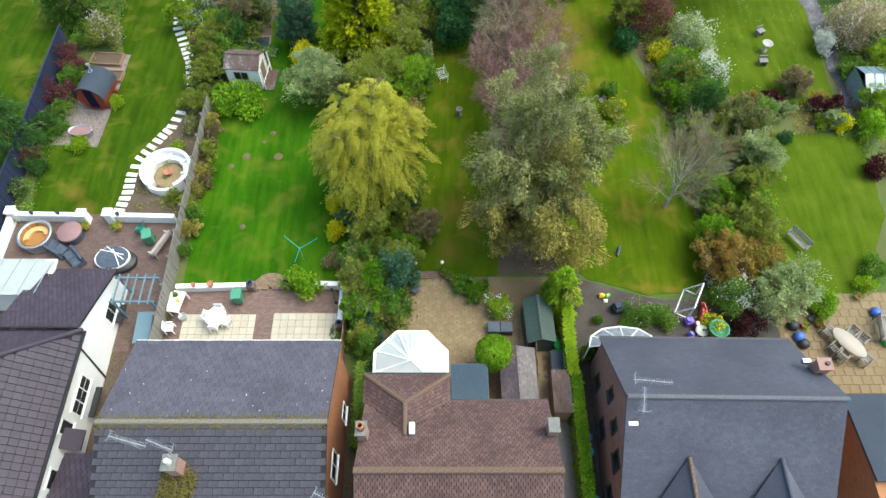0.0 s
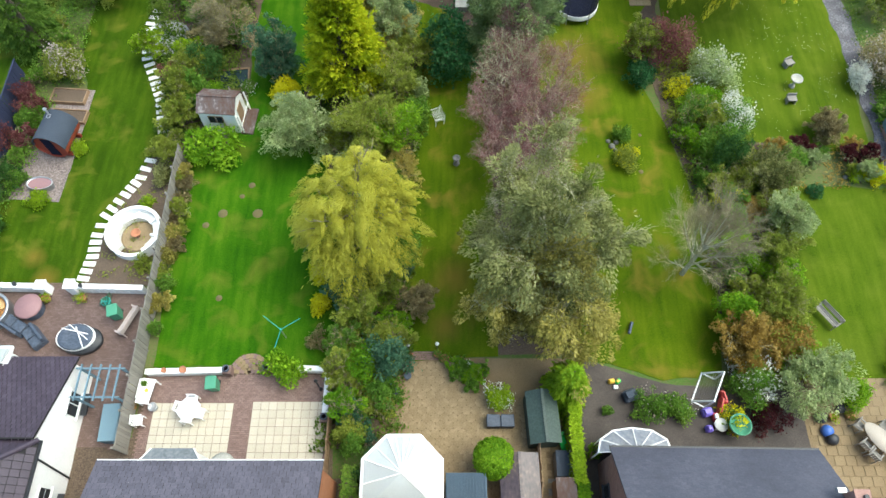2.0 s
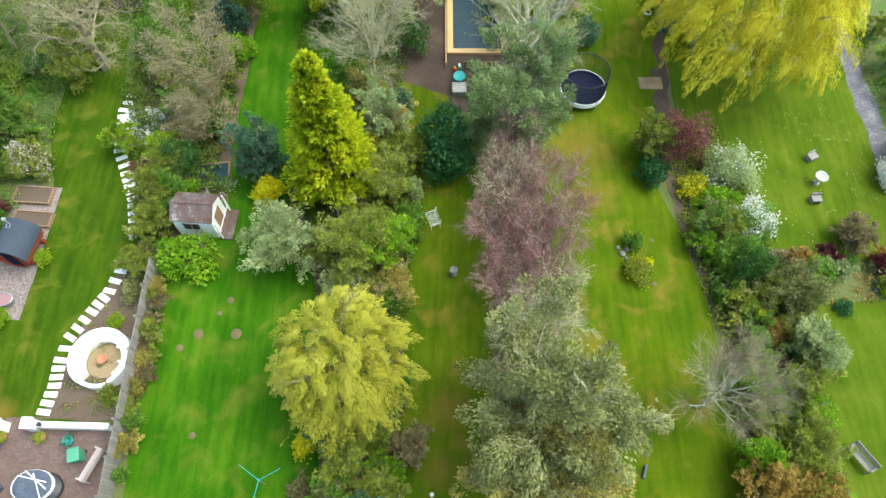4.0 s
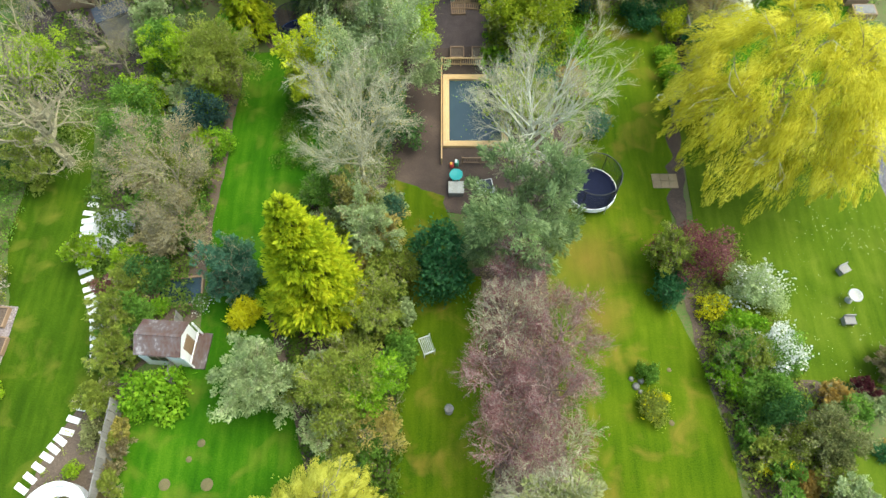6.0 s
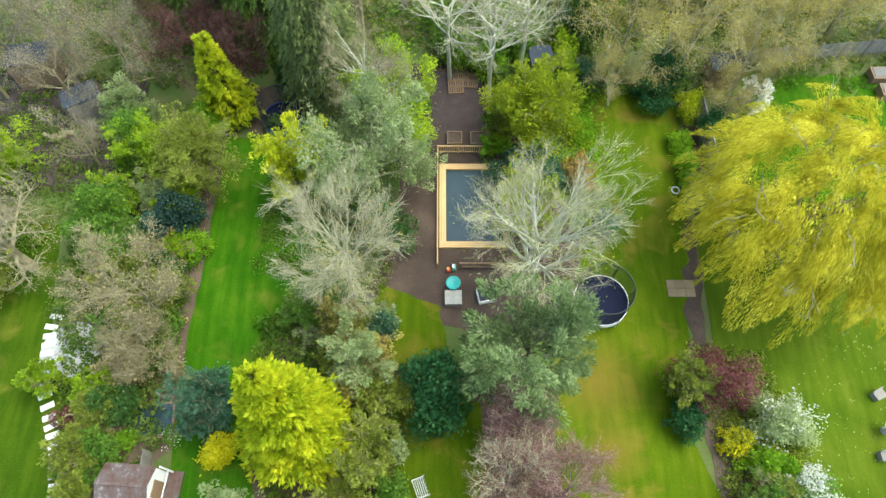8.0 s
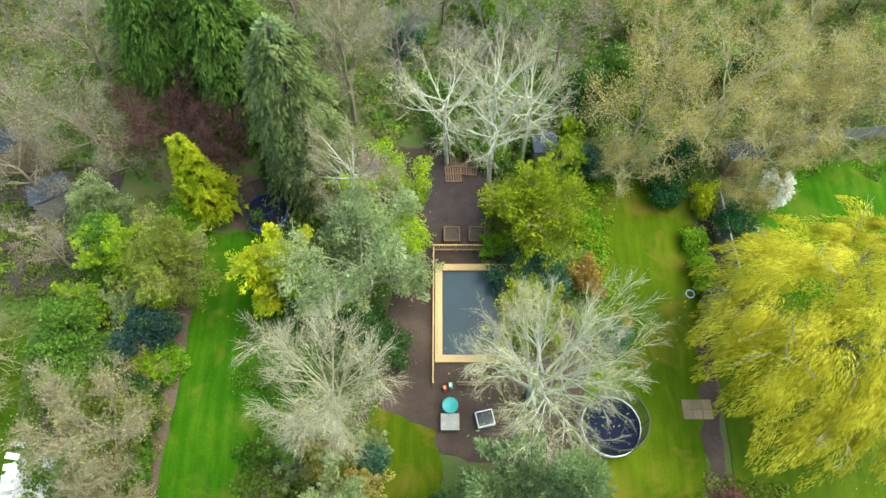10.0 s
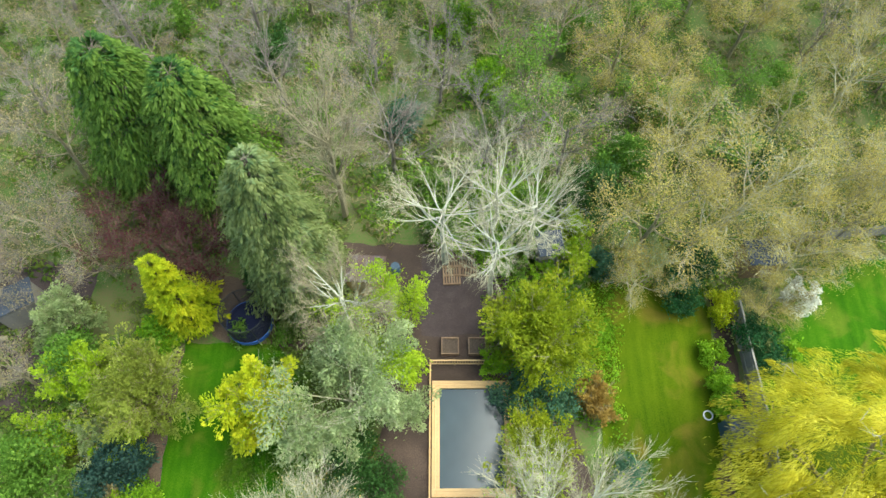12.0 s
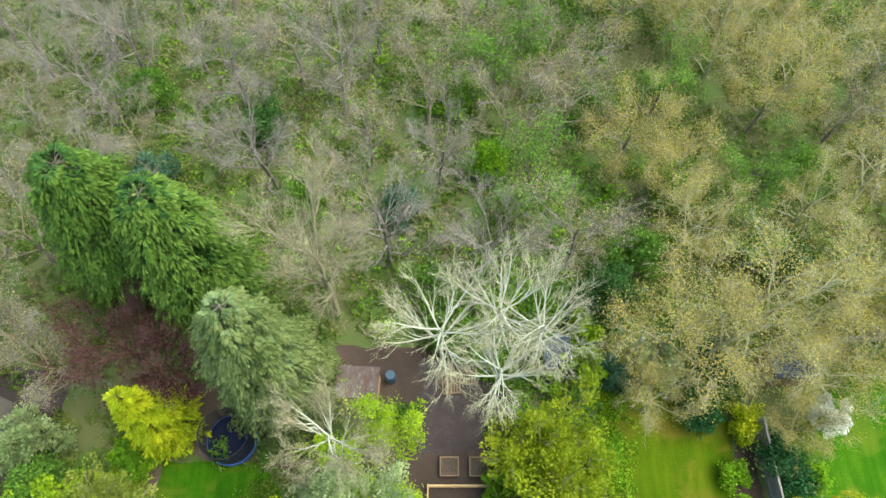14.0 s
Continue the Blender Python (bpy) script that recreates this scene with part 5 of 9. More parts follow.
tagged(part("tile_covering", quads_mesh("tile_covering", mt, M_TILE_BROWN), None, h1, "dark brown tiles in long courses"), kind="stuff")
ridge_tiles(h1, (-18.2, 13.2, 3.76), (-22.6, 8.8, 8.16), M_TILE_BROWN, 0.12, 0.35, "hip_ridge")
part("gutter", boxb(-18.2, 1.5, 3.56, -18.08, 13.2, 3.66), M_BLACK, h1, "black gutter")
part("downpipe", rod(bmesh.new(), (-18.36, 12.5, 3.5), (-18.36, 12.0, 0), 0.05), M_BLACK, h1, "black downpipe")
window_on(h1, -18.4, 15.4, 1.3, 1.2, 0.9, 1, 2, 1)
window_on(h1, -18.38, 10.4, 1.9, 1.9, 0.9, 1, 3, 2)
window_on(h1, -18.38, 8.6, 2.4, 0.7, 1.0, 1, 1, 1)
window_on(h1, -18.38, 6.2, 2.0, 0.9, 1.3, 1, 1, 2)
slab_roof("porch_canopy", [(-18.36, 8.6, 2.6), (-17.55, 8.6, 2.1), (-17.55, 7.6, 2.1), (-18.36, 7.6, 2.6)], M_TILE_BROWN, h1, 0.1)
window_on(h1, -18.38, 7.1, 1.0, 0.5, 0.7, 1, 2, 2)
part("flower_rack", boxb(-18.3, 9.6, 0.75, -18.0, 11.2, 0.85), M_BLACK, h1)
part("flower_rack", boxb(-18.3, 15.0, 0.55, -18.0, 16.1, 0.65), M_BLACK, h1)
lean = thing("lean_to", 0, 0, 0, 0, "glazed lean-to with a pale grey translucent roof", "lean-to")
slab_roof("roof", [(-27, 18.2, 2.2), (-21.7, 18.2, 2.2), (-22.3, 15.6, 2.9), (-27, 15.6, 2.9)], surface("pale_roof_sheet", [(0.3, 0.33, 0.31), (0.42, 0.44, 0.41)], 0.8, 0.3, 0.05), lean, 0.05)
for i in range(6):
    part("glazing_bar", rod(bmesh.new(), (-26.5 + i * 0.92, 18.2, 2.25), (-26.5 + i * 0.92, 15.6, 2.95), 0.025), M_STEEL, lean)
part("wall", boxb(-27, 16, 0, -22.1, 18.0, 2.15), M_WHITE, lean)
part("fascia", boxb(-22.3, 15.7, 2.1, -21.7, 18.15, 2.25), M_WHITE, lean)
low = thing("garage", 0, 0, 0, 0, "low side building with a dark brown tiled roof", "outbuilding")
part("wall", boxb(-18.3, 2, 0, -16.4, 7.4, 2.0), M_BRICK_B, low)
tagged(part("tile_covering", quads_mesh("tile_covering", plane_tiles((-18.3, 7.5, 2.0), (-16.2, 7.5, 2.0), (-18.3, 3.0, 3.0), 0.28, 0.28, 0.03, 0.008, 0.013), M_TILE_BROWN), None, low), kind="stuff")
slab_roof("roof", [(-18.3, 7.5, 1.98), (-16.2, 7.5, 1.98), (-16.2, 3.0, 2.98), (-18.3, 3.0, 2.98)], M_UNDER, low, 0.1)


# ---- trees and shrubs ----
weeping(-4.3, 24.2, 3.5, 9.2, "willow", "pale yellow weeping willow over a border", lobes=260, per=230, drop=0.8, low=2.2, size=0.18, wid=0.17, wind=(-0.08, -0.12), bare=0, reach=0.34, haze=15000)
branch_tree(4.9, 21.0, 2.6, 12.0, M_BARK_PALE, "tall grey-green tree in thin spring leaf", "silver", 4000, 0.16, 0.3, 500, n1=14, fork=0.2, droop=0.03, aspect=0.46, plumes=220, per=160, plume_l=1.2, plume_w=0.34, sag=0.5, trunk_r=0.24)
branch_tree(4.3, 23.8, 2.2, 10.5, M_BARK_PALE, "tall grey-green tree with pale twigs", "silver", 2500, 0.15, 0.26, 1600, aspect=0.46, plumes=110, per=140, plume_l=1.1, plume_w=0.36, sag=0.4)
branch_tree(5.9, 19.3, 2.5, 9.0, M_BARK_TAN, "olive-brown tree in new leaf over a lawn edge", "brownolive", 3500, 0.16, 0.28, 300, n1=12, fork=0.2, aspect=0.46, plumes=170, per=150, plume_l=1.3, plume_w=0.36, sag=0.45)
branch_tree(3.6, 19.6, 1.8, 7.5, M_BARK_PALE, "slim grey-green tree with bare pale side limbs", "brownolive", 2000, 0.15, 0.26, 700, aspect=0.46, plumes=90, per=140, plume_l=1.0, plume_w=0.36, sag=0.4)
branch_tree(14.0, 23.2, 2.2, 6.8, M_BARK_WHITE, "bare pale tree with a fan of fine upright twigs", None, 0, ntwig=9000, twig_w=0.009, twig_l=0.6, up=1.3, fork=0.1, n1=14, trunk_r=0.15, wig=0.07, kids=(6, 4, 3), twig_mat=M_BARK_TAN, open_=(0.25, 0.5))
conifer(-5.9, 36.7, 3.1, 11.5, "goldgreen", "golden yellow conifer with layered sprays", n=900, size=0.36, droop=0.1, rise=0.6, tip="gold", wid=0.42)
shrub(0.6, 38.6, 1.75, 5.0, "evergreen", "dense dark green clipped dome of holly", name="evergreen_tree", category="tree", size=0.19, lumps=26, dens=1.5)
branch_tree(5.0, 39.9, 2.6, 8.6, M_BARK, "grey-green pine with tufted shoots", "pine", 2500, 0.22, 0.2, 0, aspect=0.3, name="pine_tree", n1=13, fork=0.12, up=0.5, plumes=260, per=100, plume_l=0.85, plume_w=0.42, sag=-0.1)
weeping(19.9, 47.2, 6.7, 11.0, "willowbright", "large golden yellow weeping willow", lobes=330, per=400, drop=0.85, low=1.0, size=0.24, wid=0.11, wind=(-0.3, -0.28), haze=16000, bare=26, reach=0.32)
branch_tree(5.8, 45.3, 3.6, 9.8, M_BARK_WHITE, "bare pale tree beside a pool with a wide crown", "lime", 2200, 0.1, 0.4, 12000, twig_w=0.01, twig_l=0.6, n1=15, kids=(7, 4, 3), trunk_r=0.29, fork=0.2, twig_mat=M_BARK_PALE, wig=0.08, up=0.75, open_=(0.3, 0.62))
branch_tree(-3.9, 44.4, 2.8, 9.4, M_BARK_PALE, "bare whitish tree with a dense twiggy crown", "ochre", 1500, 0.1, 0.3, 11000, twig_w=0.01, twig_l=0.65, n1=14, kids=(7, 4, 3), up=0.8, wig=0.08, open_=(0.3, 0.62))
branch_tree(-2.9, 51.2, 3.1, 8.2, M_BARK_PALE, "grey-green tree with small silvery leaves", "greygreen", 14000, 0.14, 0.28, 2500, twig_w=0.01, aspect=0.55, n1=13, plumes=150, per=120, plume_l=0.9, plume_w=0.4, sag=0.2)
wisp(-7.2, 51.1, 1.55, 6.5, "gold", "bright lime yellow small tree", n=15000, size=0.15, name="tree", category="tree")
branch_tree(-1.3, 54.4, 2.4, 6.6, M_BARK_TAN, "lime green tree in fresh leaf", "lime", 9000, 0.13, 0.2, 300, aspect=0.55, plumes=80, per=90, plume_l=0.8, plume_w=0.4, sag=0.2)
wisp(6.2, 55.0, 2.4, 5.6, "goldgreen", "feathery golden green tree at a lawn edge", n=14000, size=0.15, name="tree", category="tree")
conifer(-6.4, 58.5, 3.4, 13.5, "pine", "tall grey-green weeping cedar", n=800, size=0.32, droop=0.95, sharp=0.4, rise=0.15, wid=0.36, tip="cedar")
# darker inner sprays: shade in the gaps between tassels, put into leaf colour
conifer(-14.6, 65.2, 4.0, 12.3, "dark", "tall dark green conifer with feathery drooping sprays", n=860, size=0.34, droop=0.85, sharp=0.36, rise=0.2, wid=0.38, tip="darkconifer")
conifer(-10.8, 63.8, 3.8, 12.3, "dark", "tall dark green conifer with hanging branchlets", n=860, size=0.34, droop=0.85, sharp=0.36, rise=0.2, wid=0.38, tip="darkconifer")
branch_tree(-3.4, 55.2, 2.4, 9.4, M_BARK_WHITE, "bare pale birch with a wide crown", None, 0, ntwig=5000, twig_w=0.009, twig_l=0.5, name="birch_tree", kids=(7, 4, 2), wig=0.08, fork=0.55, up=0.2, n1=14, trunk_r=0.17, open_=(0.35, 0.7), twig_mat=M_BARK_TAN)
branch_tree(1.5, 60.2, 3.1, 9.0, M_BARK_WHITE, "bare tree with a fan of whitish limbs", None, 0, ntwig=2200, twig_w=0.008, twig_l=0.5, n1=13, kids=(6, 3, 2), trunk_r=0.17, fork=0.6, up=0.12, wig=0.07, droop=0.02, group="bare whitish trees", open_=(0.3, 0.62), twig_mat=M_BARK_PALE)
branch_tree(4.2, 61.4, 3.0, 9.0, M_BARK_WHITE, "bare tree with a fan of whitish limbs", None, 0, ntwig=2200, twig_w=0.008, twig_l=0.5, n1=13, kids=(6, 3, 2), trunk_r=0.17, fork=0.6, up=0.12, wig=0.07, droop=0.02, group="bare whitish trees", open_=(0.3, 0.62), twig_mat=M_BARK_PALE)
branch_tree(6.2, 60.2, 2.9, 9.0, M_BARK_WHITE, "bare tree with a fan of whitish limbs", None, 0, ntwig=2200, twig_w=0.008, twig_l=0.5, n1=13, kids=(6, 3, 2), trunk_r=0.17, fork=0.6, up=0.12, wig=0.07, droop=0.02, group="bare whitish trees", open_=(0.3, 0.62), twig_mat=M_BARK_PALE)
branch_tree(4.1, 58.2, 2.5, 9.0, M_BARK_WHITE, "bare tree with a fan of whitish limbs", None, 0, ntwig=2200, twig_w=0.008, twig_l=0.5, n1=13, kids=(6, 3, 2), trunk_r=0.17, fork=0.6, up=0.12, wig=0.07, droop=0.02, group="bare whitish trees", open_=(0.3, 0.62), twig_mat=M_BARK_PALE)
shrub(1.6, 62.2, 1.5, 2.6, "green", "green ivy-clad bush under bare whitish trees", 0.15, group="bushes under bare trees")
shrub(3.6, 61.4, 1.6, 2.8, "hedge", "green ivy-clad bush under bare whitish trees", 0.15, group="bushes under bare trees")
shrub(5.6, 62.0, 1.7, 3.0, "green", "green ivy-clad bush under bare whitish trees", 0.15, group="bushes under bare trees")
shrub(4.4, 64.6, 1.7, 3.0, "hedge", "green ivy-clad bush under bare whitish trees", 0.15, group="bushes under bare trees")
shrub(7.0, 63.6, 1.5, 2.6, "green", "green ivy-clad bush under bare whitish trees", 0.15, group="bushes under bare trees")
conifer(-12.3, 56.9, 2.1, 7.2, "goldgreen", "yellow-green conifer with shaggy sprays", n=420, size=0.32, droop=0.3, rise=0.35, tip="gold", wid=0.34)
branch_tree(-4.4, 63.2, 2.4, 12.5, M_BARK_TAN, "bare upright tree with pale tan twigs", None, 0, ntwig=8000, twig_w=0.01, twig_l=0.6, up=1.1, n1=12, kids=(7, 4, 3), open_=(0.3, 0.6))
branch_tree(6.6, 33.6, 2.0, 6.2, M_BARK_PURP, "purplish tree with fine twigs and small wine-red leaves", "purple", 5200, 0.085, 0.16, 3600, twig_w=0.009, twig_l=0.45, aspect=0.5, n1=11, twig_mat=M_BARK_PURP, up=0.8, fork=0.15, group="row of purplish trees")
branch_tree(4.4, 34.3, 2.0, 6.5, M_BARK_PURP, "purplish tree with fine twigs and small wine-red leaves", "purple", 5200, 0.085, 0.16, 3600, twig_w=0.009, twig_l=0.45, aspect=0.5, n1=11, twig_mat=M_BARK_PALE, up=0.8, fork=0.15, group="row of purplish trees")
branch_tree(3.6, 31.6, 1.9, 6.0, M_BARK_PURP, "purplish tree with fine twigs and small wine-red leaves", "purple", 5200, 0.085, 0.16, 3600, twig_w=0.009, twig_l=0.45, aspect=0.5, n1=11, twig_mat=M_BARK_PURP, up=0.8, fork=0.15, group="row of purplish trees")
branch_tree(6.0, 30.8, 2.1, 6.5, M_BARK_PURP, "purplish tree with fine twigs and small wine-red leaves", "purple", 5200, 0.085, 0.16, 3600, twig_w=0.009, twig_l=0.45, aspect=0.5, n1=11, twig_mat=M_BARK_PURP, up=0.8, fork=0.15, group="row of purplish trees")
branch_tree(4.2, 28.6, 1.9, 6.0, M_BARK_PURP, "purplish tree with fine twigs and small wine-red leaves", "purple", 5200, 0.085, 0.16, 3600, twig_w=0.009, twig_l=0.45, aspect=0.5, n1=11, twig_mat=M_BARK_PURP, up=0.8, fork=0.15, group="row of purplish trees")
branch_tree(5.9, 27.8, 1.9, 5.8, M_BARK_PURP, "purplish tree with fine twigs and small wine-red leaves", "purple", 5200, 0.085, 0.16, 3600, twig_w=0.009, twig_l=0.45, aspect=0.5, n1=11, twig_mat=M_BARK_PALE, up=0.8, fork=0.15, group="row of purplish trees")
branch_tree(4.8, 36.8, 1.6, 6.0, M_BARK_PURP, "purplish tree with fine twigs and small wine-red leaves", "purple", 5200, 0.085, 0.16, 3600, twig_w=0.009, twig_l=0.45, aspect=0.5, n1=11, twig_mat=M_BARK_PURP, up=0.8, fork=0.15, group="row of purplish trees")
branch_tree(4.9, 25.9, 1.9, 6.5, M_BARK_PALE, "pale grey bare tree among purplish ones", "greygreen", 900, 0.1, 0.2, ntwig=5500, twig_w=0.01, twig_l=0.5, up=0.8, fork=0.15, n1=11)
conifer(-27.5, 40.5, 2.6, 9.0, "darkconifer", "dark green conifer behind a navy fence", n=320)
conifer(-28.5, 27.4, 3.3, 9.5, "dark", "dark green conifer beside a navy fence", n=320)
shrub(-24.78, 37.88, 1.14, 3.0, "olive", "green shrub covered in white and pink blossom", size=0.12, spots='pinkwhite', nspots=1300, dens=0.8)
shrub(-26.35, 34.96, 0.79, 2.4, "purple", "purple-leaved shrub by a navy fence", size=0.1)
shrub(-27.26, 32.08, 0.77, 2.0, "purple", "small purple shrub on a neighbouring lawn", size=0.1, dens=0.6)
shrub(-22.53, 31.77, 0.43, 0.9, "lime", "small yellow-green shrub by gravel", size=0.1)
shrub(-24.17, 27.98, 0.67, 0.7, "lime", "low yellow-green mound at a gravel edge", size=0.1)
shrub(-25.83, 29.28, 0.64, 1.2, "green", "green fence-side shrub in a garden border", size=0.11)
shrub(-25.94, 33.81, 0.79, 1.6, "green", "green fence-side shrub in a garden border", size=0.11)
shrub(-26.18, 25.92, 0.58, 1.5, "dark", "dark fence-side shrub in a garden border", size=0.11)
wisp(-16.94, 31.39, 1.0, 1.4, "olive", "olive green garden shrub")
wisp(-16.4, 33.6, 1.0, 2.0, "olive", "loose olive green shrub beside stepping stones")
wisp(-19.41, 39.28, 0.92, 2.2, "lime", "yellow-green shrub by a round patio")
shrub(-16.03, 36.08, 1.0, 2.4, "green", "green border shrub in a garden border")
shrub(-14.18, 31.47, 1.69, 1.8, "hedge", "broad glossy rhododendron with yellowish tips", size=0.2)
shrub(-15.55, 38.27, 1.07, 2.6, "dark", "dark garden shrub in a garden border")
shrub(-15.6, 25.56, 0.61, 1.3, "brownolive", "twiggy shrub along a weathered fence", size=0.11, dens=0.8, group='shrubs along the weathered fence')
shrub(-15.66, 27.88, 0.63, 1.3, "litter", "twiggy shrub along a weathered fence", size=0.11, dens=0.8, group='shrubs along the weathered fence')
shrub(-15.4, 22.32, 0.52, 1.3, "green", "twiggy shrub along a weathered fence", size=0.11, dens=0.8, group='shrubs along the weathered fence')
shrub(-15.45, 24.02, 0.53, 1.3, "brownolive", "twiggy shrub along a weathered fence", size=0.11, dens=0.8, group='shrubs along the weathered fence')
shrub(-15.65, 29.08, 0.53, 1.3, "olive", "twiggy shrub along a weathered fence", size=0.11, dens=0.8, group='shrubs along the weathered fence')
shrub(-15.4, 19.71, 0.37, 1.3, "green", "twiggy shrub along a weathered fence", size=0.11, dens=0.8, group='shrubs along the weathered fence')
shrub(-17.65, 27.84, 0.41, 0.6, "lime", "yellow flowering clump in a bed", size=0.09)
shrub(-17.03, 23.8, 0.57, 0.8, "olive", "low green clump in a bed", size=0.1)
shrub(-16.03, 23.33, 0.49, 0.9, "olive", "low green clump in a bed", size=0.1)
shrub(-17.02, 29.63, 0.61, 1.2, "silver", "pale grassy clump in a bed", size=0.12)
shrub(-8.07, 17.43, 1.0, 1.7, "hedge", "rounded yellow-green laurel by terrace steps", size=0.15)
shrub(-9.83, 35.94, 1.01, 2.0, "yellow", "bright yellow flowering shrub", size=0.13)
shrub(-6.65, 23.0, 0.66, 1.4, "yellow", "small bright yellow shrub", size=0.12)
shrub(-6.5, 21.1, 0.68, 1.5, "yellow", "small golden yellow shrub at a lawn edge", size=0.12)
wisp(-9.09, 32.34, 1.52, 3.6, "greygreen", "grey-green feathery shrub in a garden border")
shrub(-10.33, 38.46, 1.14, 3.6, "blue", "blue-green conical shrub in a garden border")
wisp(-4.2, 19.84, 1.17, 3.6, "olive", "mid-green border tree in a garden border")
shrub(-2.58, 17.86, 1.15, 3.4, "blue", "blue-green rounded border shrub")
shrub(-3.96, 17.63, 1.08, 3.0, "hedge", "mid-green border shrub in a garden border")
wisp(-5.04, 16.98, 0.86, 2.8, "olive", "loose feathery shrub along a terrace")
wisp(-4.73, 15.46, 0.81, 2.6, "hedge", "loose yellow-green shrub along a terrace")
shrub(-4.41, 14.0, 0.73, 2.4, "olive", "loose feathery shrub along a terrace", size=0.12)
wisp(-5.04, 18.43, 0.78, 2.8, "green", "loose green shrub along a terrace")
shrub(-4.24, 13.56, 0.67, 2.2, "green", "green hedge shrub in a garden border", size=0.12)
shrub(-2.96, 16.04, 0.82, 2.4, "green", "dark border shrub in a garden border")
shrub(-2.88, 24.24, 1.44, 4.2, "green", "dark green shrub under a willow")
wisp(-3.16, 21.89, 1.14, 3.4, "olive", "dark green border shrub")
wisp(-1.15, 20.95, 0.88, 2.2, "litter", "twiggy grey-brown shrub with white buds")
shrub(-6.47, 19.16, 0.57, 1.2, "litter", "twiggy brown shrub in a garden border", size=0.09, dens=0.7)
shrub(-3.71, 12.01, 0.42, 2, "dark", "shade shrub beside a house", size=0.12)
wisp(-2.64, 31.53, 1.46, 4.2, "hedge", "olive green border tree")
wisp(-4.23, 31.38, 1.77, 4.6, "olive", "olive green feathery border tree")
wisp(-8.14, 31.53, 1.68, 4.2, "greygreen", "grey-green feathery shrub over a lawn")
shrub(-1.26, 33.72, 0.88, 2.6, "green", "green lawn-edge shrub in a garden border")
wisp(-2.79, 35.51, 1.35, 4.2, "olive", "olive border tree in a garden border")
wisp(-3.25, 39.8, 1.4, 5.2, "greygreen", "thin-leaved grey-green tree in a garden border")
wisp(-10.5, 37.97, 1.21, 4.4, "blue", "soft blue-green tree at a lawn edge")
wisp(-4.26, 42.32, 1.0, 4, "brownolive", "twiggy border tree in a garden border")
shrub(-1.4, 33.41, 0.71, 2.5, "green", "green lawn-edge shrub in a garden border")
shrub(-1.2, 36.16, 0.65, 2.2, "greygreen", "grey-green lawn-edge shrub in a garden border")
wisp(-10.84, 37.24, 0.89, 3, "blue", "soft blue-green shrub in a garden border")
shrub(-2.15, 42.18, 0.8, 2.2, "blue", "blue-green low shrub in a garden border")
conifer(6.5, 16.3, 1.5, 4.2, "hedge", "drooping yellow-green conifer by a garden store", n=240, size=0.3, droop=0.8, sharp=0.5, rise=0.1, tip="lime", wid=0.4)
shrub(3.11, 15.92, 0.76, 1.6, "lime", "yellow-green shrub with white flowers by a patio", size=0.1, spots='white', nspots=350)
ball_tree(2.69, 12.68, 0.98, 1.9, "hedge", "clipped bright green ball-shaped bay tree")
shrub(11.59, 30.94, 0.85, 1.1, "olive", "flower bed clump with yellow flowers", size=0.1, spots='yellow', nspots=180)
shrub(11.64, 32.76, 0.55, 1.1, "green", "green clump of an island bed", size=0.1)
shrub(12.27, 31.36, 0.31, 0.8, "yellow", "yellow flowering clump of an island bed", size=0.09)
shrub(13.36, 37.34, 1.02, 1.8, "evergreen", "low dark green shrub on a lawn")
shrub(14.94, 39.09, 1.77, 4.0, "purple", "rounded purple smoke bush", size=0.12)
wisp(13.43, 38.94, 1.07, 3.4, "olive", "green and bronze shrub")
shrub(17.85, 37.26, 1.4, 3.2, "greygreen", "grey-green shrub with white blossom", size=0.12, spots='white', nspots=900)
shrub(15.7, 36.43, 0.85, 1.5, "yellow", "golden yellow low shrub", size=0.12, dens=0.8, spots='olive', nspots=500)
shrub(16.91, 35.14, 1.04, 2.2, "hedge", "green border shrub in a garden border")
shrub(18.48, 33.65, 1.29, 2.6, "green", "green shrub covered in white blossom", size=0.12, spots='white', nspots=3000, dens=0.8)
shrub(17.63, 30.55, 1.13, 3.6, "dark", "dark green conical yew", size=0.11)
wisp(19.93, 29.0, 1.45, 2.4, "silver", "pale silvery twiggy shrub")
shrub(17.51, 28.05, 0.77, 1.6, "yellow", "bright yellow forsythia in a garden border", size=0.11)
shrub(16.19, 31.87, 0.68, 1.2, "hedge", "low green border plant", size=0.11)
shrub(16.07, 29.22, 0.59, 1.1, "green", "low green border plant", size=0.11)
wisp(19.95, 25.85, 1.23, 3.0, "greygreen", "grey-green border shrub in a garden border")
wisp(18.79, 23.94, 1.02, 2.8, "olive", "olive border shrub in a garden border")
wisp(24.34, 32.64, 0.92, 1.8, "litter", "tan twiggy rounded shrub")
shrub(21.9, 30.76, 0.93, 1.6, "green", "low green border shrub")
shrub(23.01, 28.71, 0.53, 0.6, "evergreen", "low blue-green cushion plant", size=0.09)
shrub(26.0, 29.82, 0.66, 1.0, "lime", "yellow-green clump in a garden border", size=0.1)
shrub(16.12, 20.33, 1.13, 2.8, "hedge", "yellow-green border shrub in a garden border")
wisp(18.25, 20.92, 1.2, 2.8, "olive", "olive border shrub in a garden border")
wisp(16.01, 18.87, 1.17, 2.6, "redbrown", "red-brown shrub in new leaf")
shrub(18.3, 18.87, 1.24, 2.6, "redbrown", "red-brown and green border shrub", spots='olive', nspots=900)
shrub(16.44, 16.92, 1.21, 2.4, "green", "green shrub with white blossom", spots='white', nspots=1300, size=0.12)
wisp(19.0, 16.39, 1.57, 3.0, "greygreen", "rounded silvery green shrub")
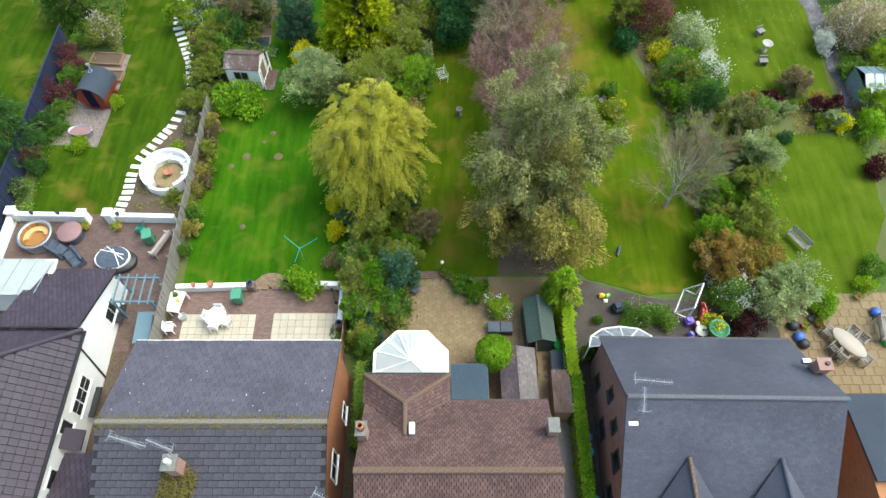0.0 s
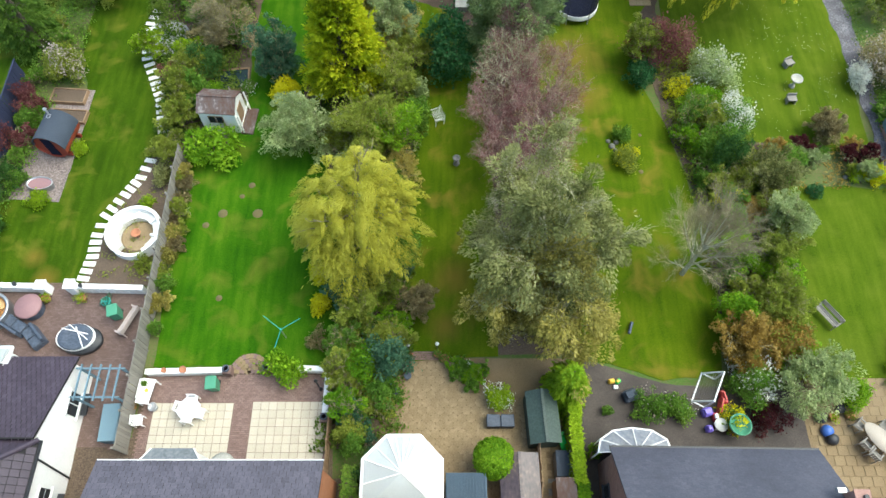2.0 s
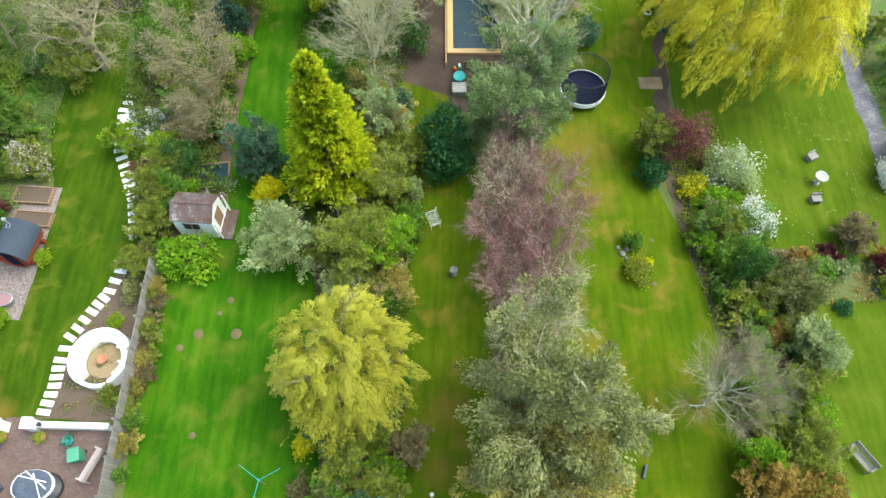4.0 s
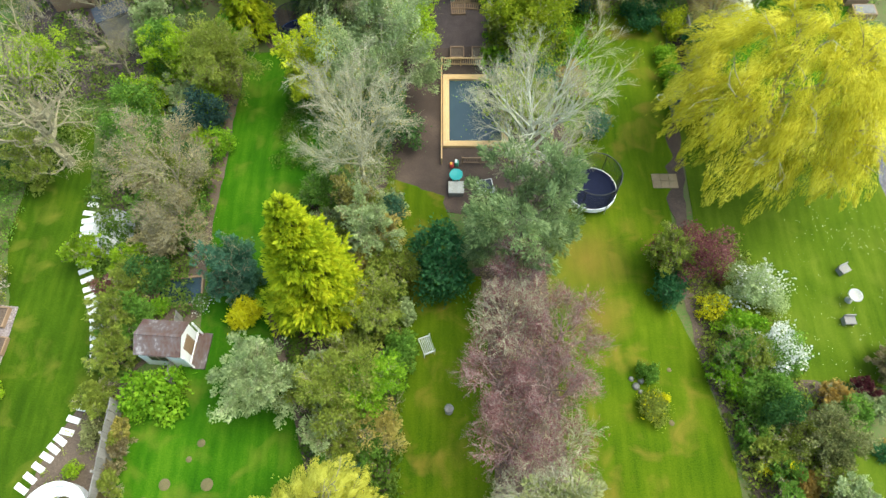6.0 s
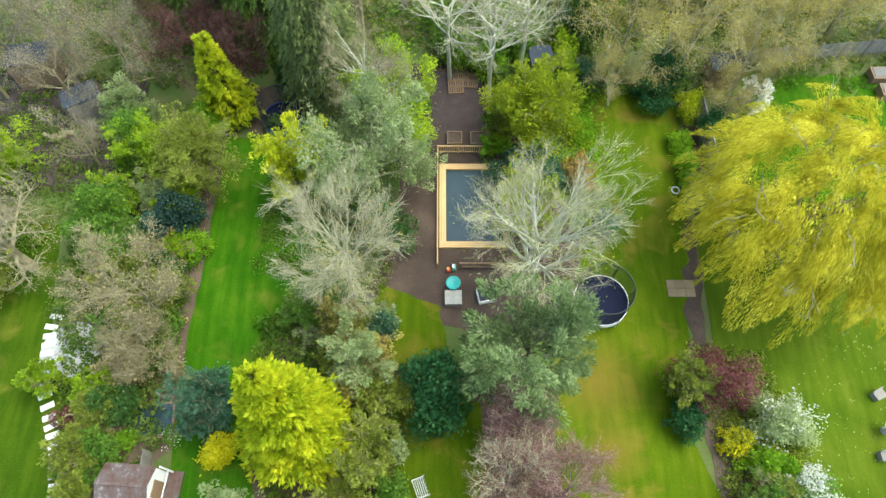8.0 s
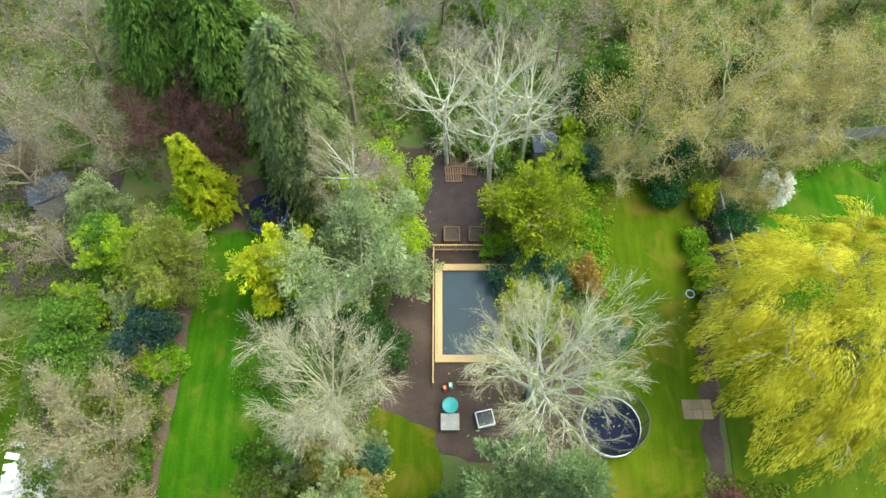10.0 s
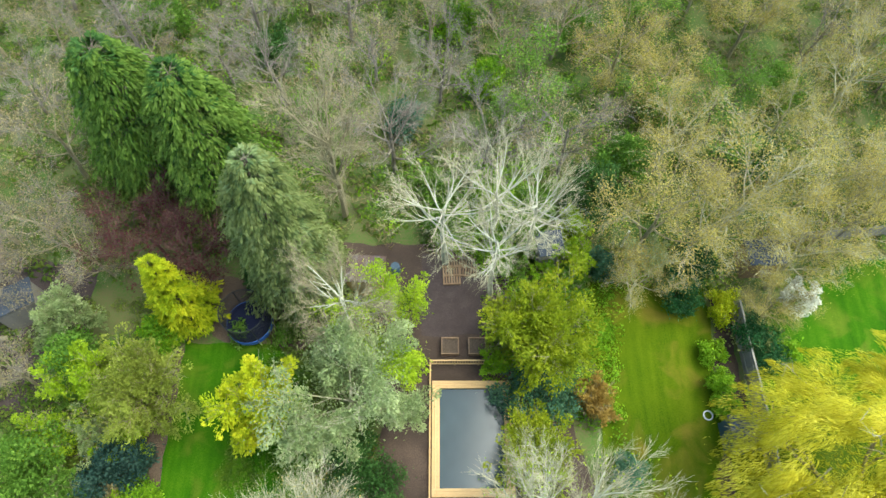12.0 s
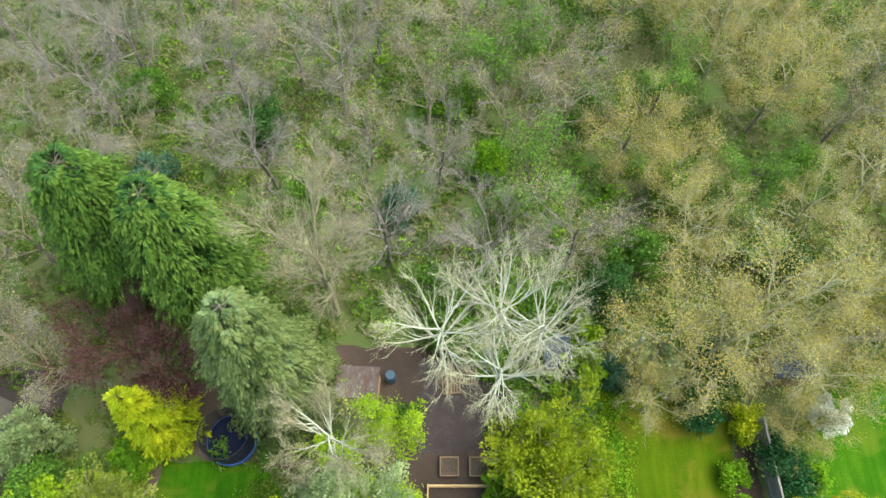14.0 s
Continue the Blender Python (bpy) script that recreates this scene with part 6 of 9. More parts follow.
shrub(21.61, 16.03, 0.89, 1.6, "hedge", "yellow-green shrub by a patio", size=0.12)
shrub(15.18, 14.77, 0.63, 1.4, "yellow", "yellow-flowered green shrub in a garden border", size=0.13, dens=0.7, spots='green', nspots=300)
shrub(16.9, 14.95, 0.72, 1.6, "darkred", "dark red Japanese maple", size=0.1)
shrub(11.17, 15.61, 0.89, 1.2, "green", "flowering bed shrub with white and red flowers", size=0.1, spots='pinkwhite', nspots=90)
shrub(12.54, 15.54, 0.76, 1.1, "green", "green flowering bed shrub", size=0.1, spots='white', nspots=60)
shrub(8.81, 15.3, 0.26, 0.7, "green", "potted green plant in a garden border", size=0.08)
shrub(7.89, 13.31, 0.31, 1.2, "hedge", "small green shrub by a brick wall", size=0.1)
shrub(26.76, 29.63, 0.68, 1.2, "yellow", "yellow-green rounded shrub in a garden border", size=0.1, spots='lime', nspots=500)
shrub(28.54, 29.31, 1.2, 1.8, "hedge", "yellow-green rounded shrub in a garden border", size=0.12)
shrub(27.83, 25.88, 0.72, 1.6, "darkred", "dark red shrub in a garden border", size=0.12)
shrub(29.91, 37.74, 2.33, 4.2, "tan", "large pale blossom tree in flower", dens=0.7, spots='pinkwhite', nspots=2500)
shrub(27.83, 37.05, 0.9, 1.8, "white", "white flowering shrub by slate chippings", size=0.11)
shrub(29.33, 34.42, 1.2, 1.5, "green", "green border shrub in a garden border")
shrub(25.53, 18.59, 0.79, 1.2, "green", "low green border shrub", size=0.11)
shrub(24.64, 17.57, 0.52, 0.9, "lime", "low yellow-green clump in a garden border", size=0.1)
shrub(17.28, 31.26, 1.36, 2.8, "green", "green border shrub in a garden border")
wisp(24.62, 33.12, 0.94, 1.4, "litter", "tan rounded shrub in a garden border")
shrub(20.18, 28.87, 0.82, 1.6, "green", "low green border shrub")
shrub(-8.85, 59.65, 1.15, 3, "dark", "dark shrub by a wood edge")
shrub(5.9, 51.9, 1.9, 2.6, "blue", "blue-green spreading juniper beside a pool", size=0.13)
wisp(5.9, 49.4, 1.75, 3.2, "goldgreen", "yellow-green loose shrub beside a pool", n=9000)
wisp(9.19, 52.02, 0.96, 1.6, "redbrown", "reddish flowering shrub in a garden border")
shrub(9.63, 55.48, 0.87, 2.2, "hedge", "bright green lawn-edge shrub", size=0.12)
wisp(8.73, 59.84, 0.91, 2.6, "lime", "yellow-green shrub at a wood edge")
shrub(10.21, 59.72, 0.85, 2.4, "blue", "grey-blue shrub at a wood edge")
wisp(12.62, 59.65, 1.04, 2.6, "greygreen", "grey-green shrub at a wood edge")
shrub(14.46, 58.19, 1.45, 2.0, "evergreen", "low glossy evergreen at a lawn end")
shrub(16.73, 57.22, 0.83, 2.2, "gold", "golden green shrub by a lawn corner", size=0.12)
shrub(18.17, 55.09, 1.49, 2.4, "evergreen", "rounded evergreen with pale leaf tips", spots='silver', nspots=600)
shrub(19.89, 54.62, 0.78, 1.6, "hedge", "green shrub in a garden border")
shrub(15.84, 54.62, 0.69, 1.6, "hedge", "bright green shrub along a fence", size=0.12)
shrub(15.86, 52.93, 0.76, 1.8, "hedge", "bright green shrub along a fence", size=0.12)
shrub(15.96, 51.74, 0.6, 1.4, "hedge", "bright green shrub along a fence", size=0.12)
wisp(20.61, 57.33, 0.79, 3, "white", "thin white blossom tree")
shrub(-2.68, 48.2, 1.67, 3.2, "dark", "dark green shrub under a tree")
shrub(10.31, 48.58, 0.85, 2.4, "blue", "blue-green shrub in a garden border", size=0.12)
shrub(15.63, 59.96, 1.47, 2.6, "evergreen", "low glossy evergreen at a lawn end")
shrub(-0.73, 57.65, 0.81, 0.8, "green", "low green plant patch", size=0.1)
shrub(-14.12, 48.6, 1.55, 3.6, "holly", "blue-black holly bush in a garden border")
shrub(-18.16, 49.03, 1.68, 4, "green", "fresh green shrub in a garden border")
wisp(-13.35, 51.76, 2.13, 5, "olive", "olive-tan tree in thin leaf")
shrub(-16.94, 53.82, 1.59, 4.5, "green", "green shrub in fresh leaf")
shrub(-13.2, 47.22, 1.02, 2, "hedge", "green lawn-edge shrub in a garden border", size=0.12)
shrub(-13.84, 41.76, 1.14, 2.4, "green", "green lawn-edge shrub in a garden border")
wisp(-13.97, 44.33, 1.11, 2.4, "olive", "olive lawn-edge shrub in a garden border")
shrub(-13.38, 55.37, 1.02, 3, "hedge", "yellow-green shrub in a garden border")
wisp(-24.44, 52.26, 1.67, 4, "lime", "yellow-green shrub in a garden border")
wisp(-23.52, 44.87, 1.28, 4, "olive", "yellow-green tree in a garden border")
wisp(-16.77, 35.47, 0.99, 2.6, "olive", "yellow-green loose shrub in a garden border")
shrub(-17.76, 37.51, 0.79, 1.8, "purple", "purplish low shrub in a garden border", size=0.1, dens=0.6)
wisp(-16.44, 37.95, 0.91, 2, "olive", "olive shrub in a garden border")
shrub(-18.2, 47.02, 1.88, 4, "green", "fresh green shrub in a garden border")
wisp(-13.5, 52.62, 1.59, 4.6, "olive", "tan-green rounded tree in a garden border")
wisp(-16.45, 52.67, 1.45, 4.4, "lime", "yellow-green shrub in a garden border")
wisp(-18.44, 56.15, 1.38, 3.5, "greygreen", "grey-green shrub in a garden border")
shrub(-14.35, 45.59, 1.22, 2.6, "dark", "dark green shrub in a garden border")
wisp(-15.71, 44.84, 1.21, 2.4, "olive", "olive shrub in a garden border")
wisp(-13.84, 46.98, 0.78, 2, "lime", "yellow-green shrub in a garden border")
wisp(-13.79, 55.3, 0.94, 1.6, "lime", "low yellow-green foliage in a garden border")
shrub(-6.98, 55.7, 0.79, 1.4, "green", "low green shrub in a garden border")
shrub(-9.54, 55.75, 0.63, 1.2, "green", "low green shrub in a garden border")

branch_tree(-14.4, 43.0, 2.7, 7.0, M_BARK_TAN, "tan twiggy tree over a lawn edge", "tan", 4500, 0.11, 0.25, 5000, twig_w=0.018, twig_l=0.5)
branch_tree(-13.7, 40.4, 1.6, 4.2, M_BARK_TAN, "tan twiggy shrub-like tree", "tan", 3000, 0.11, 0.25, 3500, twig_w=0.018, twig_l=0.45)
branch_tree(-22.4, 46.2, 3.3, 7.5, M_BARK_TAN, "gnarled bare tree with thick pale limbs", None, 0, ntwig=2600, twig_w=0.011, n1=8, kids=(6, 4, 3), twig_mat=M_BARK_TAN, trunk_r=0.34, wig=0.34, fork=0.25, up=0.3, open_=(0.6, 1.2))
branch_tree(-24.6, 49.6, 3.0, 8.0, M_BARK_TAN, "gnarled bare tree with mossy limbs", "lime", 2500, 0.12, 0.3, 1800, twig_w=0.011, twig_mat=M_BARK_TAN, n1=8, trunk_r=0.3, wig=0.3, open_=(0.6, 1.2))
for i, (x, y, R, H) in enumerate(((-14.6, 60.6, 2.8, 5.8), (-12.0, 59.4, 2.4, 5.2))):
    branch_tree(x, y, R, H, M_BARK_RED, "dark red-brown twiggy tree", "darkred", 2500, 0.12, 0.25, 4000, twig_w=0.018, twig_l=0.6, twig_mat=M_BARK_RED, group="red-brown twiggy trees")


def plant_border(poly, n, leaves, r0, r1, label, seed):
    """Loose shrubs that close up a border, each a plant of its own."""
    rng = random.Random(seed)
    xs, ys = [q[0] for q in poly], [q[1] for q in poly]
    done = []
    for _ in range(n * 30):
        if len(done) >= n:
            break
        x, y = rng.uniform(min(xs), max(xs)), rng.uniform(min(ys), max(ys))
        if not inside([x], [y], poly)[0] or any((x - a) ** 2 + (y - b) ** 2 < (r0 * 1.5) ** 2 for a, b in done):
            continue
        done.append((x, y))
        r = rng.uniform(r0, r1)
        wisp(x, y, r, r * rng.uniform(1.5, 2.3), rng.choice(leaves), label, 5200, rng.uniform(0.1, 0.16), group=label)


plant_border([(-4.9, 13.6), (-2.3, 14.5), (-2.0, 24), (-2.2, 30), (-5.4, 29), (-4.9, 20)], 20, ["hedge", "green", "olive", "green", "blue"], 0.6, 1.1, "loose green shrub filling a border", 1)
plant_border([(-8.4, 29.5), (-2.0, 29.5), (-2.0, 43), (-7.5, 43.5)], 18, ["olive", "greygreen", "ochre", "green", "olive"], 0.8, 1.35, "feathery olive shrub among border trees", 2)
plant_border([(15.6, 17.6), (19.6, 17.4), (20.2, 25), (20.0, 29), (17.4, 33.5), (16.0, 36), (15.2, 34), (16.6, 27)], 24, ["olive", "redbrown", "hedge", "brownolive", "green", "olive"], 0.6, 1.1, "mixed olive and bronze border shrub", 3)
plant_border([(-16.4, 34.2), (-15.8, 34), (-15.7, 39), (-13.8, 39.8), (-13.8, 46), (-14.4, 54), (-18.4, 52), (-17.0, 44), (-16.6, 38)], 19, ["olive", "green", "greygreen", "tan", "lime"], 0.8, 1.4, "loose shrub in an overgrown border", 4)
plant_border([(-26.9, 23), (-26.2, 23), (-25.6, 30), (-25.2, 37), (-24.6, 46), (-26.8, 46)], 11, ["green", "dark", "olive", "purple"], 0.45, 0.8, "shrub along a navy fence", 5)
plant_border([(20.6, 29.2), (27.4, 29.4), (27.2, 31.6), (20.4, 32.2)], 13, ["redbrown", "olive", "green", "darkred", "greygreen"], 0.35, 0.7, "small plant in a mixed bed", 6)
plant_border([(29.2, 18), (33, 18), (33, 50), (29.8, 50), (29.0, 32)], 16, ["green", "hedge", "olive", "lime"], 0.7, 1.3, "shrub beside slate chippings", 7)
plant_border([(0.3, 17.5), (1.8, 16.4), (2.4, 16.8), (2.5, 17.6), (0.7, 18.3)], 7, ["green", "hedge", "blue"], 0.28, 0.42, "small flowering plant along a patio edge", 10)
plant_border([(-15.9, 19), (-15.2, 19), (-15.1, 30.5), (-15.8, 30.5)], 9, ["brownolive", "litter", "olive"], 0.35, 0.6, "twiggy plant against a weathered fence", 8)
plant_border([(4.0, 53.5), (10.2, 50.5), (10.4, 58.6), (4.4, 60)], 9, ["hedge", "green", "redbrown", "olive"], 0.5, 0.9, "loose green shrub at a lawn end", 9)

# woodland beyond the gardens: a few kinds of tree, repeated with other turns and sizes
kinds = [
    branch_tree(12.5, 60.5, 3.2, 9.0, M_BARK_TAN, "ochre-leaved woodland tree in thin spring leaf", "ochre", 9000, 0.1, 0.3, 2600, twig_w=0.011, twig_l=0.5, kids=(5, 4, 2), group="woodland trees"),
    branch_tree(17.5, 62.0, 3.4, 9.5, M_BARK_PALE, "ochre-leaved woodland tree with pale limbs", "ochre", 8000, 0.1, 0.32, 2800, twig_w=0.011, twig_l=0.5, kids=(5, 4, 2), group="woodland trees"),
    branch_tree(-1.5, 66.5, 2.8, 9.0, M_BARK_GREY, "bare grey woodland tree with fine twigs", None, 0, ntwig=4200, twig_w=0.011, kids=(6, 4, 2), n1=10, group="woodland trees"),
    branch_tree(8.5, 66.0, 2.8, 8.5, M_BARK_GREY, "tan budding woodland tree", "tan", 2600, 0.1, 0.3, 3200, twig_w=0.011, kids=(5, 4, 2), group="woodland trees"),
    branch_tree(-20.5, 66.0, 3.0, 8.5, M_BARK_TAN, "tan-brown woodland tree in bud", "tan", 3000, 0.1, 0.3, 3200, twig_w=0.012, kids=(5, 4, 2), twig_mat=M_BARK_GREY, group="woodland trees"),
    branch_tree(6.5, 69.5, 2.4, 7.0, M_BARK, "ivy-green woodland tree in leaf", "green", 4500, 0.16, 0.25, 800, kids=(5, 3, 2), group="woodland trees"),
]
gw = np.random.default_rng(5)
spots = {0: [], 1: [], 2: [], 3: [], 4: [], 5: []}
taken = [(2.9, 59.6, 3.0), (-13.2, 65.0, 3.2), (-10.0, 63.6, 3.2), (-7.0, 59.3, 2.5), (-4.4, 63.2, 2.0), (12.5, 60.5, 2), (17.5, 62, 2), (-1.5, 66.5, 2), (8.5, 66, 2), (-20.5, 66, 2), (6.5, 69.5, 2)]
for i in range(760):
    x, y = gw.uniform(-36, 38), gw.uniform(59.5, 88)
    if x > 10 and y < 59.5 + (x > 20) * 2.5 or -20 < x < 9 and y < 63.5 or x < -17 and y < 57:
        continue
    if any((x - a) ** 2 + (y - b) ** 2 < (r + (2.35 if x < 9 else 1.95)) ** 2 for a, b, r in taken):
        continue
    taken.append((x, y, 1.25))
    if x > 9:
        k = gw.choice([0, 0, 1, 1, 3, 5])
    elif x < -8:
        k = gw.choice([2, 3, 4, 4, 2, 2])
    else:
        k = gw.choice([4, 3, 4, 2, 5, 2])
    s = gw.uniform(0.65, 1.05)
    copy_thing(kinds[k], pose(x, y, 0, gw.uniform(-4, 4), gw.uniform(-4, 4), gw.uniform(0, 360)) @ Matrix.Diagonal((s, s, s * gw.uniform(0.8, 1.05), 1)))
for x, y, s in ((11.8, 57.9, 0.55), (19.8, 58.6, 0.75), (22.5, 60.8, 0.8), (15.2, 60.6, 0.8), (18.6, 56.6, 0.5), (25.0, 62.0, 0.9)):
    copy_thing(kinds[int(x) % 2], pose(x, y, 0, 0, 0, 40 * x) @ Matrix.Scale(s, 4))
for x, y, s in ((-22.5, 57.5, 0.8), (-25.0, 53.5, 0.9), (-20.0, 53.0, 0.6), (-27.5, 58.5, 1.0), (-23.5, 61.5, 0.9), (-29, 48, 0.9), (-17.4, 59.4, 0.7), (-19.6, 60.5, 0.8)):
    copy_thing(kinds[4], pose(x, y, 0, 0, 0, 50 * x) @ Matrix.Scale(s, 4))

for x, y, R, H, k in ((10.5, 63.5, 1.8, 4.5, "dark"), (12.2, 66.2, 1.6, 4.0, "green"), (-19.0, 69.5, 1.8, 4.0, "holly"), (-15.8, 71.5, 1.5, 3.5, "blue"), (0.8, 64.5, 1.4, 2.6, "green"), (5.0, 63.8, 1.5, 2.8, "hedge"), (-1.0, 69.8, 1.4, 2.8, "blue"), (4.2, 72.5, 1.6, 3.0, "hedge"), (-6.8, 70.0, 1.5, 3.0, "green"), (15.0, 70.5, 1.6, 3.2, "green"), (20.5, 66.5, 1.6, 3.2, "dark"), (9.0, 62.0, 1.2, 2.4, "lime"), (22.5, 72.0, 1.8, 3.4, "green"), (-9.5, 75.5, 1.6, 3.0, "dark"), (2.0, 78.0, 1.6, 3.0, "hedge"), (11.0, 77.0, 1.6, 3.2, "green"), (-17.5, 78.0, 1.8, 3.4, "green")):
    shrub(x, y, R, H, k, "ivy-clad evergreen bush among bare woodland trees", 0.17, group="woodland bushes", dens=0.8)

scatter("undergrowth", [(-45, 58), (-20, 58), (-16, 60), (-4, 61.5), (5, 61), (9, 59), (20, 58.5), (45, 61), (46, 97), (-46, 97)], 6, 0.7, "wild", "tangled woodland undergrowth of brambles and ivy", 0.3, 0.6)
scatter("undergrowth", [(-45, 60), (-4, 62), (9, 60), (45, 62), (46, 97), (-46, 97)], 7, 0.9, "litter", "dry stems and bracken on a woodland floor", 0.4, 0.6, aspect=0.1)
scatter("undergrowth", [(-20, 61.5), (-4, 62.5), (9, 61), (14, 64), (14, 95), (-20, 95)], 4, 0.7, "hedge", "bright green patches of brambles and grass", 0.22, 0.5, seedy=0.12)
scatter("undergrowth", [(-34, 44), (-25, 44), (-21, 50), (-15, 44), (-14.4, 58), (-34, 58)], 26, 0.6, "wild", "weedy undergrowth at a garden end", 0.17, 0.4)
scatter("border_plants", [(-6.2, 13.5), (-1.8, 14), (-1.5, 30), (-1.2, 38), (-2.5, 44), (-9, 43), (-8.6, 37), (-6, 28), (-5.7, 20)], 46, 1.0, "wild", "mixed low border planting", 0.19, 0.4, "border plants")
scatter("border_plants", [(2.9, 18.6), (7.0, 18.6), (7.4, 30), (7.0, 40), (2.8, 39)], 26, 0.5, "litter", "dry stems and ground cover under trees", 0.16, 0.35, "border plants", aspect=0.25)
scatter("border_plants", [(15.8, 17.6), (20, 17), (20.4, 25), (20.6, 29), (20, 33), (18, 41), (14.4, 41.5), (14.8, 34), (16, 27)], 40, 0.7, "olive", "mixed low olive green border planting", 0.18, 0.4, "border plants")
scatter("border_plants", [(20.6, 28.6), (27.5, 29.5), (27.2, 31.8), (20.4, 32.5)], 16, 0.5, "redbrown", "sparse red-brown plants in a bed", 0.13, 0.3, "border plants", seedy=0.05)
scatter("border_plants", [(-19.8, 22.9), (-16.3, 22.6), (-15.9, 33), (-17.6, 31.5), (-19.3, 28.4)], 14, 0.35, "olive", "low plants in a garden bed", 0.11, 0.25, "border plants", seedy=0.05)
scatter("border_plants", [(-18.0, 33), (-16.0, 32.5), (-13.4, 36), (-13.2, 46), (-14.2, 55), (-20.5, 52), (-20.6, 44), (-18.4, 38)], 40, 0.9, "wild", "overgrown border of mixed shrubs", 0.19, 0.35, "border plants")
scatter("border_plants", [(-27.0, 22), (-26.2, 22), (-25.6, 30), (-25.0, 37), (-24.4, 46), (-27.4, 46)], 34, 0.8, "green", "green planting along a navy fence", 0.13, 0.35, "border plants")
scatter("border_plants", [(-9.8, 46), (-2, 43.5), (-1.8, 56), (-9, 56.5)], 34, 0.6, "wild", "ground cover under trees", 0.14, 0.35, "border plants")
scatter("border_plants", [(3.5, 53), (10.5, 50), (11.4, 58.6), (17.5, 59), (17, 61), (4, 60.5)], 26, 0.7, "hedge", "green plants at a lawn end", 0.14, 0.35, "border plants")
scatter("border_plants", [(27.2, 28.8), (29.5, 18), (33, 18), (33, 50), (29.3, 50), (28.5, 32)], 18, 0.8, "wild", "mixed planting beside slate chippings", 0.14, 0.35, "border plants")


# ---- walls, fences and paving ----
def fence(x0, y0, x1, y1, h, mat, label, n=None, lean=0.0, cap=False):
    """Fence panels in a row; each panel has a post, boards and rails."""
    L = math.hypot(x1 - x0, y1 - y0)
    n = n or max(1, round(L / 1.8))
    rz = math.degrees(math.atan2(y1 - y0, x1 - x0))
    w = L / n
    bd = boxb(0, -0.012, 0.05, 0.145, 0.012, h)
    board = bpy.data.meshes.new("board")
    bd.to_mesh(board)
    bd.free()
    board.materials.append(mat)
    g = gen()
    for i in range(n):
        f = thing("fence_panel", x0 + (x1 - x0) * i / n, y0 + (y1 - y0) * i / n, g.uniform(-0.04, 0.04), rz + g.uniform(-0.8, 0.8), label, "fence", label)
        part("post", boxb(-0.05, -0.05, 0, 0.05, 0.05, h + 0.08), mat, f)
        part("rail", boxb(0.05, 0.014, h * 0.3, w - 0.05, 0.054, h * 0.3 + 0.07), mat, f)
        part("rail", boxb(0.05, 0.014, h * 0.82, w - 0.05, 0.054, h * 0.82 + 0.07), mat, f)
        k = int((w - 0.1) / 0.15)
        for j in range(k):
            b = part("board", board, None, f)
            b.matrix_basis = pose(0.05 + j * (w - 0.1) / k, 0, g.uniform(-0.02, 0.02), lean + g.uniform(-1, 1), 0, 0)
        if cap:
            part("capping", boxb(0, -0.05, h, w, 0.05, h + 0.04), mat, f)


fence(-15.75, 13.2, -15.9, 31.2, 1.75, M_WOOD_GREY, "weathered grey timber fence panel, slightly leaning", lean=3)
fence(-27.0, 19.5, -27.4, 37.5, 2.0, M_NAVY, "navy painted timber fence panel", cap=True)
fence(17.7, 47.5, 17.45, 57.3, 1.5, M_WOOD_GREY, "grey timber fence panel beside a lawn", cap=True)
fence(19.4, 61.2, 31.5, 62.4, 1.4, M_WOOD_GREY, "grey-green timber fence panel at a lawn end")
fence(-5.5, 11.9, -5.5, 17.2, 1.3, M_WOOD_BRN, "dark timber fence panel beside a hedge")
fence(4.95, 9.6, 5.0, 13.8, 1.6, M_WOOD_BRN, "dark timber fence panel in a side passage")
fence(-13.4, 32.2, -13.6, 36.0, 1.2, M_WOOD_GREY, "old timber fence panel behind a summerhouse")


def white_wall(x0, y0, x1, y1, h, n, label):
    """A low white garden wall with a coping and pierced blocks."""
    L = math.hypot(x1 - x0, y1 - y0)
    w = thing("garden_wall", x0, y0, 0, math.degrees(math.atan2(y1 - y0, x1 - x0)), label, "wall")
    part("body", boxb(0, -0.11, 0, L, 0.11, h - 0.06), M_WHITE, w)
    part("coping", boxb(-0.02, -0.15, h - 0.06, L + 0.02, 0.15, h, bevel=0.015), M_WHITE, w)
    for i in range(n):
        part("block", boxb((i + 0.12) * L / n, -0.135, 0.12, (i + 0.88) * L / n, -0.1, h - 0.16), M_WHITE, w)
    return w


def pier(x, y, h, s=0.24):
    p = thing("wall_pier", x, y, 0, 0, "white painted square wall pier with a flat cap", "pier", "white wall piers")
    part("shaft", boxb(-s, -s, 0, s, s, h), M_WHITE, p)
    part("cap", boxb(-s - 0.06, -s - 0.06, h, s + 0.06, s + 0.06, h + 0.1, bevel=0.03), M_WHITE, p)


white_wall(-26.6, 22.25, -22.3, 22.15, 0.75, 10, "low white rendered wall between paving and lawn")
white_wall(-20.3, 22.15, -16.5, 22.05, 0.75, 9, "low white rendered wall beside a planted bed")
white_wall(-26.6, 22.0, -26.6, 18.4, 0.7, 8, "low white rendered side wall")
for a, b in ((-26.5, 22.3), (-22.1, 22.1), (-20.5, 22.15)):
    pier(a, b, 0.95)
white_wall(-15.45, 17.3, -11.3, 17.4, 0.6, 12, "low white block wall along a terrace")
white_wall(-7.4, 17.5, -5.95, 17.45, 0.6, 4, "low white block wall beside a laurel")
white_wall(-5.8, 17.3, -5.8, 15.0, 0.6, 6, "low white side wall of a terrace")
white_wall(-15.5, 16.9, -15.55, 15.9, 0.6, 3, "short white wall end by a potting table")
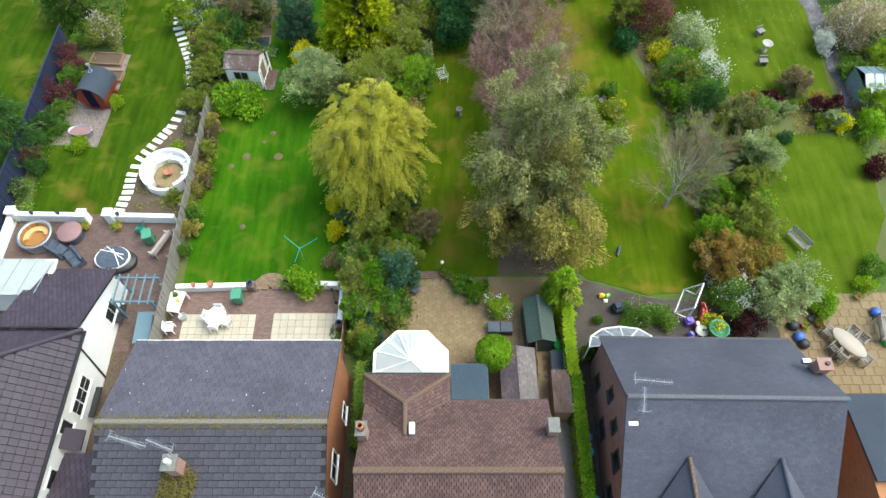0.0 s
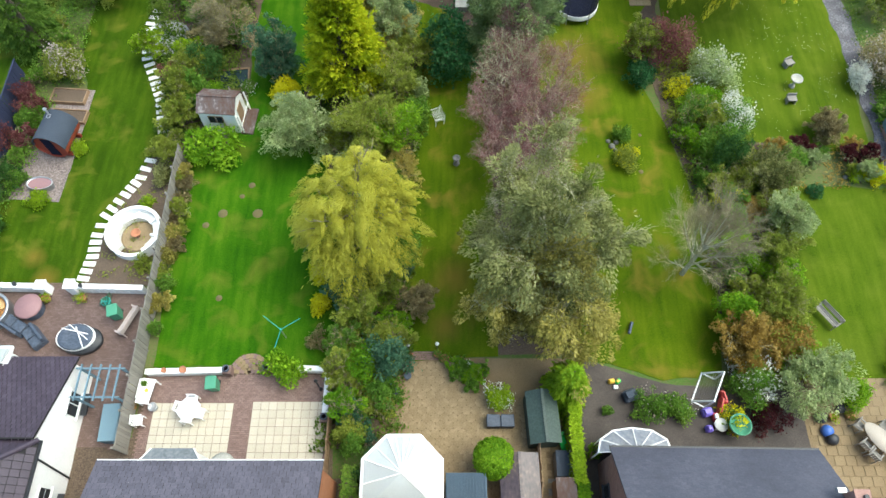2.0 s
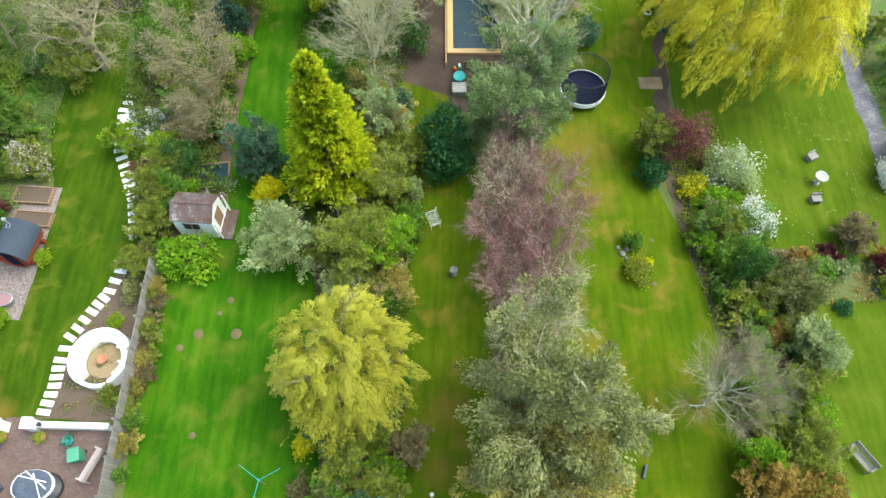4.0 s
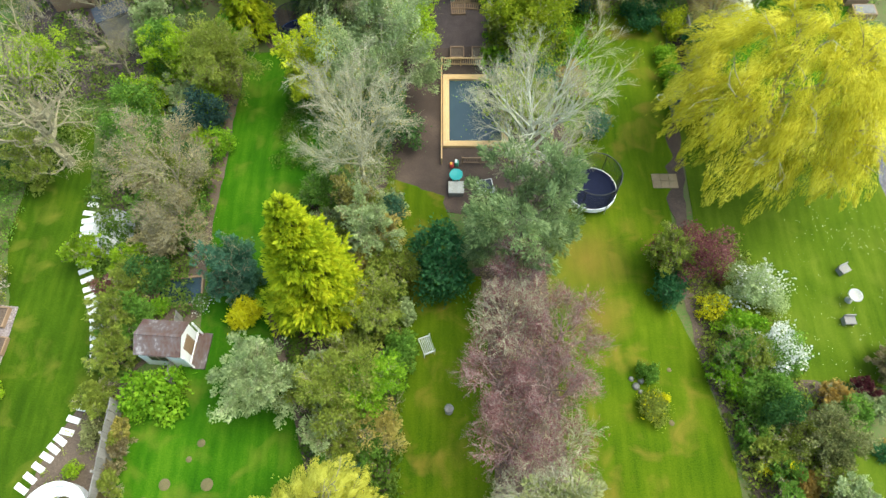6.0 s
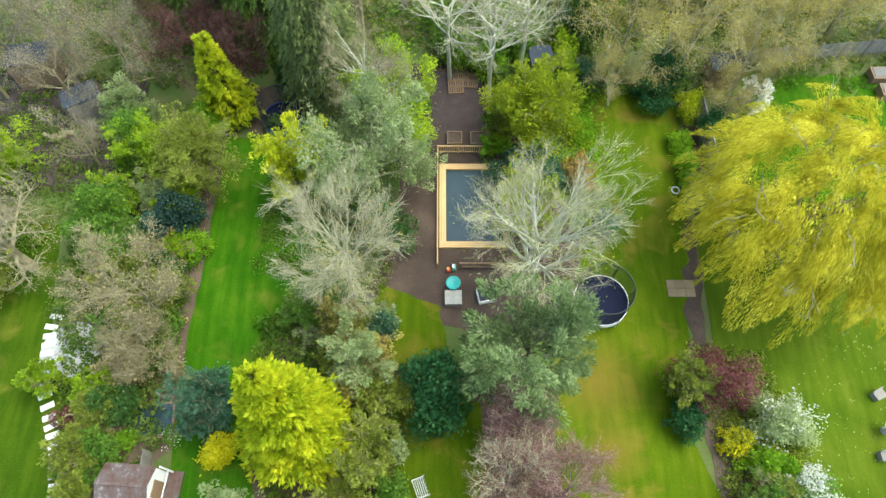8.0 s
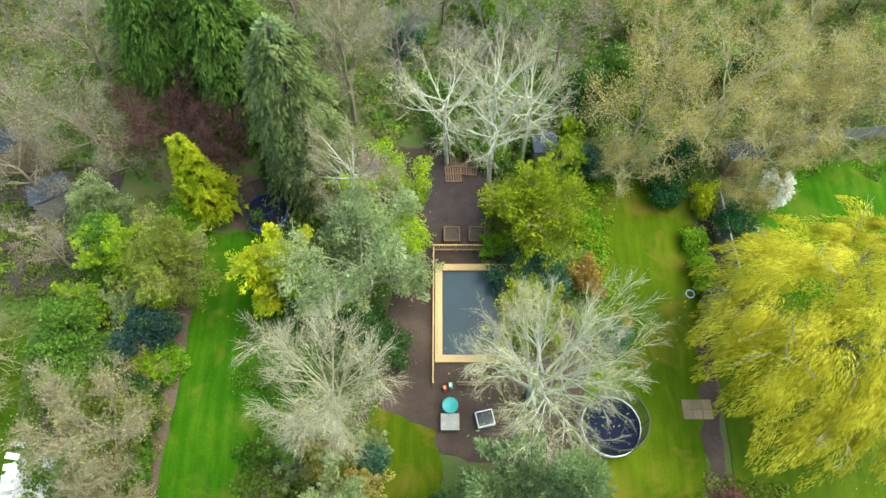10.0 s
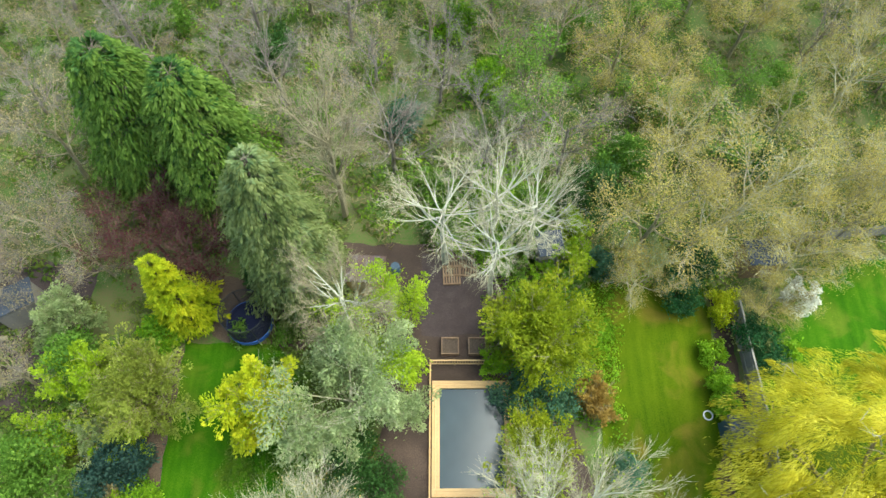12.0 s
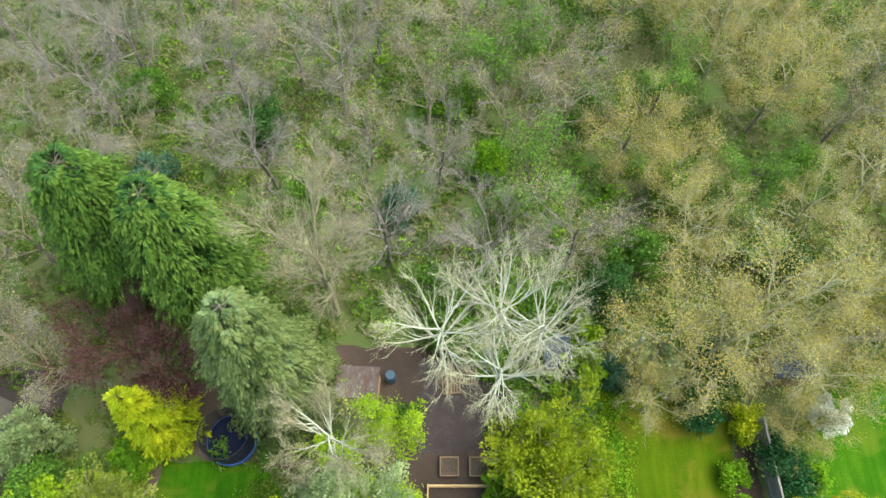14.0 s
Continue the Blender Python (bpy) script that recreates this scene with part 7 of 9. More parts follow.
for a, b, m in ((-11.15, 17.4, M_BRICKPAV), (-9.05, 17.5, M_BRICKPAV), (-5.8, 17.5, M_BRICKPAV), (-5.8, 14.9, M_BRICKPAV)):
    p = thing("wall_pier", a, b, 0, 0, "brick terrace pier with a dark blue pot on it", "pier", "brick terrace piers")
    part("shaft", boxb(-0.22, -0.22, 0, 0.22, 0.22, 0.65), m, p)
    part("finial", lathe([(0.001, 0.65), (0.16, 0.65), (0.2, 0.85), (0.15, 0.9), (0.12, 0.85)], 10), M_TARP, p)


def pavers(name, poly, w, h, mat, label, z=0.03, rz=0.0, gap=0.012):
    """Small pavers in running bond, too many to count."""
    xs, ys = [q[0] for q in poly], [q[1] for q in poly]
    g = gen()
    j, i = np.meshgrid(np.arange(int((max(ys) - min(ys)) / h)), np.arange(int((max(xs) - min(xs)) / w) + 1))
    x = min(xs) + (i + 0.5 * (j % 2)).ravel() * w
    y = min(ys) + j.ravel() * h
    ok = inside(x + w / 2, y + h / 2, poly)
    x, y = x[ok], y[ok]
    zz = z + g.uniform(-0.004, 0.004, len(x))
    V = np.stack([np.stack([x + gap / 2, y + gap / 2, zz], 1), np.stack([x + w - gap / 2, y + gap / 2, zz], 1), np.stack([x + w - gap / 2, y + h - gap / 2, zz], 1), np.stack([x + gap / 2, y + h - gap / 2, zz], 1)], 1)
    return tagged(part(name, quads_mesh(name, V.reshape(-1, 3), mat)), label, "paving", kind="stuff")


pavers("brick_paving", [(-26.5, 14), (-16.0, 13.4), (-16.1, 22.0), (-20.4, 22.0), (-20.4, 22.7), (-22.2, 22.7), (-22.2, 22.0), (-26.5, 22.1)], 0.21, 0.105, M_BRICKPAV_DARK, "reddish brown brick paving, worn pale in places")
pavers("brick_paving", [(-15.5, 11.0), (-5.7, 11.0), (-5.7, 17.3), (-15.5, 17.2)], 0.21, 0.105, M_BRICKPAV, "reddish brick paving of a terrace")


def slab_field(owner, x0, y0, nx, ny, w, h, mat, z=0.045, skip=0.0, stagger=0.0, shade=0.0):
    g = gen()
    sl = boxb(0.01, 0.01, -0.03, w - 0.01, h - 0.01, 0.0, bevel=0.006)
    me = bpy.data.meshes.new("slab")
    sl.to_mesh(me)
    sl.free()
    me.materials.append(mat)
    for j in range(ny):
        for i in range(nx):
            if g.random() < skip:
                continue
            o = part("slab", me, None, owner)
            o.matrix_basis = pose(x0 + (i + (stagger if j % 2 else 0)) * w, y0 + j * h, z + g.uniform(-0.003, 0.003), g.uniform(-0.3, 0.3), g.uniform(-0.3, 0.3), g.uniform(-0.4, 0.4))


ow = thing("paving_field", 0, 0, 0, 0, "square cream concrete slabs set in brick paving", "paving", kind="structure")
slab_field(ow, -14.85, 12.45, 10, 8, 0.415, 0.415, M_SLAB)
slab_field(ow, -9.7, 12.4, 9, 8, 0.43, 0.43, M_SLAB)

fl = thing("patio_flags", 0, 0, 0, 0, "worn sandstone-coloured patio flags", "paving", kind="structure")
g = gen()
hexa = bmesh.new()
cyl(hexa, 0.268, 0.262, 0.03, 6)
hexm = bpy.data.meshes.new("flag")
hexa.to_mesh(hexm)
hexa.free()
hexm.materials.append(M_FLAG)
plan = [(-2.7, 10.6), (4.6, 10.6), (4.6, 15.9), (2.4, 16.3), (1.6, 17.6), (0.2, 18.2), (-1.6, 18.2), (-2.6, 16.4)]
for j in range(20):
    for i in range(20):
        x, y = -2.7 + (i + 0.5 * (j % 2)) * 0.465, 10.6 + j * 0.4
        if inside([x], [y], plan)[0] and not (-3.4 < x < 0.1 and y < 13.0):
            o = part("flag", hexm, None, fl)
            o.matrix_basis = pose(x, y, -0.009 + g.uniform(-0.003, 0.003), 0, 0, 30 + 60 * g.integers(0, 6) + g.uniform(-1, 1))
pavers("stone_paving", [(4.6, 10.6), (5.6, 10.6), (5.6, 15.9), (4.6, 15.9)], 0.45, 0.3, M_FLAG, "worn stone paving of a passage")
fr = thing("patio_flags", 0, 0, 0, 0, "buff sandstone patio flags in staggered rows", "paving", kind="structure")
slab_field(fr, 19.2, 10.1, 21, 14, 0.55, 0.5, M_FLAG, stagger=0.5)
pavers("stone_paving", [(-1.6, 18.1), (0.1, 18.1), (0.1, 18.6), (-1.6, 18.6)], 0.2, 0.12, M_BRICKPAV, "brick threshold at a lawn edge")

# fan of brick steps
st = thing("garden_steps", -10.1, 17.35, 0, 0, "semicircular fan of brick steps up to a lawn", "steps", kind="structure")
for k, (r, z) in enumerate(((1.1, 0.06), (0.82, 0.075), (0.54, 0.09), (0.27, 0.1))):
    n = int(r * 14)
    for i in range(n):
        a = math.pi * (i + 0.5) / n
        b = part("brick", boxb(-0.1, -0.13, 0, 0.1, 0.13, z), M_FLAG if i % 3 else M_BRICKPAV, st)
        b.matrix_basis = pose((r - 0.13) * math.cos(a), (r - 0.13) * math.sin(a), 0, 0, 0, math.degrees(a) - 90)

# stepping stones
sp = thing("stepping_stones", 0, 0, 0, 0, "curving row of pale rectangular stepping stones", "path", kind="structure")
way = [(-20.35, 22.9), (-20.15, 24.3), (-20.2, 25.7), (-20.0, 27.0), (-19.15, 28.5), (-18.45, 29.75), (-18.1, 31.0), (-17.75, 33.3), (-18.4, 35.9), (-19.2, 37.7), (-20.0, 39.4), (-20.2, 40.6), (-20.4, 42.6), (-20.0, 44.4)]
pts = [Vector((*q, 0)) for q in way]
stone = boxb(-0.36, -0.16, 0, 0.36, 0.16, 0.05, bevel=0.02)
stm = bpy.data.meshes.new("stone")
stone.to_mesh(stm)
stone.free()
stm.materials.append(M_STONE)
g = gen()
for i in range(len(pts) - 1):
    n = max(1, round((pts[i + 1] - pts[i]).length / 0.56))
    for k in range(n):
        p = pts[i].lerp(pts[i + 1], k / n)
        d = pts[i + 1] - pts[i]
        if not 31.4 < p.y < 32.8:
            o = part("stone", stm, None, sp)
            o.matrix_basis = pose(p.x, p.y, 0.012, 0, 0, math.degrees(math.atan2(d.y, d.x)) - 90 + g.uniform(-6, 6))


def ring(r0, r1, z0, z1, a0=0, a1=360, seg=40):
    """A ring, or a piece of one, with a square section."""
    bm = bmesh.new()
    vs = []
    for i in range(seg + 1):
        a = radians(a0 + (a1 - a0) * i / seg)
        c, s = math.cos(a), math.sin(a)
        vs.append([bm.verts.new((r * c, r * s, z)) for r, z in ((r0, z0), (r1, z0), (r1, z1), (r0, z1))])
    for i in range(seg):
        for k in range(4):
            bm.faces.new((vs[i][k], vs[i][(k + 1) % 4], vs[i + 1][(k + 1) % 4], vs[i + 1][k]))
    if a1 - a0 < 360:
        bm.faces.new(vs[0])
        bm.faces.new(vs[-1][::-1])
    bmesh.ops.recalc_face_normals(bm, faces=bm.faces)
    return bm


rp = thing("round_patio", -19.0, 41.3, 0, 0, "pale round stone patio at a path end", "patio", kind="structure")
M_PALEFLAG = surface("pale_worn_flag", [(0.2, 0.2, 0.185), (0.36, 0.36, 0.34), (0.5, 0.5, 0.48)], 1.2, 0.9, 0.3, 9, stain=0.5, objvar=0.3)
part("stone", cylb(0.45, 0.44, 0.06, 20), M_PALEFLAG, rp)
for r0, r1, n in ((0.47, 1.0, 9), (1.02, 1.6, 15)):
    for i in range(n):
        part("stone", ring(r0, r1, 0, 0.06, 360 * i / n + 0.8, 360 * (i + 1) / n - 0.8, 5), M_PALEFLAG, rp)
pond = thing("garden_pond", -14.0, 37.5, 0, 6, "small dark rectangular pond with a timber edge", "pond")
part("water", boxb(-1.15, -0.8, 0, 1.15, 0.8, 0.07), WATER, pond)
for a in ((-1.25, -0.92, 1.25, -0.8), (-1.25, 0.8, 1.25, 0.92), (-1.25, -0.8, -1.15, 0.8), (1.15, -0.8, 1.25, 0.8)):
    part("edging_board", boxb(a[0], a[1], 0, a[2], a[3], 0.13), M_WOOD_BRN, pond)
shrub(-12.75, 36.75, 0.5, 0.6, "green", "clump of small white flowers beside a pond", size=0.1, spots="white", nspots=160)
shrub(-14.9, 36.5, 0.55, 0.9, "hedge", "bright green marginal plant beside a pond", size=0.12)
stepslab = thing("step_slabs", 14.5, 44.9, 0, 0, "small group of buff paving slabs on earth", "paving")
for i in range(3):
    for j in range(2):
        part("slab", boxb(i * 0.52 - 0.8, j * 0.52 - 0.5, 0, i * 0.52 - 0.3, j * 0.52, 0.05), M_FLAG, stepslab)

# circular seat with a fire bowl
fp = thing("seating_circle", -17.75, 25.65, 0, 0, "round white built-in garden seat with a low inner ledge", "seat")

part("back_wall", ring(1.42, 1.62, 0, 0.85, -60, 240), M_WHITE, fp)
part("back_wall", ring(1.4, 1.6, 0, 0.55, 240, 300, 10), M_WHITE, fp, "lower wall at the opening")
part("seat", ring(1.0, 1.41, 0, 0.42, -50, 230), M_STONE, fp)
part("floor", cylb(0.95, 0.95, 0.04, 32), M_FLAG, fp)
for i in range(5):
    a = radians(-10 + i * 50)
    part("arm_block", boxb(-0.06, -0.2, 0.42, 0.06, 0.2, 0.6), M_WHITE, fp).matrix_basis = pose(1.15 * math.cos(a), 1.15 * math.sin(a), 0, 0, 0, math.degrees(a) + 90)
bowl = thing("fire_bowl", -17.75, 25.65, 0.045, 0, "rusty brown fire bowl on a foot", "fire bowl")
part("bowl", lathe([(0.001, 0.05), (0.12, 0.02), (0.1, 0.15), (0.3, 0.42), (0.26, 0.42), (0.05, 0.2), (0.001, 0.2)], 18), M_POT, bowl)


# ---- garden of the white house ----
def barrel_sauna(x, y, rz):
    t = thing("barrel_sauna", x, y, 0, rz, "barrel sauna of red-stained timber with a grey felt roof", "sauna")
    R, L = 0.98, 2.1
    n = 24
    for i in range(n):
        a0, a1 = 2 * math.pi * i / n, 2 * math.pi * (i + 1) / n
        up = math.sin((a0 + a1) / 2) > 0.1
        if up:
            continue
        bm = bmesh.new()
        vs = [bm.verts.new((r * math.cos(a), yy, r * math.sin(a) + 1.12)) for yy in (-L / 2, L / 2) for r, a in ((R, a0 + 0.01), (R, a1 - 0.01), (R - 0.05, a1 - 0.01), (R - 0.05, a0 + 0.01))]
        for q in ((0, 1, 2, 3), (7, 6, 5, 4), (0, 4, 5, 1), (1, 5, 6, 2), (2, 6, 7, 3), (3, 7, 4, 0)):
            bm.faces.new([vs[k] for k in q])
        bmesh.ops.recalc_face_normals(bm, faces=bm.faces)
        part("stave", bm, M_REDWOOD, t)
    roof = ring(R, R + 0.05, -L / 2 - 0.04, L / 2 + 0.04, 4, 176, 20)
    bmesh.ops.transform(roof, matrix=pose(0, 0, 1.12, 90, 0, 0), verts=roof.verts)
    part("roof", roof, M_FELT, t, "curved grey felt roof")
    for yy in (-L / 2 + 0.12, L / 2 - 0.12):
        c = cylb(R - 0.05, R - 0.05, 0.05, 32, pose(0, yy + 0.025, 1.12, 90, 0, 0))
        part("end_wall", c, M_REDWOOD, t)
    part("door", boxb(-0.32, -L / 2 + 0.04, 0.3, 0.32, -L / 2 + 0.07, 1.85), M_MATBLACK, t, "dark glazed door")
    for yy in (-0.7, 0.7):
        part("cradle", boxb(-0.8, yy - 0.08, 0, 0.8, yy + 0.08, 0.3), M_REDWOOD, t)
    fl = part("flue", cylb(0.06, 0.06, 0.7, 12, pose(-0.25, 0.7, 1.9)), M_STEEL, t)
    part("cowl", cylb(0.13, 0.09, 0.08, 12, pose(-0.25, 0.7, 2.6)), M_STEEL, fl)
    part("roof_hatch", ring(0.14, 0.19, 0, 0.04, 0, 360, 4), M_STEEL, t).matrix_basis = pose(-0.2, 0.55, 2.13, 0, -14, 45)


barrel_sauna(-23.75, 32.25, -8)


def planter_box(x, y, w, d, h, rz, mat, label, soil=M_SOIL):
    t = thing("raised_bed", x, y, 0, rz, label, "raised bed")
    for a in ((-w / 2, -d / 2, w / 2, -d / 2 + 0.06), (-w / 2, d / 2 - 0.06, w / 2, d / 2), (-w / 2, -d / 2 + 0.06, -w / 2 + 0.06, d / 2 - 0.06), (w / 2 - 0.06, -d / 2 + 0.06, w / 2, d / 2 - 0.06)):
        part("board", boxb(a[0], a[1], 0, a[2], a[3], h), mat, t)
    part("soil", boxb(-w / 2 + 0.06, -d / 2 + 0.06, 0, w / 2 - 0.06, d / 2 - 0.06, h - 0.08), soil, t)


planter_box(-24.4, 36.0, 2.3, 1.15, 0.3, -4, M_WOOD_BRN, "empty raised timber bed filled with soil")
planter_box(-24.0, 34.35, 2.3, 1.0, 0.3, -4, M_WOOD_BRN, "empty raised timber bed beside a sauna")
tub = thing("cold_plunge_tub", -24.3, 29.05, 0, 0, "oval galvanised plunge tub with reddish water", "tub")
o = part("shell", lathe([(0.4, 0), (0.44, 0.5), (0.47, 0.52), (0.42, 0.5), (0.4, 0.35), (0.001, 0.35)], 24), M_STEEL, tub)
o.scale = (1.75, 1, 1)
o = part("water", lathe([(0.001, 0.44), (0.42, 0.44)], 24), M_PINK, tub)
o.scale = (1.75, 1, 1)

ht = thing("hot_tub", -24.6, 20.7, 0, 0, "round timber-lined hot tub, half empty", "hot tub")
part("shell", lathe([(0.95, 0), (1.0, 0.75), (1.05, 0.8), (0.88, 0.8), (0.84, 0.3)], 28), M_STEEL, ht)
for i in range(18):
    a = radians(i * 20)
    part("stave", boxb(-0.12, -0.02, 0.28, 0.12, 0.02, 0.78), M_TUBWOOD, ht).matrix_basis = pose(0.8 * math.cos(a), 0.8 * math.sin(a), 0, 0, 0, math.degrees(a) + 90)
part("floor", cylb(0.8, 0.8, 0.05, 28, pose(0, 0, 0.26)), M_TUBWOOD, ht)
part("bench", ring(0.45, 0.78, 0.3, 0.5, 20, 200), M_WOOD_NEW, ht)
pk = thing("tub_cover", -22.6, 20.95, 0, 0, "round pinkish spa cover on a dark stand", "cover")
part("stand", cylb(0.6, 0.62, 0.62, 20), M_TARP, pk)
part("lid", lathe([(0.72, 0.62), (0.74, 0.7), (0.68, 0.76), (0.001, 0.8)], 28), M_PINK, pk)


def sofa(x, y, rz, w, label):
    t = thing("garden_sofa", x, y, 0, rz, label, "sofa", "dark garden sofas")
    part("base", boxb(-w / 2, -0.38, 0, w / 2, 0.38, 0.34, bevel=0.02), M_TARP, t)
    n = max(1, round(w / 0.7))
    for i in range(n):
        part("cushion", boxb(-w / 2 + i * w / n + 0.02, -0.36, 0.34, -w / 2 + (i + 1) * w / n - 0.02, 0.2, 0.46, bevel=0.03), M_TARP, t)
    part("backrest", boxb(-w / 2, 0.22, 0.34, w / 2, 0.38, 0.75, bevel=0.03), M_TARP, t)


sofa(-23.3, 20.0, 150, 1.5, "dark blue-grey garden sofa with flat cushions")
sofa(-22.0, 19.3, -45, 1.3, "narrow dark blue-grey garden lounger")
dn = thing("wrapped_tub", -19.6, 19.2, 0, 0, "oval dark tub wrapped in white sheeting", "tub")
o = part("tub", lathe([(0.75, 0), (0.85, 0.3), (0.8, 0.45), (0.001, 0.48)], 26), M_BLACK, dn)
o.scale, o.location = (1.35, 0.95, 1), (0.25, -0.1, 0)
o = part("cover", lathe([(0.5, 0.5), (0.78, 0.42), (0.84, 0.62), (0.74, 0.68), (0.5, 0.6), (0.001, 0.58)], 22), M_TARP, dn)
o.scale = (1.15, 0.9, 1)
for i in range(3):
    a = i * 0.9
    part("strap", boxb(-0.75, -0.025, 0, 0.75, 0.025, 0.012), M_PLASTIC, dn, "white sheeting strip").matrix_basis = pose(0.25 * math.cos(a), 0.32 * math.sin(a), 0.67 + 0.008 * i, g.uniform(-6, 6), g.uniform(-6, 6), 24 * i - 60)
rim = part("sheet_rim", ring(0.8, 0.9, 0.4, 0.6, 0, 360, 30), M_PLASTIC, dn, "white plastic rim")
rim.scale = (1.15, 0.85, 1)


def wheelie_bin(x, y, rz, mat, label):
    t = thing("wheelie_bin", x, y, 0.04, rz, label, "bin", "wheelie bins")
    bm = bmesh.new()
    box(bm, -0.26, -0.3, 0.08, 0.26, 0.3, 0.95)
    for v in bm.verts:
        if v.co.z < 0.5:
            v.co.x *= 0.82
            v.co.y *= 0.8
    part("body", bm, mat, t)
    part("lid", boxb(-0.29, -0.35, 0.95, 0.29, 0.32, 1.03, bevel=0.025), mat, t)
    part("handle", rod(bmesh.new(), (-0.22, 0.36, 0.95), (0.22, 0.36, 0.95), 0.02), mat, t)
    for s in (-0.2, 0.2):
        part("wheel", cylb(0.1, 0.1, 0.06, 12, pose(s - 0.03, 0.26, 0.1, 0, 90, 0)), M_BLACK, t)


wheelie_bin(-17.75, 20.6, 15, M_GREENBIN, "green plastic wheelie bin on brick paving")
wheelie_bin(-11.75, 16.6, 5, M_GREENBIN, "green plastic wheelie bin by a white wall")


def bench(x, y, rz, w, mat, label, name="garden_bench"):
    t = thing(name, x, y, 0.03, rz, label, "bench")
    for i in range(4):
        part("seat_slat", boxb(-w / 2, -0.22 + i * 0.11, 0.42, w / 2, -0.13 + i * 0.11, 0.45), mat, t)
    for i in range(3):
        part("back_slat", boxb(-w / 2, 0.24, 0.55 + i * 0.13, w / 2, 0.27, 0.64 + i * 0.13), mat, t)
    for s in (-w / 2 + 0.05, w / 2 - 0.05):
        part("leg", boxb(s - 0.03, -0.22, 0, s + 0.03, -0.16, 0.62), mat, t)
        part("leg", boxb(s - 0.03, 0.2, 0, s + 0.03, 0.27, 0.92), mat, t)
        part("armrest", boxb(s - 0.04, -0.25, 0.62, s + 0.04, 0.22, 0.66), mat, t)


bench(-17.0, 20.2, -112, 1.7, surface("bleached_timber", [(0.34, 0.28, 0.26), (0.46, 0.4, 0.37)], 1.5, 0.85, 0.3), "bleached timber garden bench by a fence")
bench(21.45, 20.5, -58, 1.5, M_WOOD_GREY, "weathered wooden bench at a lawn edge")
pg = thing("pergola", -16.95, 16.25, 0, 0, "open pergola of blue-grey painted timber", "pergola")
for x0, y0 in ((-1.05, -0.7), (1.05, -0.7), (-1.05, 0.75), (1.05, 0.75)):
    part("post", boxb(x0 - 0.05, y0 - 0.05, 0, x0 + 0.05, y0 + 0.05, 2.1), M_PERGOLA, pg)
for y0 in (-0.7, 0.75):
    part("beam", boxb(-1.25, y0 - 0.04, 2.1, 1.2, y0 + 0.04, 2.22), M_PERGOLA, pg)
for i in range(5):
    part("rafter", boxb(-1.0 + i * 0.48, -0.9, 2.22, -0.93 + i * 0.48, 0.95, 2.3), M_PERGOLA, pg)
sb = thing("storage_box", -16.6, 14.6, 0.03, 3, "blue-grey lidded garden storage box", "box")
part("body", boxb(-0.4, -0.9, 0, 0.4, 0.9, 0.8), M_PERGOLA, sb)
part("lid", boxb(-0.44, -0.94, 0.8, 0.44, 0.94, 0.87, bevel=0.02), M_PERGOLA, sb)


def pot(x, y, r, h, mat, label, plant=None, z=0.03, tall=0.35):
    t = thing("plant_pot", x, y, z, 0, label, "plant pot")
    part("pot", lathe([(0.001, 0), (r * 0.7, 0), (r, h), (r * 0.88, h), (r * 0.8, h * 0.85), (0.001, h * 0.85)], 14), mat, t)
    if plant:
        v = clump_crown(gen(), 260, r * 1.35, r * 1.35, tall, 0.09, 0.5, 8)
        v[:, 2] += h
        tagged(part("plant", quads_mesh("plant", v, LEAF[plant]), None, t), kind="stuff")


pot(-22.0, 21.6, 0.25, 0.35, M_POT, "pot with a yellow-green plant by a pier", "lime")
pot(-20.0, 21.6, 0.25, 0.35, M_POT, "pot with a yellow-green plant by a wall", "lime")
pot(-19.9, 22.1, 0.12, 0.2, M_BLACK, "small dark pot on a white wall", None, 0.76)
pot(-25.2, 22.2, 0.12, 0.2, M_BLACK, "small dark pot on a white wall", None, 0.76)
pot(-23.6, 22.2, 0.12, 0.2, M_BLACK, "small dark pot on a white wall", None, 0.76)
pot(-13.4, 17.35, 0.2, 0.22, M_POT, "terracotta pot on a white wall", None, 0.61)
pot(-14.4, 17.32, 0.14, 0.2, M_POT, "small terracotta pot on a white wall", None, 0.61)
pot(-18.6, 21.4, 0.28, 0.3, M_TEAL, "blue trough with small plants", "blue")
for x, y, r, pl in ((-15.9, 16.6, 0.2, "yellow"), (-15.95, 16.1, 0.18, "olive"), (-15.9, 15.5, 0.22, "redbrown"), (-15.55, 14.9, 0.2, None), (-1.55, 18.35, 0.2, "dark"), (-0.05, 18.35, 0.2, "green"), (0.35, 18.1, 0.25, "green"), (1.9, 16.6, 0.24, None), (1.2, 18.0, 0.2, "green"), (1.6, 17.7, 0.2, "white"), (20.9, 15.4, 0.22, None), (21.3, 15.1, 0.22, "olive"), (21.2, 15.7, 0.2, None), (20.4, 15.0, 0.2, "lime"), (24.0, 16.8, 0.22, "green"), (-1.7, 6.6, 0.2, None)):
    if y > 8:
        pot(x, y, r, 0.3, M_POT if pl else M_BLACK, "terracotta pot with a small plant" if pl else "dark empty plant pot on paving", pl)
for x, y in ((-1.6, 18.7), (-0.05, 18.75)):
    gl = thing("globe_lamp", x, y, 0, 0, "small garden lamp with a white globe", "lamp", "globe lamps by the lawn")
    part("post", cylb(0.025, 0.025, 0.7, 8), M_BLACK, gl)
    part("globe", lathe([(0.001, 0.7), (0.09, 0.74), (0.11, 0.82), (0.08, 0.9), (0.001, 0.93)], 12), M_PLASTIC, gl)


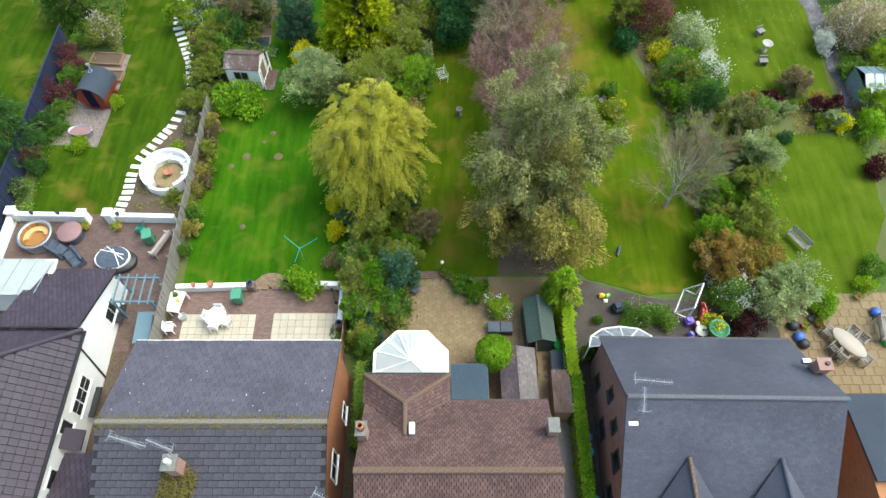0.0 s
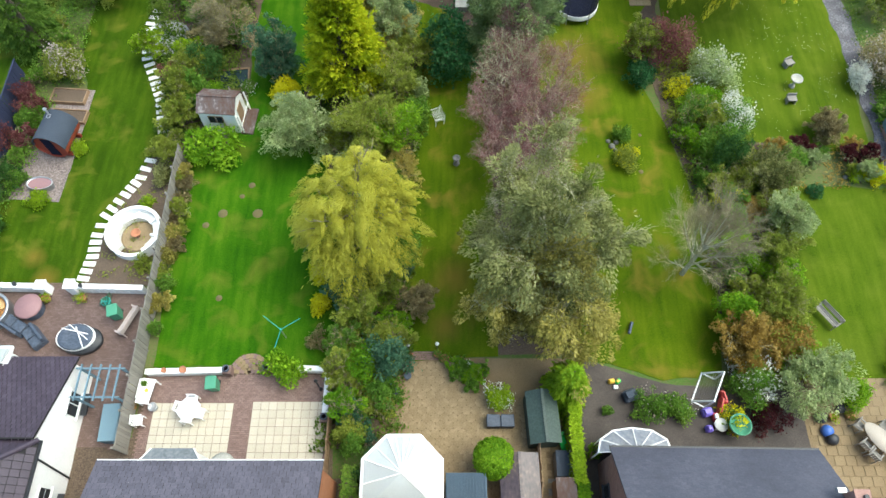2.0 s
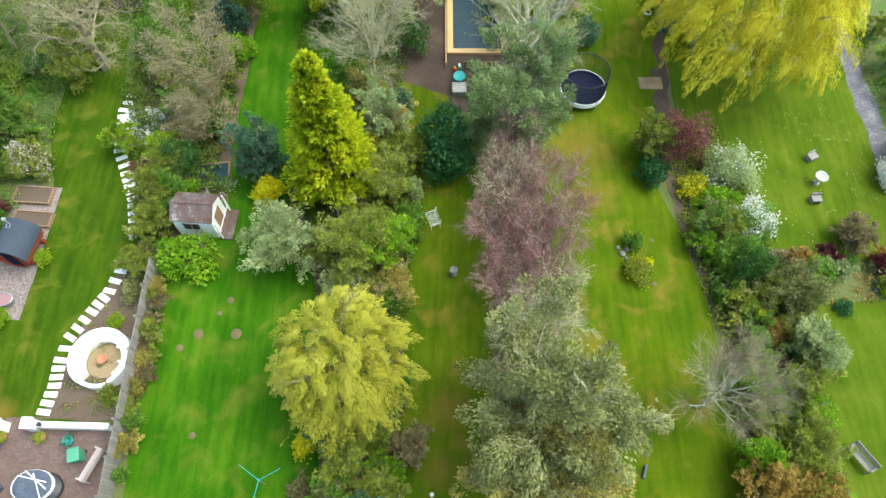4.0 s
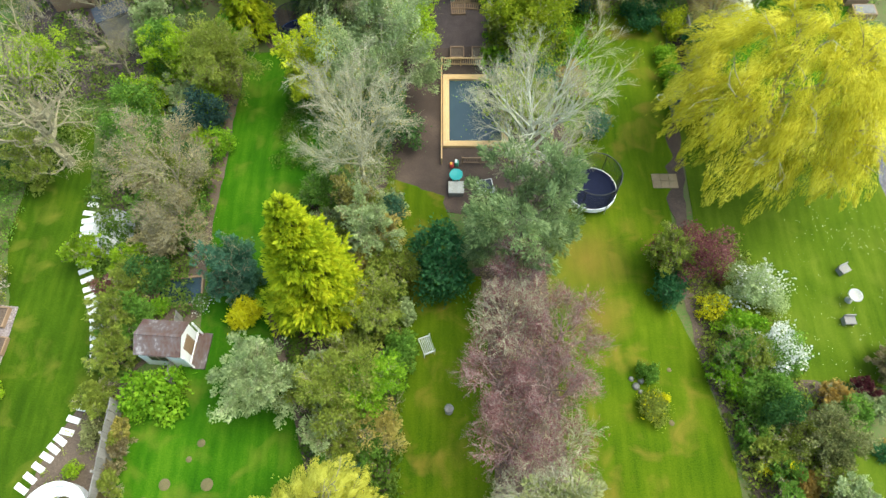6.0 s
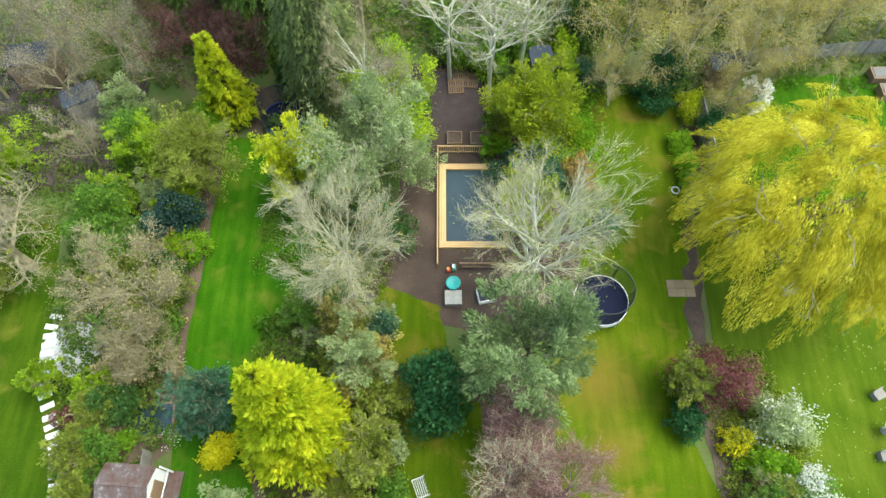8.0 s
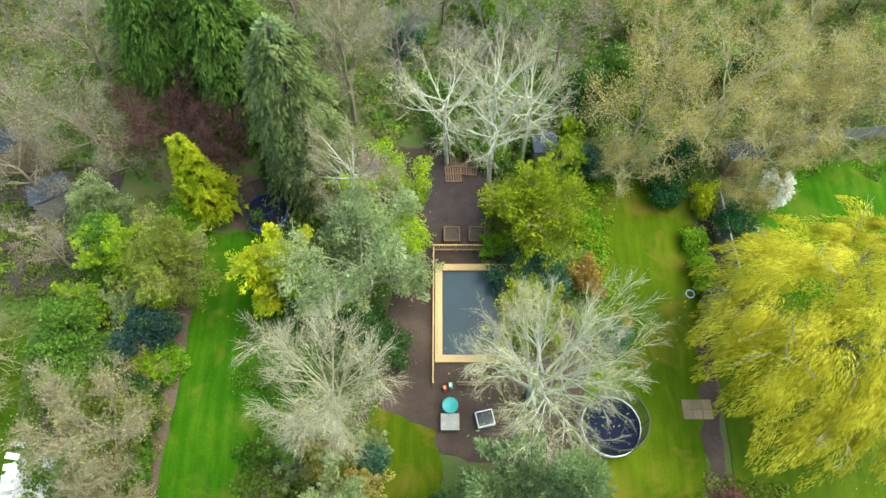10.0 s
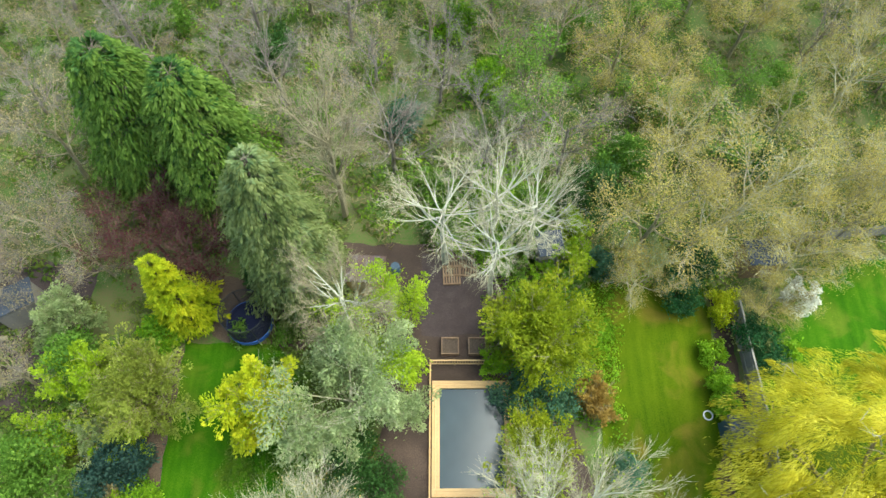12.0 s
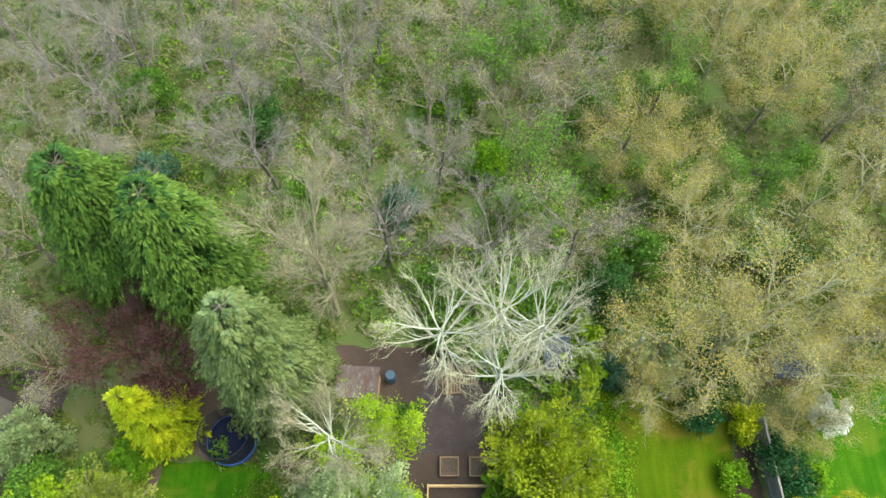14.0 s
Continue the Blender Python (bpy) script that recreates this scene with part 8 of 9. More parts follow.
# ---- terrace furniture ----
def plastic_chair(x, y, rz, mat=None, label="white plastic garden chair", group="white chairs round the table"):
    mat = mat or M_PLASTIC
    t = thing("garden_chair", x, y, 0.045, rz, label + " with open back", "chair", group)
    part("seat", boxb(-0.24, -0.24, 0.4, 0.24, 0.22, 0.44, bevel=0.015), mat, t)
    for i in range(4):
        part("back_slat", boxb(-0.21 + i * 0.115, 0.2, 0.46, -0.14 + i * 0.115, 0.24, 0.82), mat, t)
    part("top_rail", boxb(-0.25, 0.2, 0.8, 0.25, 0.25, 0.88, bevel=0.015), mat, t)
    for sx in (-0.23, 0.23):
        for sy in (-0.22, 0.22):
            part("leg", boxb(sx - 0.025, sy - 0.025, 0, sx + 0.025, sy + 0.025, 0.42), mat, t)
        part("armrest", boxb(sx - 0.035, -0.24, 0.62, sx + 0.035, 0.24, 0.66), mat, t)


def table(x, y, rz, rx, ry, mat, label, seg=24, h=0.73):
    t = thing("garden_table", x, y, 0.045, rz, label, "table")
    o = part("tabletop", lathe([(0.001, h), (0.97, h), (1.0, h - 0.02), (0.97, h - 0.04), (0.001, h - 0.04)], seg), mat, t)
    o.scale = (rx, ry, 1)
    for a in (45, 135, 225, 315):
        c, s = math.cos(radians(a)) * rx * 0.65, math.sin(radians(a)) * ry * 0.65
        part("leg", boxb(c - 0.03, s - 0.03, 0, c + 0.03, s + 0.03, h - 0.04), mat, t)
    return t


table(-12.75, 15.3, 22, 0.62, 0.62, M_PLASTIC, "white octagonal plastic garden table", 8)
for x, y, rz in ((-12.72, 15.78, 0), (-12.82, 14.85, 175), (-12.22, 15.12, -105), (-13.24, 15.42, 80)):
    plastic_chair(x, y, rz)
plastic_chair(-15.35, 14.75, 95, None, "spare white plastic garden chair", "spare white chairs")
pt = thing("potting_table", -15.1, 16.2, 0.03, -8, "white slatted potting table with small pots", "table")
part("tabletop", boxb(-0.35, -0.65, 0.78, 0.35, 0.65, 0.82), M_WHITE, pt)
for sx in (-0.3, 0.3):
    for sy in (-0.6, 0.6):
        part("leg", boxb(sx - 0.03, sy - 0.03, 0, sx + 0.03, sy + 0.03, 0.78), M_WHITE, pt)
pot(-15.2, 16.55, 0.1, 0.12, M_TEAL, "small pot on a potting table", "green", 0.86, 0.12)
pot(-15.0, 16.2, 0.1, 0.12, M_YELPLAST, "small yellow pot on a potting table", None, 0.86, 0.12)
pot(-14.8, 15.5, 0.24, 0.35, M_STEEL, "grey metal planter beneath a table", None)
lp = thing("lamp_post", -6.2, 16.5, 0.03, 0, "short black cast lamp post on a terrace", "lamp")
part("base", cylb(0.1, 0.05, 0.2, 10), M_BLACK, lp)
part("post", cylb(0.03, 0.025, 1.3, 8, pose(0, 0, 0.2)), M_BLACK, lp)
part("lantern", lathe([(0.001, 1.5), (0.07, 1.5), (0.1, 1.7), (0.04, 1.8), (0.001, 1.82)], 6), M_BLACK, lp)
rd = thing("rotary_dryer", -8.35, 19.35, 0, 25, "green rotary clothes dryer with open arms", "clothes dryer")
part("pole", cylb(0.025, 0.025, 1.4, 8), M_STEEL, rd)
part("hub", cylb(0.06, 0.06, 0.14, 10, pose(0, 0, 1.3)), M_TEAL, rd)
for a in (0, 120, 240):
    part("arm", rod(bmesh.new(), (0, 0, 1.38), (1.15 * math.cos(radians(a)), 1.15 * math.sin(radians(a)), 1.75), 0.018), M_TEAL, rd)

# ---- conservatory and sheds of the clay-roofed house ----
cs = thing("conservatory", -1.62, 11.4, 0, 0, "white conservatory with a glazed octagonal roof", "conservatory")
base = [(-1.9, -1.2), (1.85, -1.2), (1.85, 1.15), (0.8, 2.25), (-0.8, 2.25), (-1.9, 1.15)]
apex = (0.0, 0.45, 3.0)
for i in range(6):
    a, b = base[i], base[(i + 1) % 6]
    bm = bmesh.new()
    f = [bm.verts.new(q) for q in ((*a, 0), (*b, 0), (*b, 2.45), (*a, 2.45))]
    bm.faces.new(f)
    bmesh.ops.solidify(bm, geom=bm.faces, thickness=0.05)
    part("side", bm, M_PLASTIC if i == 0 else GLASS, cs)
    part("post", rod(bmesh.new(), (*a, 0), (*a, 2.48), 0.06), M_PLASTIC, cs)
    part("eaves_beam", rod(bmesh.new(), (*a, 2.48), (*b, 2.48), 0.07), M_PLASTIC, cs)
    part("dwarf_wall", boxb(0, -0.06, 0, (Vector(b) - Vector(a)).length, 0.06, 0.6), M_BRICK_B, cs).matrix_basis = pose(*a, 0.0, 0, 0, math.degrees(math.atan2(b[1] - a[1], b[0] - a[0])))
    bm = bmesh.new()
    bm.faces.new([bm.verts.new(q) for q in ((*a, 2.5), (*b, 2.5), apex)])
    bmesh.ops.solidify(bm, geom=bm.faces, thickness=0.03)
    part("roof_pane", bm, POLY, cs)
rim = base + [(-1.9, 0.0), (1.85, 0.0), (0.0, 2.25), (1.3, 1.7), (-1.3, 1.7), (0.4, 2.25), (-0.4, 2.25)]
for q in rim[1:]:
    part("glazing_bar", rod(bmesh.new(), (*q, 2.53), (apex[0], apex[1], apex[2] + 0.04), 0.035), M_PLASTIC, cs)


def shed(name, x, y, rz, w, d, h, rise, roof, wall, label, over=0.12, ridge="y", cat="shed"):
    t = thing(name, x, y, 0, rz, label, cat)
    part("wall", boxb(-w / 2, -d / 2, 0, w / 2, d / 2, h), wall, t)
    W, D = w / 2 + over, d / 2 + over
    if ridge == "y":
        slab_roof("roof_slope", [(-W, -D, h), (-W, D, h), (0, D, h + rise), (0, -D, h + rise)], roof, t, 0.05)
        slab_roof("roof_slope", [(0, -D, h + rise), (0, D, h + rise), (W, D, h), (W, -D, h)], roof, t, 0.05)
        for s in (-1, 1):
            bm = bmesh.new()
            bm.faces.new([bm.verts.new(q) for q in ((-w / 2, s * d / 2, h), (w / 2, s * d / 2, h), (0, s * d / 2, h + rise))])
            part("gable", bm, wall, t)
        part("ridge_cap", boxb(-0.07, -D, h + rise, 0.07, D, h + rise + 0.03), roof, t)
    elif ridge == "x":
        slab_roof("roof_slope", [(-W, D, h), (W, D, h), (W, 0, h + rise), (-W, 0, h + rise)], roof, t, 0.05)
        slab_roof("roof_slope", [(-W, 0, h + rise), (W, 0, h + rise), (W, -D, h), (-W, -D, h)], roof, t, 0.05)
        for s in (-1, 1):
            bm = bmesh.new()
            bm.faces.new([bm.verts.new(q) for q in ((s * w / 2, -d / 2, h), (s * w / 2, d / 2, h), (s * w / 2, 0, h + rise))])
            part("gable", bm, wall, t)
        part("ridge_cap", boxb(-W, -0.07, h + rise, W, 0.07, h + rise + 0.03), roof, t)
    else:
        slab_roof("roof_slope", [(-W, D, h), (W, D, h), (W, -D, h + rise), (-W, -D, h + rise)], roof, t, 0.06)
    return t


M_RUSTY = surface("mossy_brown_roof", [(0.035, 0.016, 0.012), (0.085, 0.045, 0.034), (0.1, 0.078, 0.072), (0.3, 0.275, 0.27)], 1.6, 0.8, 0.5, 7, stain=0.6, stretch=(1, 0.45, 1))
s = shed("extension", 1.35, 10.6, 0, 1.75, 2.6, 2.2, 0.12, M_BLUESHED, M_BRICK_B, "small extension with a blue-grey ribbed roof", 0.08, "lean", "extension")
for i in range(13):
    part("roof_rib", boxb(-0.9 + i * 0.148, -1.36, 2.3, -0.87 + i * 0.148, 1.36, 2.36), M_BLUESHED, s)
part("skylight", boxb(-0.85, -1.2, 2.36, -0.4, -0.75, 2.44), M_WHITE, s, "white skylight")
part("vent_box", boxb(0.35, -1.0, 2.36, 0.75, -0.7, 2.5), M_TARP, s)
M_WETFELT = surface("wet_purple_brown_felt", [(0.026, 0.018, 0.022), (0.052, 0.037, 0.043), (0.085, 0.062, 0.062), (0.22, 0.15, 0.11)], 1.4, 0.35, 0.5, 8, stain=0.5, stretch=(1, 0.6, 1))
shed("shed", 3.9, 11.1, 1, 1.65, 3.4, 2.0, 0.35, M_WETFELT, M_WOOD_BRN, "old timber shed with a mossy brown felt roof")
s = shed("tool_store", 5.25, 14.75, 3, 1.45, 2.5, 1.5, 0.45, M_GREENST, M_GREENST, "dull green sheeted garden store", 0.06)
shed("lean_to_store", 6.1, 10.7, 0, 0.85, 2.2, 1.7, 0.1, M_RUSTY, M_WOOD_BRN, "narrow store with a moss-covered roof", 0.05, "lean")
cf = thing("plant_cloche", 6.15, 12.6, 0, 0, "white-railed cold frame with a grey lid", "cloche")
part("body", boxb(-0.32, -0.6, 0, 0.32, 0.6, 0.9), M_CONC, cf)
part("lid", boxb(-0.33, -0.62, 0.9, 0.33, 0.62, 0.95), M_FELT, cf)
for i in range(7):
    part("rail", boxb(0.34, -0.6 + i * 0.19, 0.0, 0.38, -0.56 + i * 0.19, 1.15), M_PLASTIC, cf)
ty = thing("toy_slide", 6.3, 13.7, 0, 20, "bright green plastic toy slide", "toy")
part("chute", boxb(-0.18, -0.45, 0.2, 0.18, 0.45, 0.3, m=pose(0, 0, 0.2, 25), bevel=0.02), M_GREENPL, ty)
part("ladder", boxb(-0.2, 0.35, 0, 0.2, 0.45, 0.75), M_GREENPL, ty)
for dx in (-0.36, 0.36):
    bx = thing("storage_box", 3.2 + dx, 14.75, 0.04, 0, "black plastic storage box on a patio", "box", "black storage boxes")
    part("body", boxb(-0.33, -0.3, 0, 0.33, 0.3, 0.5, bevel=0.02), M_BLACK, bx)
    part("lid", boxb(-0.35, -0.32, 0.5, 0.35, 0.32, 0.58, bevel=0.03), M_TARP, bx)
for x, y in ((-1.6, 17.1), (-2.2, 16.3), (-1.9, 17.7)):
    bs = thing("garden_stool", x, y, 0.04, 20 * x, "round blue metal stool on a patio", "stool", "blue patio stools")
    part("seat", cylb(0.2, 0.2, 0.04, 14, pose(0, 0, 0.42)), M_TARP, bs)
    for a in (30, 150, 270):
        part("leg", rod(bmesh.new(), (0.16 * math.cos(radians(a)), 0.16 * math.sin(radians(a)), 0), (0.1 * math.cos(radians(a)), 0.1 * math.sin(radians(a)), 0.42), 0.015), M_TARP, bs)


def hedge(x0, x1, y0, y1, h, leaf, label, n):
    """A clipped hedge: leaves over the faces of a long block with an uneven top."""
    g = gen()
    t = thing("hedge", (x0 + x1) / 2, (y0 + y1) / 2, 0, 0, label, "hedge")
    w, d = (x1 - x0) / 2, (y1 - y0) / 2
    k = g.choice(3, n, p=[0.45, 0.45, 0.1])
    p = np.stack([g.uniform(-w, w, n), g.uniform(-d, d, n), g.uniform(0.05, h, n)], 1)
    nr = np.zeros((n, 3))
    for i in range(n):
        bulge = 0.12 * noise.noise(Vector((p[i, 0] * 2, p[i, 1] * 1.3, p[i, 2] * 2)))
        if k[i] == 0:
            p[i, 2], nr[i] = h + bulge + g.normal() * 0.05, (0, 0, 1)
        elif k[i] == 1:
            s = 1 if g.random() < 0.5 else -1
            p[i, 0], nr[i] = s * (w + bulge + g.normal() * 0.05), (s, 0, 0.2)
        else:
            s = 1 if g.random() < 0.5 else -1
            p[i, 1], nr[i] = s * (d + bulge), (0, s, 0.2)
    nr = nr + rand_dirs(g, n) * 0.6
    L = 0.12 * g.uniform(0.6, 1.4, n)
    tagged(part("foliage", quads_mesh("foliage", leaf_quads(p, np.cross(nr, rand_dirs(g, n)), nr, L, L * 0.6), LEAF[leaf]), None, t), kind="stuff")
    # added solid filler, so gaps between leaves show dark brown
    part("stem", boxb(-w * 0.75, -d * 0.97, 0, w * 0.75, d * 0.97, h * 0.9), M_BARK, t, "solid bark-coloured block behind the leaves")


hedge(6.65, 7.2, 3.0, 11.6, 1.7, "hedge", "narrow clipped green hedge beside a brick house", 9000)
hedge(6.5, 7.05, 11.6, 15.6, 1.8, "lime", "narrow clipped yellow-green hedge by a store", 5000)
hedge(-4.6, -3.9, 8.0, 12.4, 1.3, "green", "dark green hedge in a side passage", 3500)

# ---- yard of the brick house ----
cv = thing("conservatory", 9.4, 13.2, 0, 0, "white-framed bay with a fan-shaped glazed roof", "conservatory")
M_BAYPANE = surface("pale_roof_glass", [(0.26, 0.28, 0.33), (0.36, 0.38, 0.43), (0.46, 0.48, 0.52)], 0.9, 0.15, 0.02, 6)
bb = [(-1.75, -0.3), (-1.6, 0.3), (-0.95, 0.72), (0.0, 0.85), (0.95, 0.72), (1.6, 0.3), (1.75, -0.3)]
for i in range(6):
    a, b = bb[i], bb[i + 1]
    turn = math.degrees(math.atan2(b[1] - a[1], b[0] - a[0]))
    run = (Vector(b) - Vector(a)).length
    part("dwarf_wall", boxb(0, -0.05, 0, run, 0.05, 0.6), M_BRICK_B, cv).matrix_basis = pose(*a, 0, 0, 0, turn)
    part("side_pane", boxb(0.04, -0.02, 0.6, run - 0.04, 0.02, 2.15), GLASS, cv).matrix_basis = pose(*a, 0, 0, 0, turn)
    part("post", rod(bmesh.new(), (*a, 0.6), (*a, 2.2), 0.045), M_PLASTIC, cv)
    bm = bmesh.new()
    bm.faces.new([bm.verts.new(q) for q in ((*a, 2.22), (*b, 2.22), (0, -0.3, 2.7))])
    bmesh.ops.solidify(bm, geom=bm.faces, thickness=0.03)
    part("roof_pane", bm, M_BAYPANE, cv)
    part("glazing_bar", rod(bmesh.new(), (*a, 2.25), (0, -0.3, 2.74), 0.028), M_PLASTIC, cv)
    part("eaves_beam", rod(bmesh.new(), (*a, 2.22), (*b, 2.22), 0.04), M_PLASTIC, cv)
gt = thing("football_goal", 14.35, 16.3, 0, 62, "white tubular goal frame with a net", "goal")
W, Hh, Dp = 1.7, 1.4, 0.7
for a, b in (((-W / 2, 0, 0), (-W / 2, 0, Hh)), ((W / 2, 0, 0), (W / 2, 0, Hh)), ((-W / 2, 0, Hh), (W / 2, 0, Hh)), ((-W / 2, Dp, 0), (W / 2, Dp, 0)), ((-W / 2, 0, 0), (-W / 2, Dp, 0)), ((W / 2, 0, 0), (W / 2, Dp, 0)), ((-W / 2, 0, Hh), (-W / 2, Dp, 0)), ((W / 2, 0, Hh), (W / 2, Dp, 0))):
    part("tube", rod(bmesh.new(), a, b, 0.045), M_PLASTIC, gt)
bm = bmesh.new()
for i in range(15):
    x = -W / 2 + i * W / 14
    rod(bm, (x, 0, Hh), (x, Dp, 0), 0.006, 3)
for i in range(10):
    f = i / 9
    rod(bm, (-W / 2, Dp * f, Hh * (1 - f)), (W / 2, Dp * f, Hh * (1 - f)), 0.006, 3)
tagged(part("net", bm, M_STEEL, gt), kind="stuff")


def toy(name, x, y, sx, sy, sz, mat, label, rz=0, top=None):
    t = thing(name, x, y, 0.02, rz, label, "toy")
    part("body", boxb(-sx / 2, -sy / 2, 0, sx / 2, sy / 2, sz, bevel=min(sx, sy, sz) * 0.2), mat, t)
    part("top", boxb(-sx * 0.4, -sy * 0.3, sz, sx * 0.1, sy * 0.3, sz * 1.4, bevel=0.02), top or mat, t)


toy("toy_table", 10.05, 16.1, 0.75, 0.6, 0.5, M_FELT, "grey plastic play table on tarmac", 20)
toy("toy_car", 9.2, 16.9, 0.35, 0.25, 0.25, M_YELPLAST, "yellow plastic toy car", 10)
toy("toy_car", 9.55, 16.9, 0.3, 0.22, 0.22, M_GREENPL, "green plastic toy car", 40, M_YELPLAST)
toy("toy_block", 9.4, 16.6, 0.25, 0.2, 0.15, M_PLASTIC, "white plastic toy on tarmac")
toy("storage_crate", 13.95, 15.25, 0.55, 0.45, 0.4, M_VIOLET, "violet plastic crate in a yard", 15)
toy("toy_scooter", 14.7, 15.6, 0.2, 0.9, 0.5, M_REDPLAST, "red plastic toy scooter", -20)
toy("toy_scooter", 14.9, 16.0, 0.2, 0.7, 0.5, M_REDPLAST, "red plastic ride-on toy", 10)
toy("toy_cart", 14.35, 15.0, 0.35, 0.4, 0.4, M_REDPLAST, "red and white toy cart", 5, M_PLASTIC)
toy("toy_chair", 13.9, 14.4, 0.35, 0.35, 0.4, M_VIOLET, "violet plastic toy chair", 5)
table(14.45, 14.55, 0, 0.35, 0.35, M_STONE, "small round cream garden table", 18, 0.5)
st2 = thing("sand_tray", 15.2, 14.45, 0.02, 0, "dark green plastic sand tray", "toy")
part("tray", lathe([(0.001, 0), (0.5, 0), (0.56, 0.3), (0.5, 0.3), (0.46, 0.1), (0.001, 0.1)], 18), M_GREENBIN, st2)
toy("folded_chair", 10.6, 19.9, 0.15, 0.7, 0.2, M_TARP, "slim dark folded chair on a lawn", -20)
for x, y, m in ((6.95 + 0.45, 8.6, M_BLUE), (7.4, 7.9, M_TEAL), (7.4, 5.6, M_TEAL)):
    wb = thing("water_butt", x, y, 0.02, 0, "blue plastic water butt by a brick wall", "water butt", "water butts")
    part("barrel", lathe([(0.001, 0), (0.2, 0), (0.24, 0.35), (0.2, 0.75), (0.001, 0.77)], 14), m, wb)
    part("lid", cylb(0.21, 0.19, 0.05, 14, pose(0, 0, 0.76)), m, wb)

# ---- stone patio with dining furniture ----
table(22.3, 13.75, -52, 1.05, 0.5, surface("cream_table_top", [(0.28, 0.235, 0.19), (0.38, 0.33, 0.275)], 1.5, 0.5, 0.1), "long oval cream dining table with things on it", 28)
for x, y, rz in ((21.55, 13.55, 125), (21.85, 13.05, 130), (22.75, 14.45, -50), (23.15, 14.0, -50), (21.5, 14.55, 40), (23.05, 12.85, 215)):
    plastic_chair(x, y, rz, M_WOOD_GREY, "weathered slatted dining chair", "chairs round the oval table")
toy("tray", 22.2, 13.85, 0.4, 0.12, 0.03, M_WOOD_BRN, "brown wooden tray on a table", 20)
bpy.data.objects["tray"].location.z = 0.78
bench(24.6, 14.7, 80, 1.5, M_WOOD_GREY, "grey slatted patio bench", "patio_bench")
for x, y, m, lab in ((24.75, 15.8, M_BLUE, "blue cushion bag on a patio"), (24.8, 14.0, M_GREENPL, "green plastic watering can"), (19.95, 14.3, M_BLUE, "blue bag among black sacks"), (19.8, 15.0, M_BLACK, "black refuse sack beside a shrub"), (20.1, 13.9, M_BLACK, "black refuse sack by a house")):
    sk = thing("sack", x, y, 0.03, 37 * x, lab, "sack")
    v = lathe([(0.001, 0), (0.28, 0.02), (0.33, 0.2), (0.24, 0.38), (0.06, 0.45), (0.001, 0.44)], 12)
    part("bag", v, m, sk)
part("parasol_pole", rod(bmesh.new(), (25.1, 15.8, 0), (25.1, 15.8, 0.02), 0.02), M_STEEL, sk)

# ---- summerhouse, lawn ornaments ----
sh = shed("summerhouse", -13.75, 34.15, -4, 2.3, 1.8, 1.9, 0.55, M_RUSTY, M_WHITE, "white summerhouse with a brown mossy roof", 0.07, "x", "summerhouse")
for i, wx in enumerate((-0.35, 0.15)):
    wn = part("window", boxb(wx - 0.26, -0.93, 0.95, wx + 0.2, -0.9, 1.6), M_WOOD_BRN, sh)
    part("pane", boxb(wx - 0.22, -0.945, 1.0, wx + 0.16, -0.93, 1.55), GLASS, wn)
part("porch_floor", boxb(1.15, -1.0, 0, 1.9, 1.0, 0.12), M_RUSTY, sh)
for yy in (-0.95, 0.95):
    part("porch_post", boxb(1.3, yy - 0.04, 0, 1.38, yy + 0.04, 1.8), M_WHITE, sh)
part("porch_rail", boxb(1.32, -0.95, 0.7, 1.36, 0.95, 0.76), M_WHITE, sh)
part("doorway", boxb(1.15, -0.4, 0.1, 1.18, 0.4, 1.65), M_WOOD_BRN, sh, "dark open doorway")


def birdbath(x, y, label, r=0.3, h=0.75, mat=M_OLDSTONE):
    t = thing("bird_bath", x, y, 0.01, 0, label, "bird bath")
    part("pedestal", lathe([(0.2, 0), (0.2, 0.08), (0.09, 0.16), (0.08, h - 0.15), (0.14, h - 0.06)], 14), mat, t)
    part("basin", lathe([(0.001, h - 0.08), (r, h - 0.02), (r + 0.02, h + 0.04), (r - 0.04, h + 0.04), (r - 0.08, h - 0.01), (0.001, h - 0.02)], 20), mat, t)


birdbath(23.6, 37.0, "pale stone bird bath on a daisy lawn", 0.38)
birdbath(1.1, 30.8, "small weathered bird bath on a narrow lawn", 0.22, 0.6, M_CONC)
for x, y, rz in ((23.7, 38.8, 25), (23.15, 35.7, 0)):
    q = thing("low_stool", x, y, 0.01, rz, "small low weathered wooden seat on a lawn", "seat", "low seats by the bird bath")
    part("seat", boxb(-0.3, -0.25, 0.34, 0.3, 0.25, 0.4), M_WOOD_GREY, q)
    part("backrest", boxb(-0.3, 0.2, 0.4, 0.3, 0.25, 0.6), M_WOOD_GREY, q)
    for sx in (-0.25, 0.25):
        part("leg", boxb(sx - 0.03, -0.22, 0, sx + 0.03, 0.22, 0.34), M_WOOD_GREY, q)
sw = thing("wire_bench", -0.1, 34.2, 0.01, -70, "white wire garden seat on a mossy lawn", "seat")
for i in range(6):
    part("seat_wire", rod(bmesh.new(), (-0.45, -0.25 + i * 0.1, 0.42), (0.45, -0.25 + i * 0.1, 0.42), 0.014), M_PLASTIC, sw)
    part("back_wire", rod(bmesh.new(), (-0.45 + i * 0.18, 0.28, 0.42), (-0.45 + i * 0.18, 0.34, 0.85), 0.014), M_PLASTIC, sw)
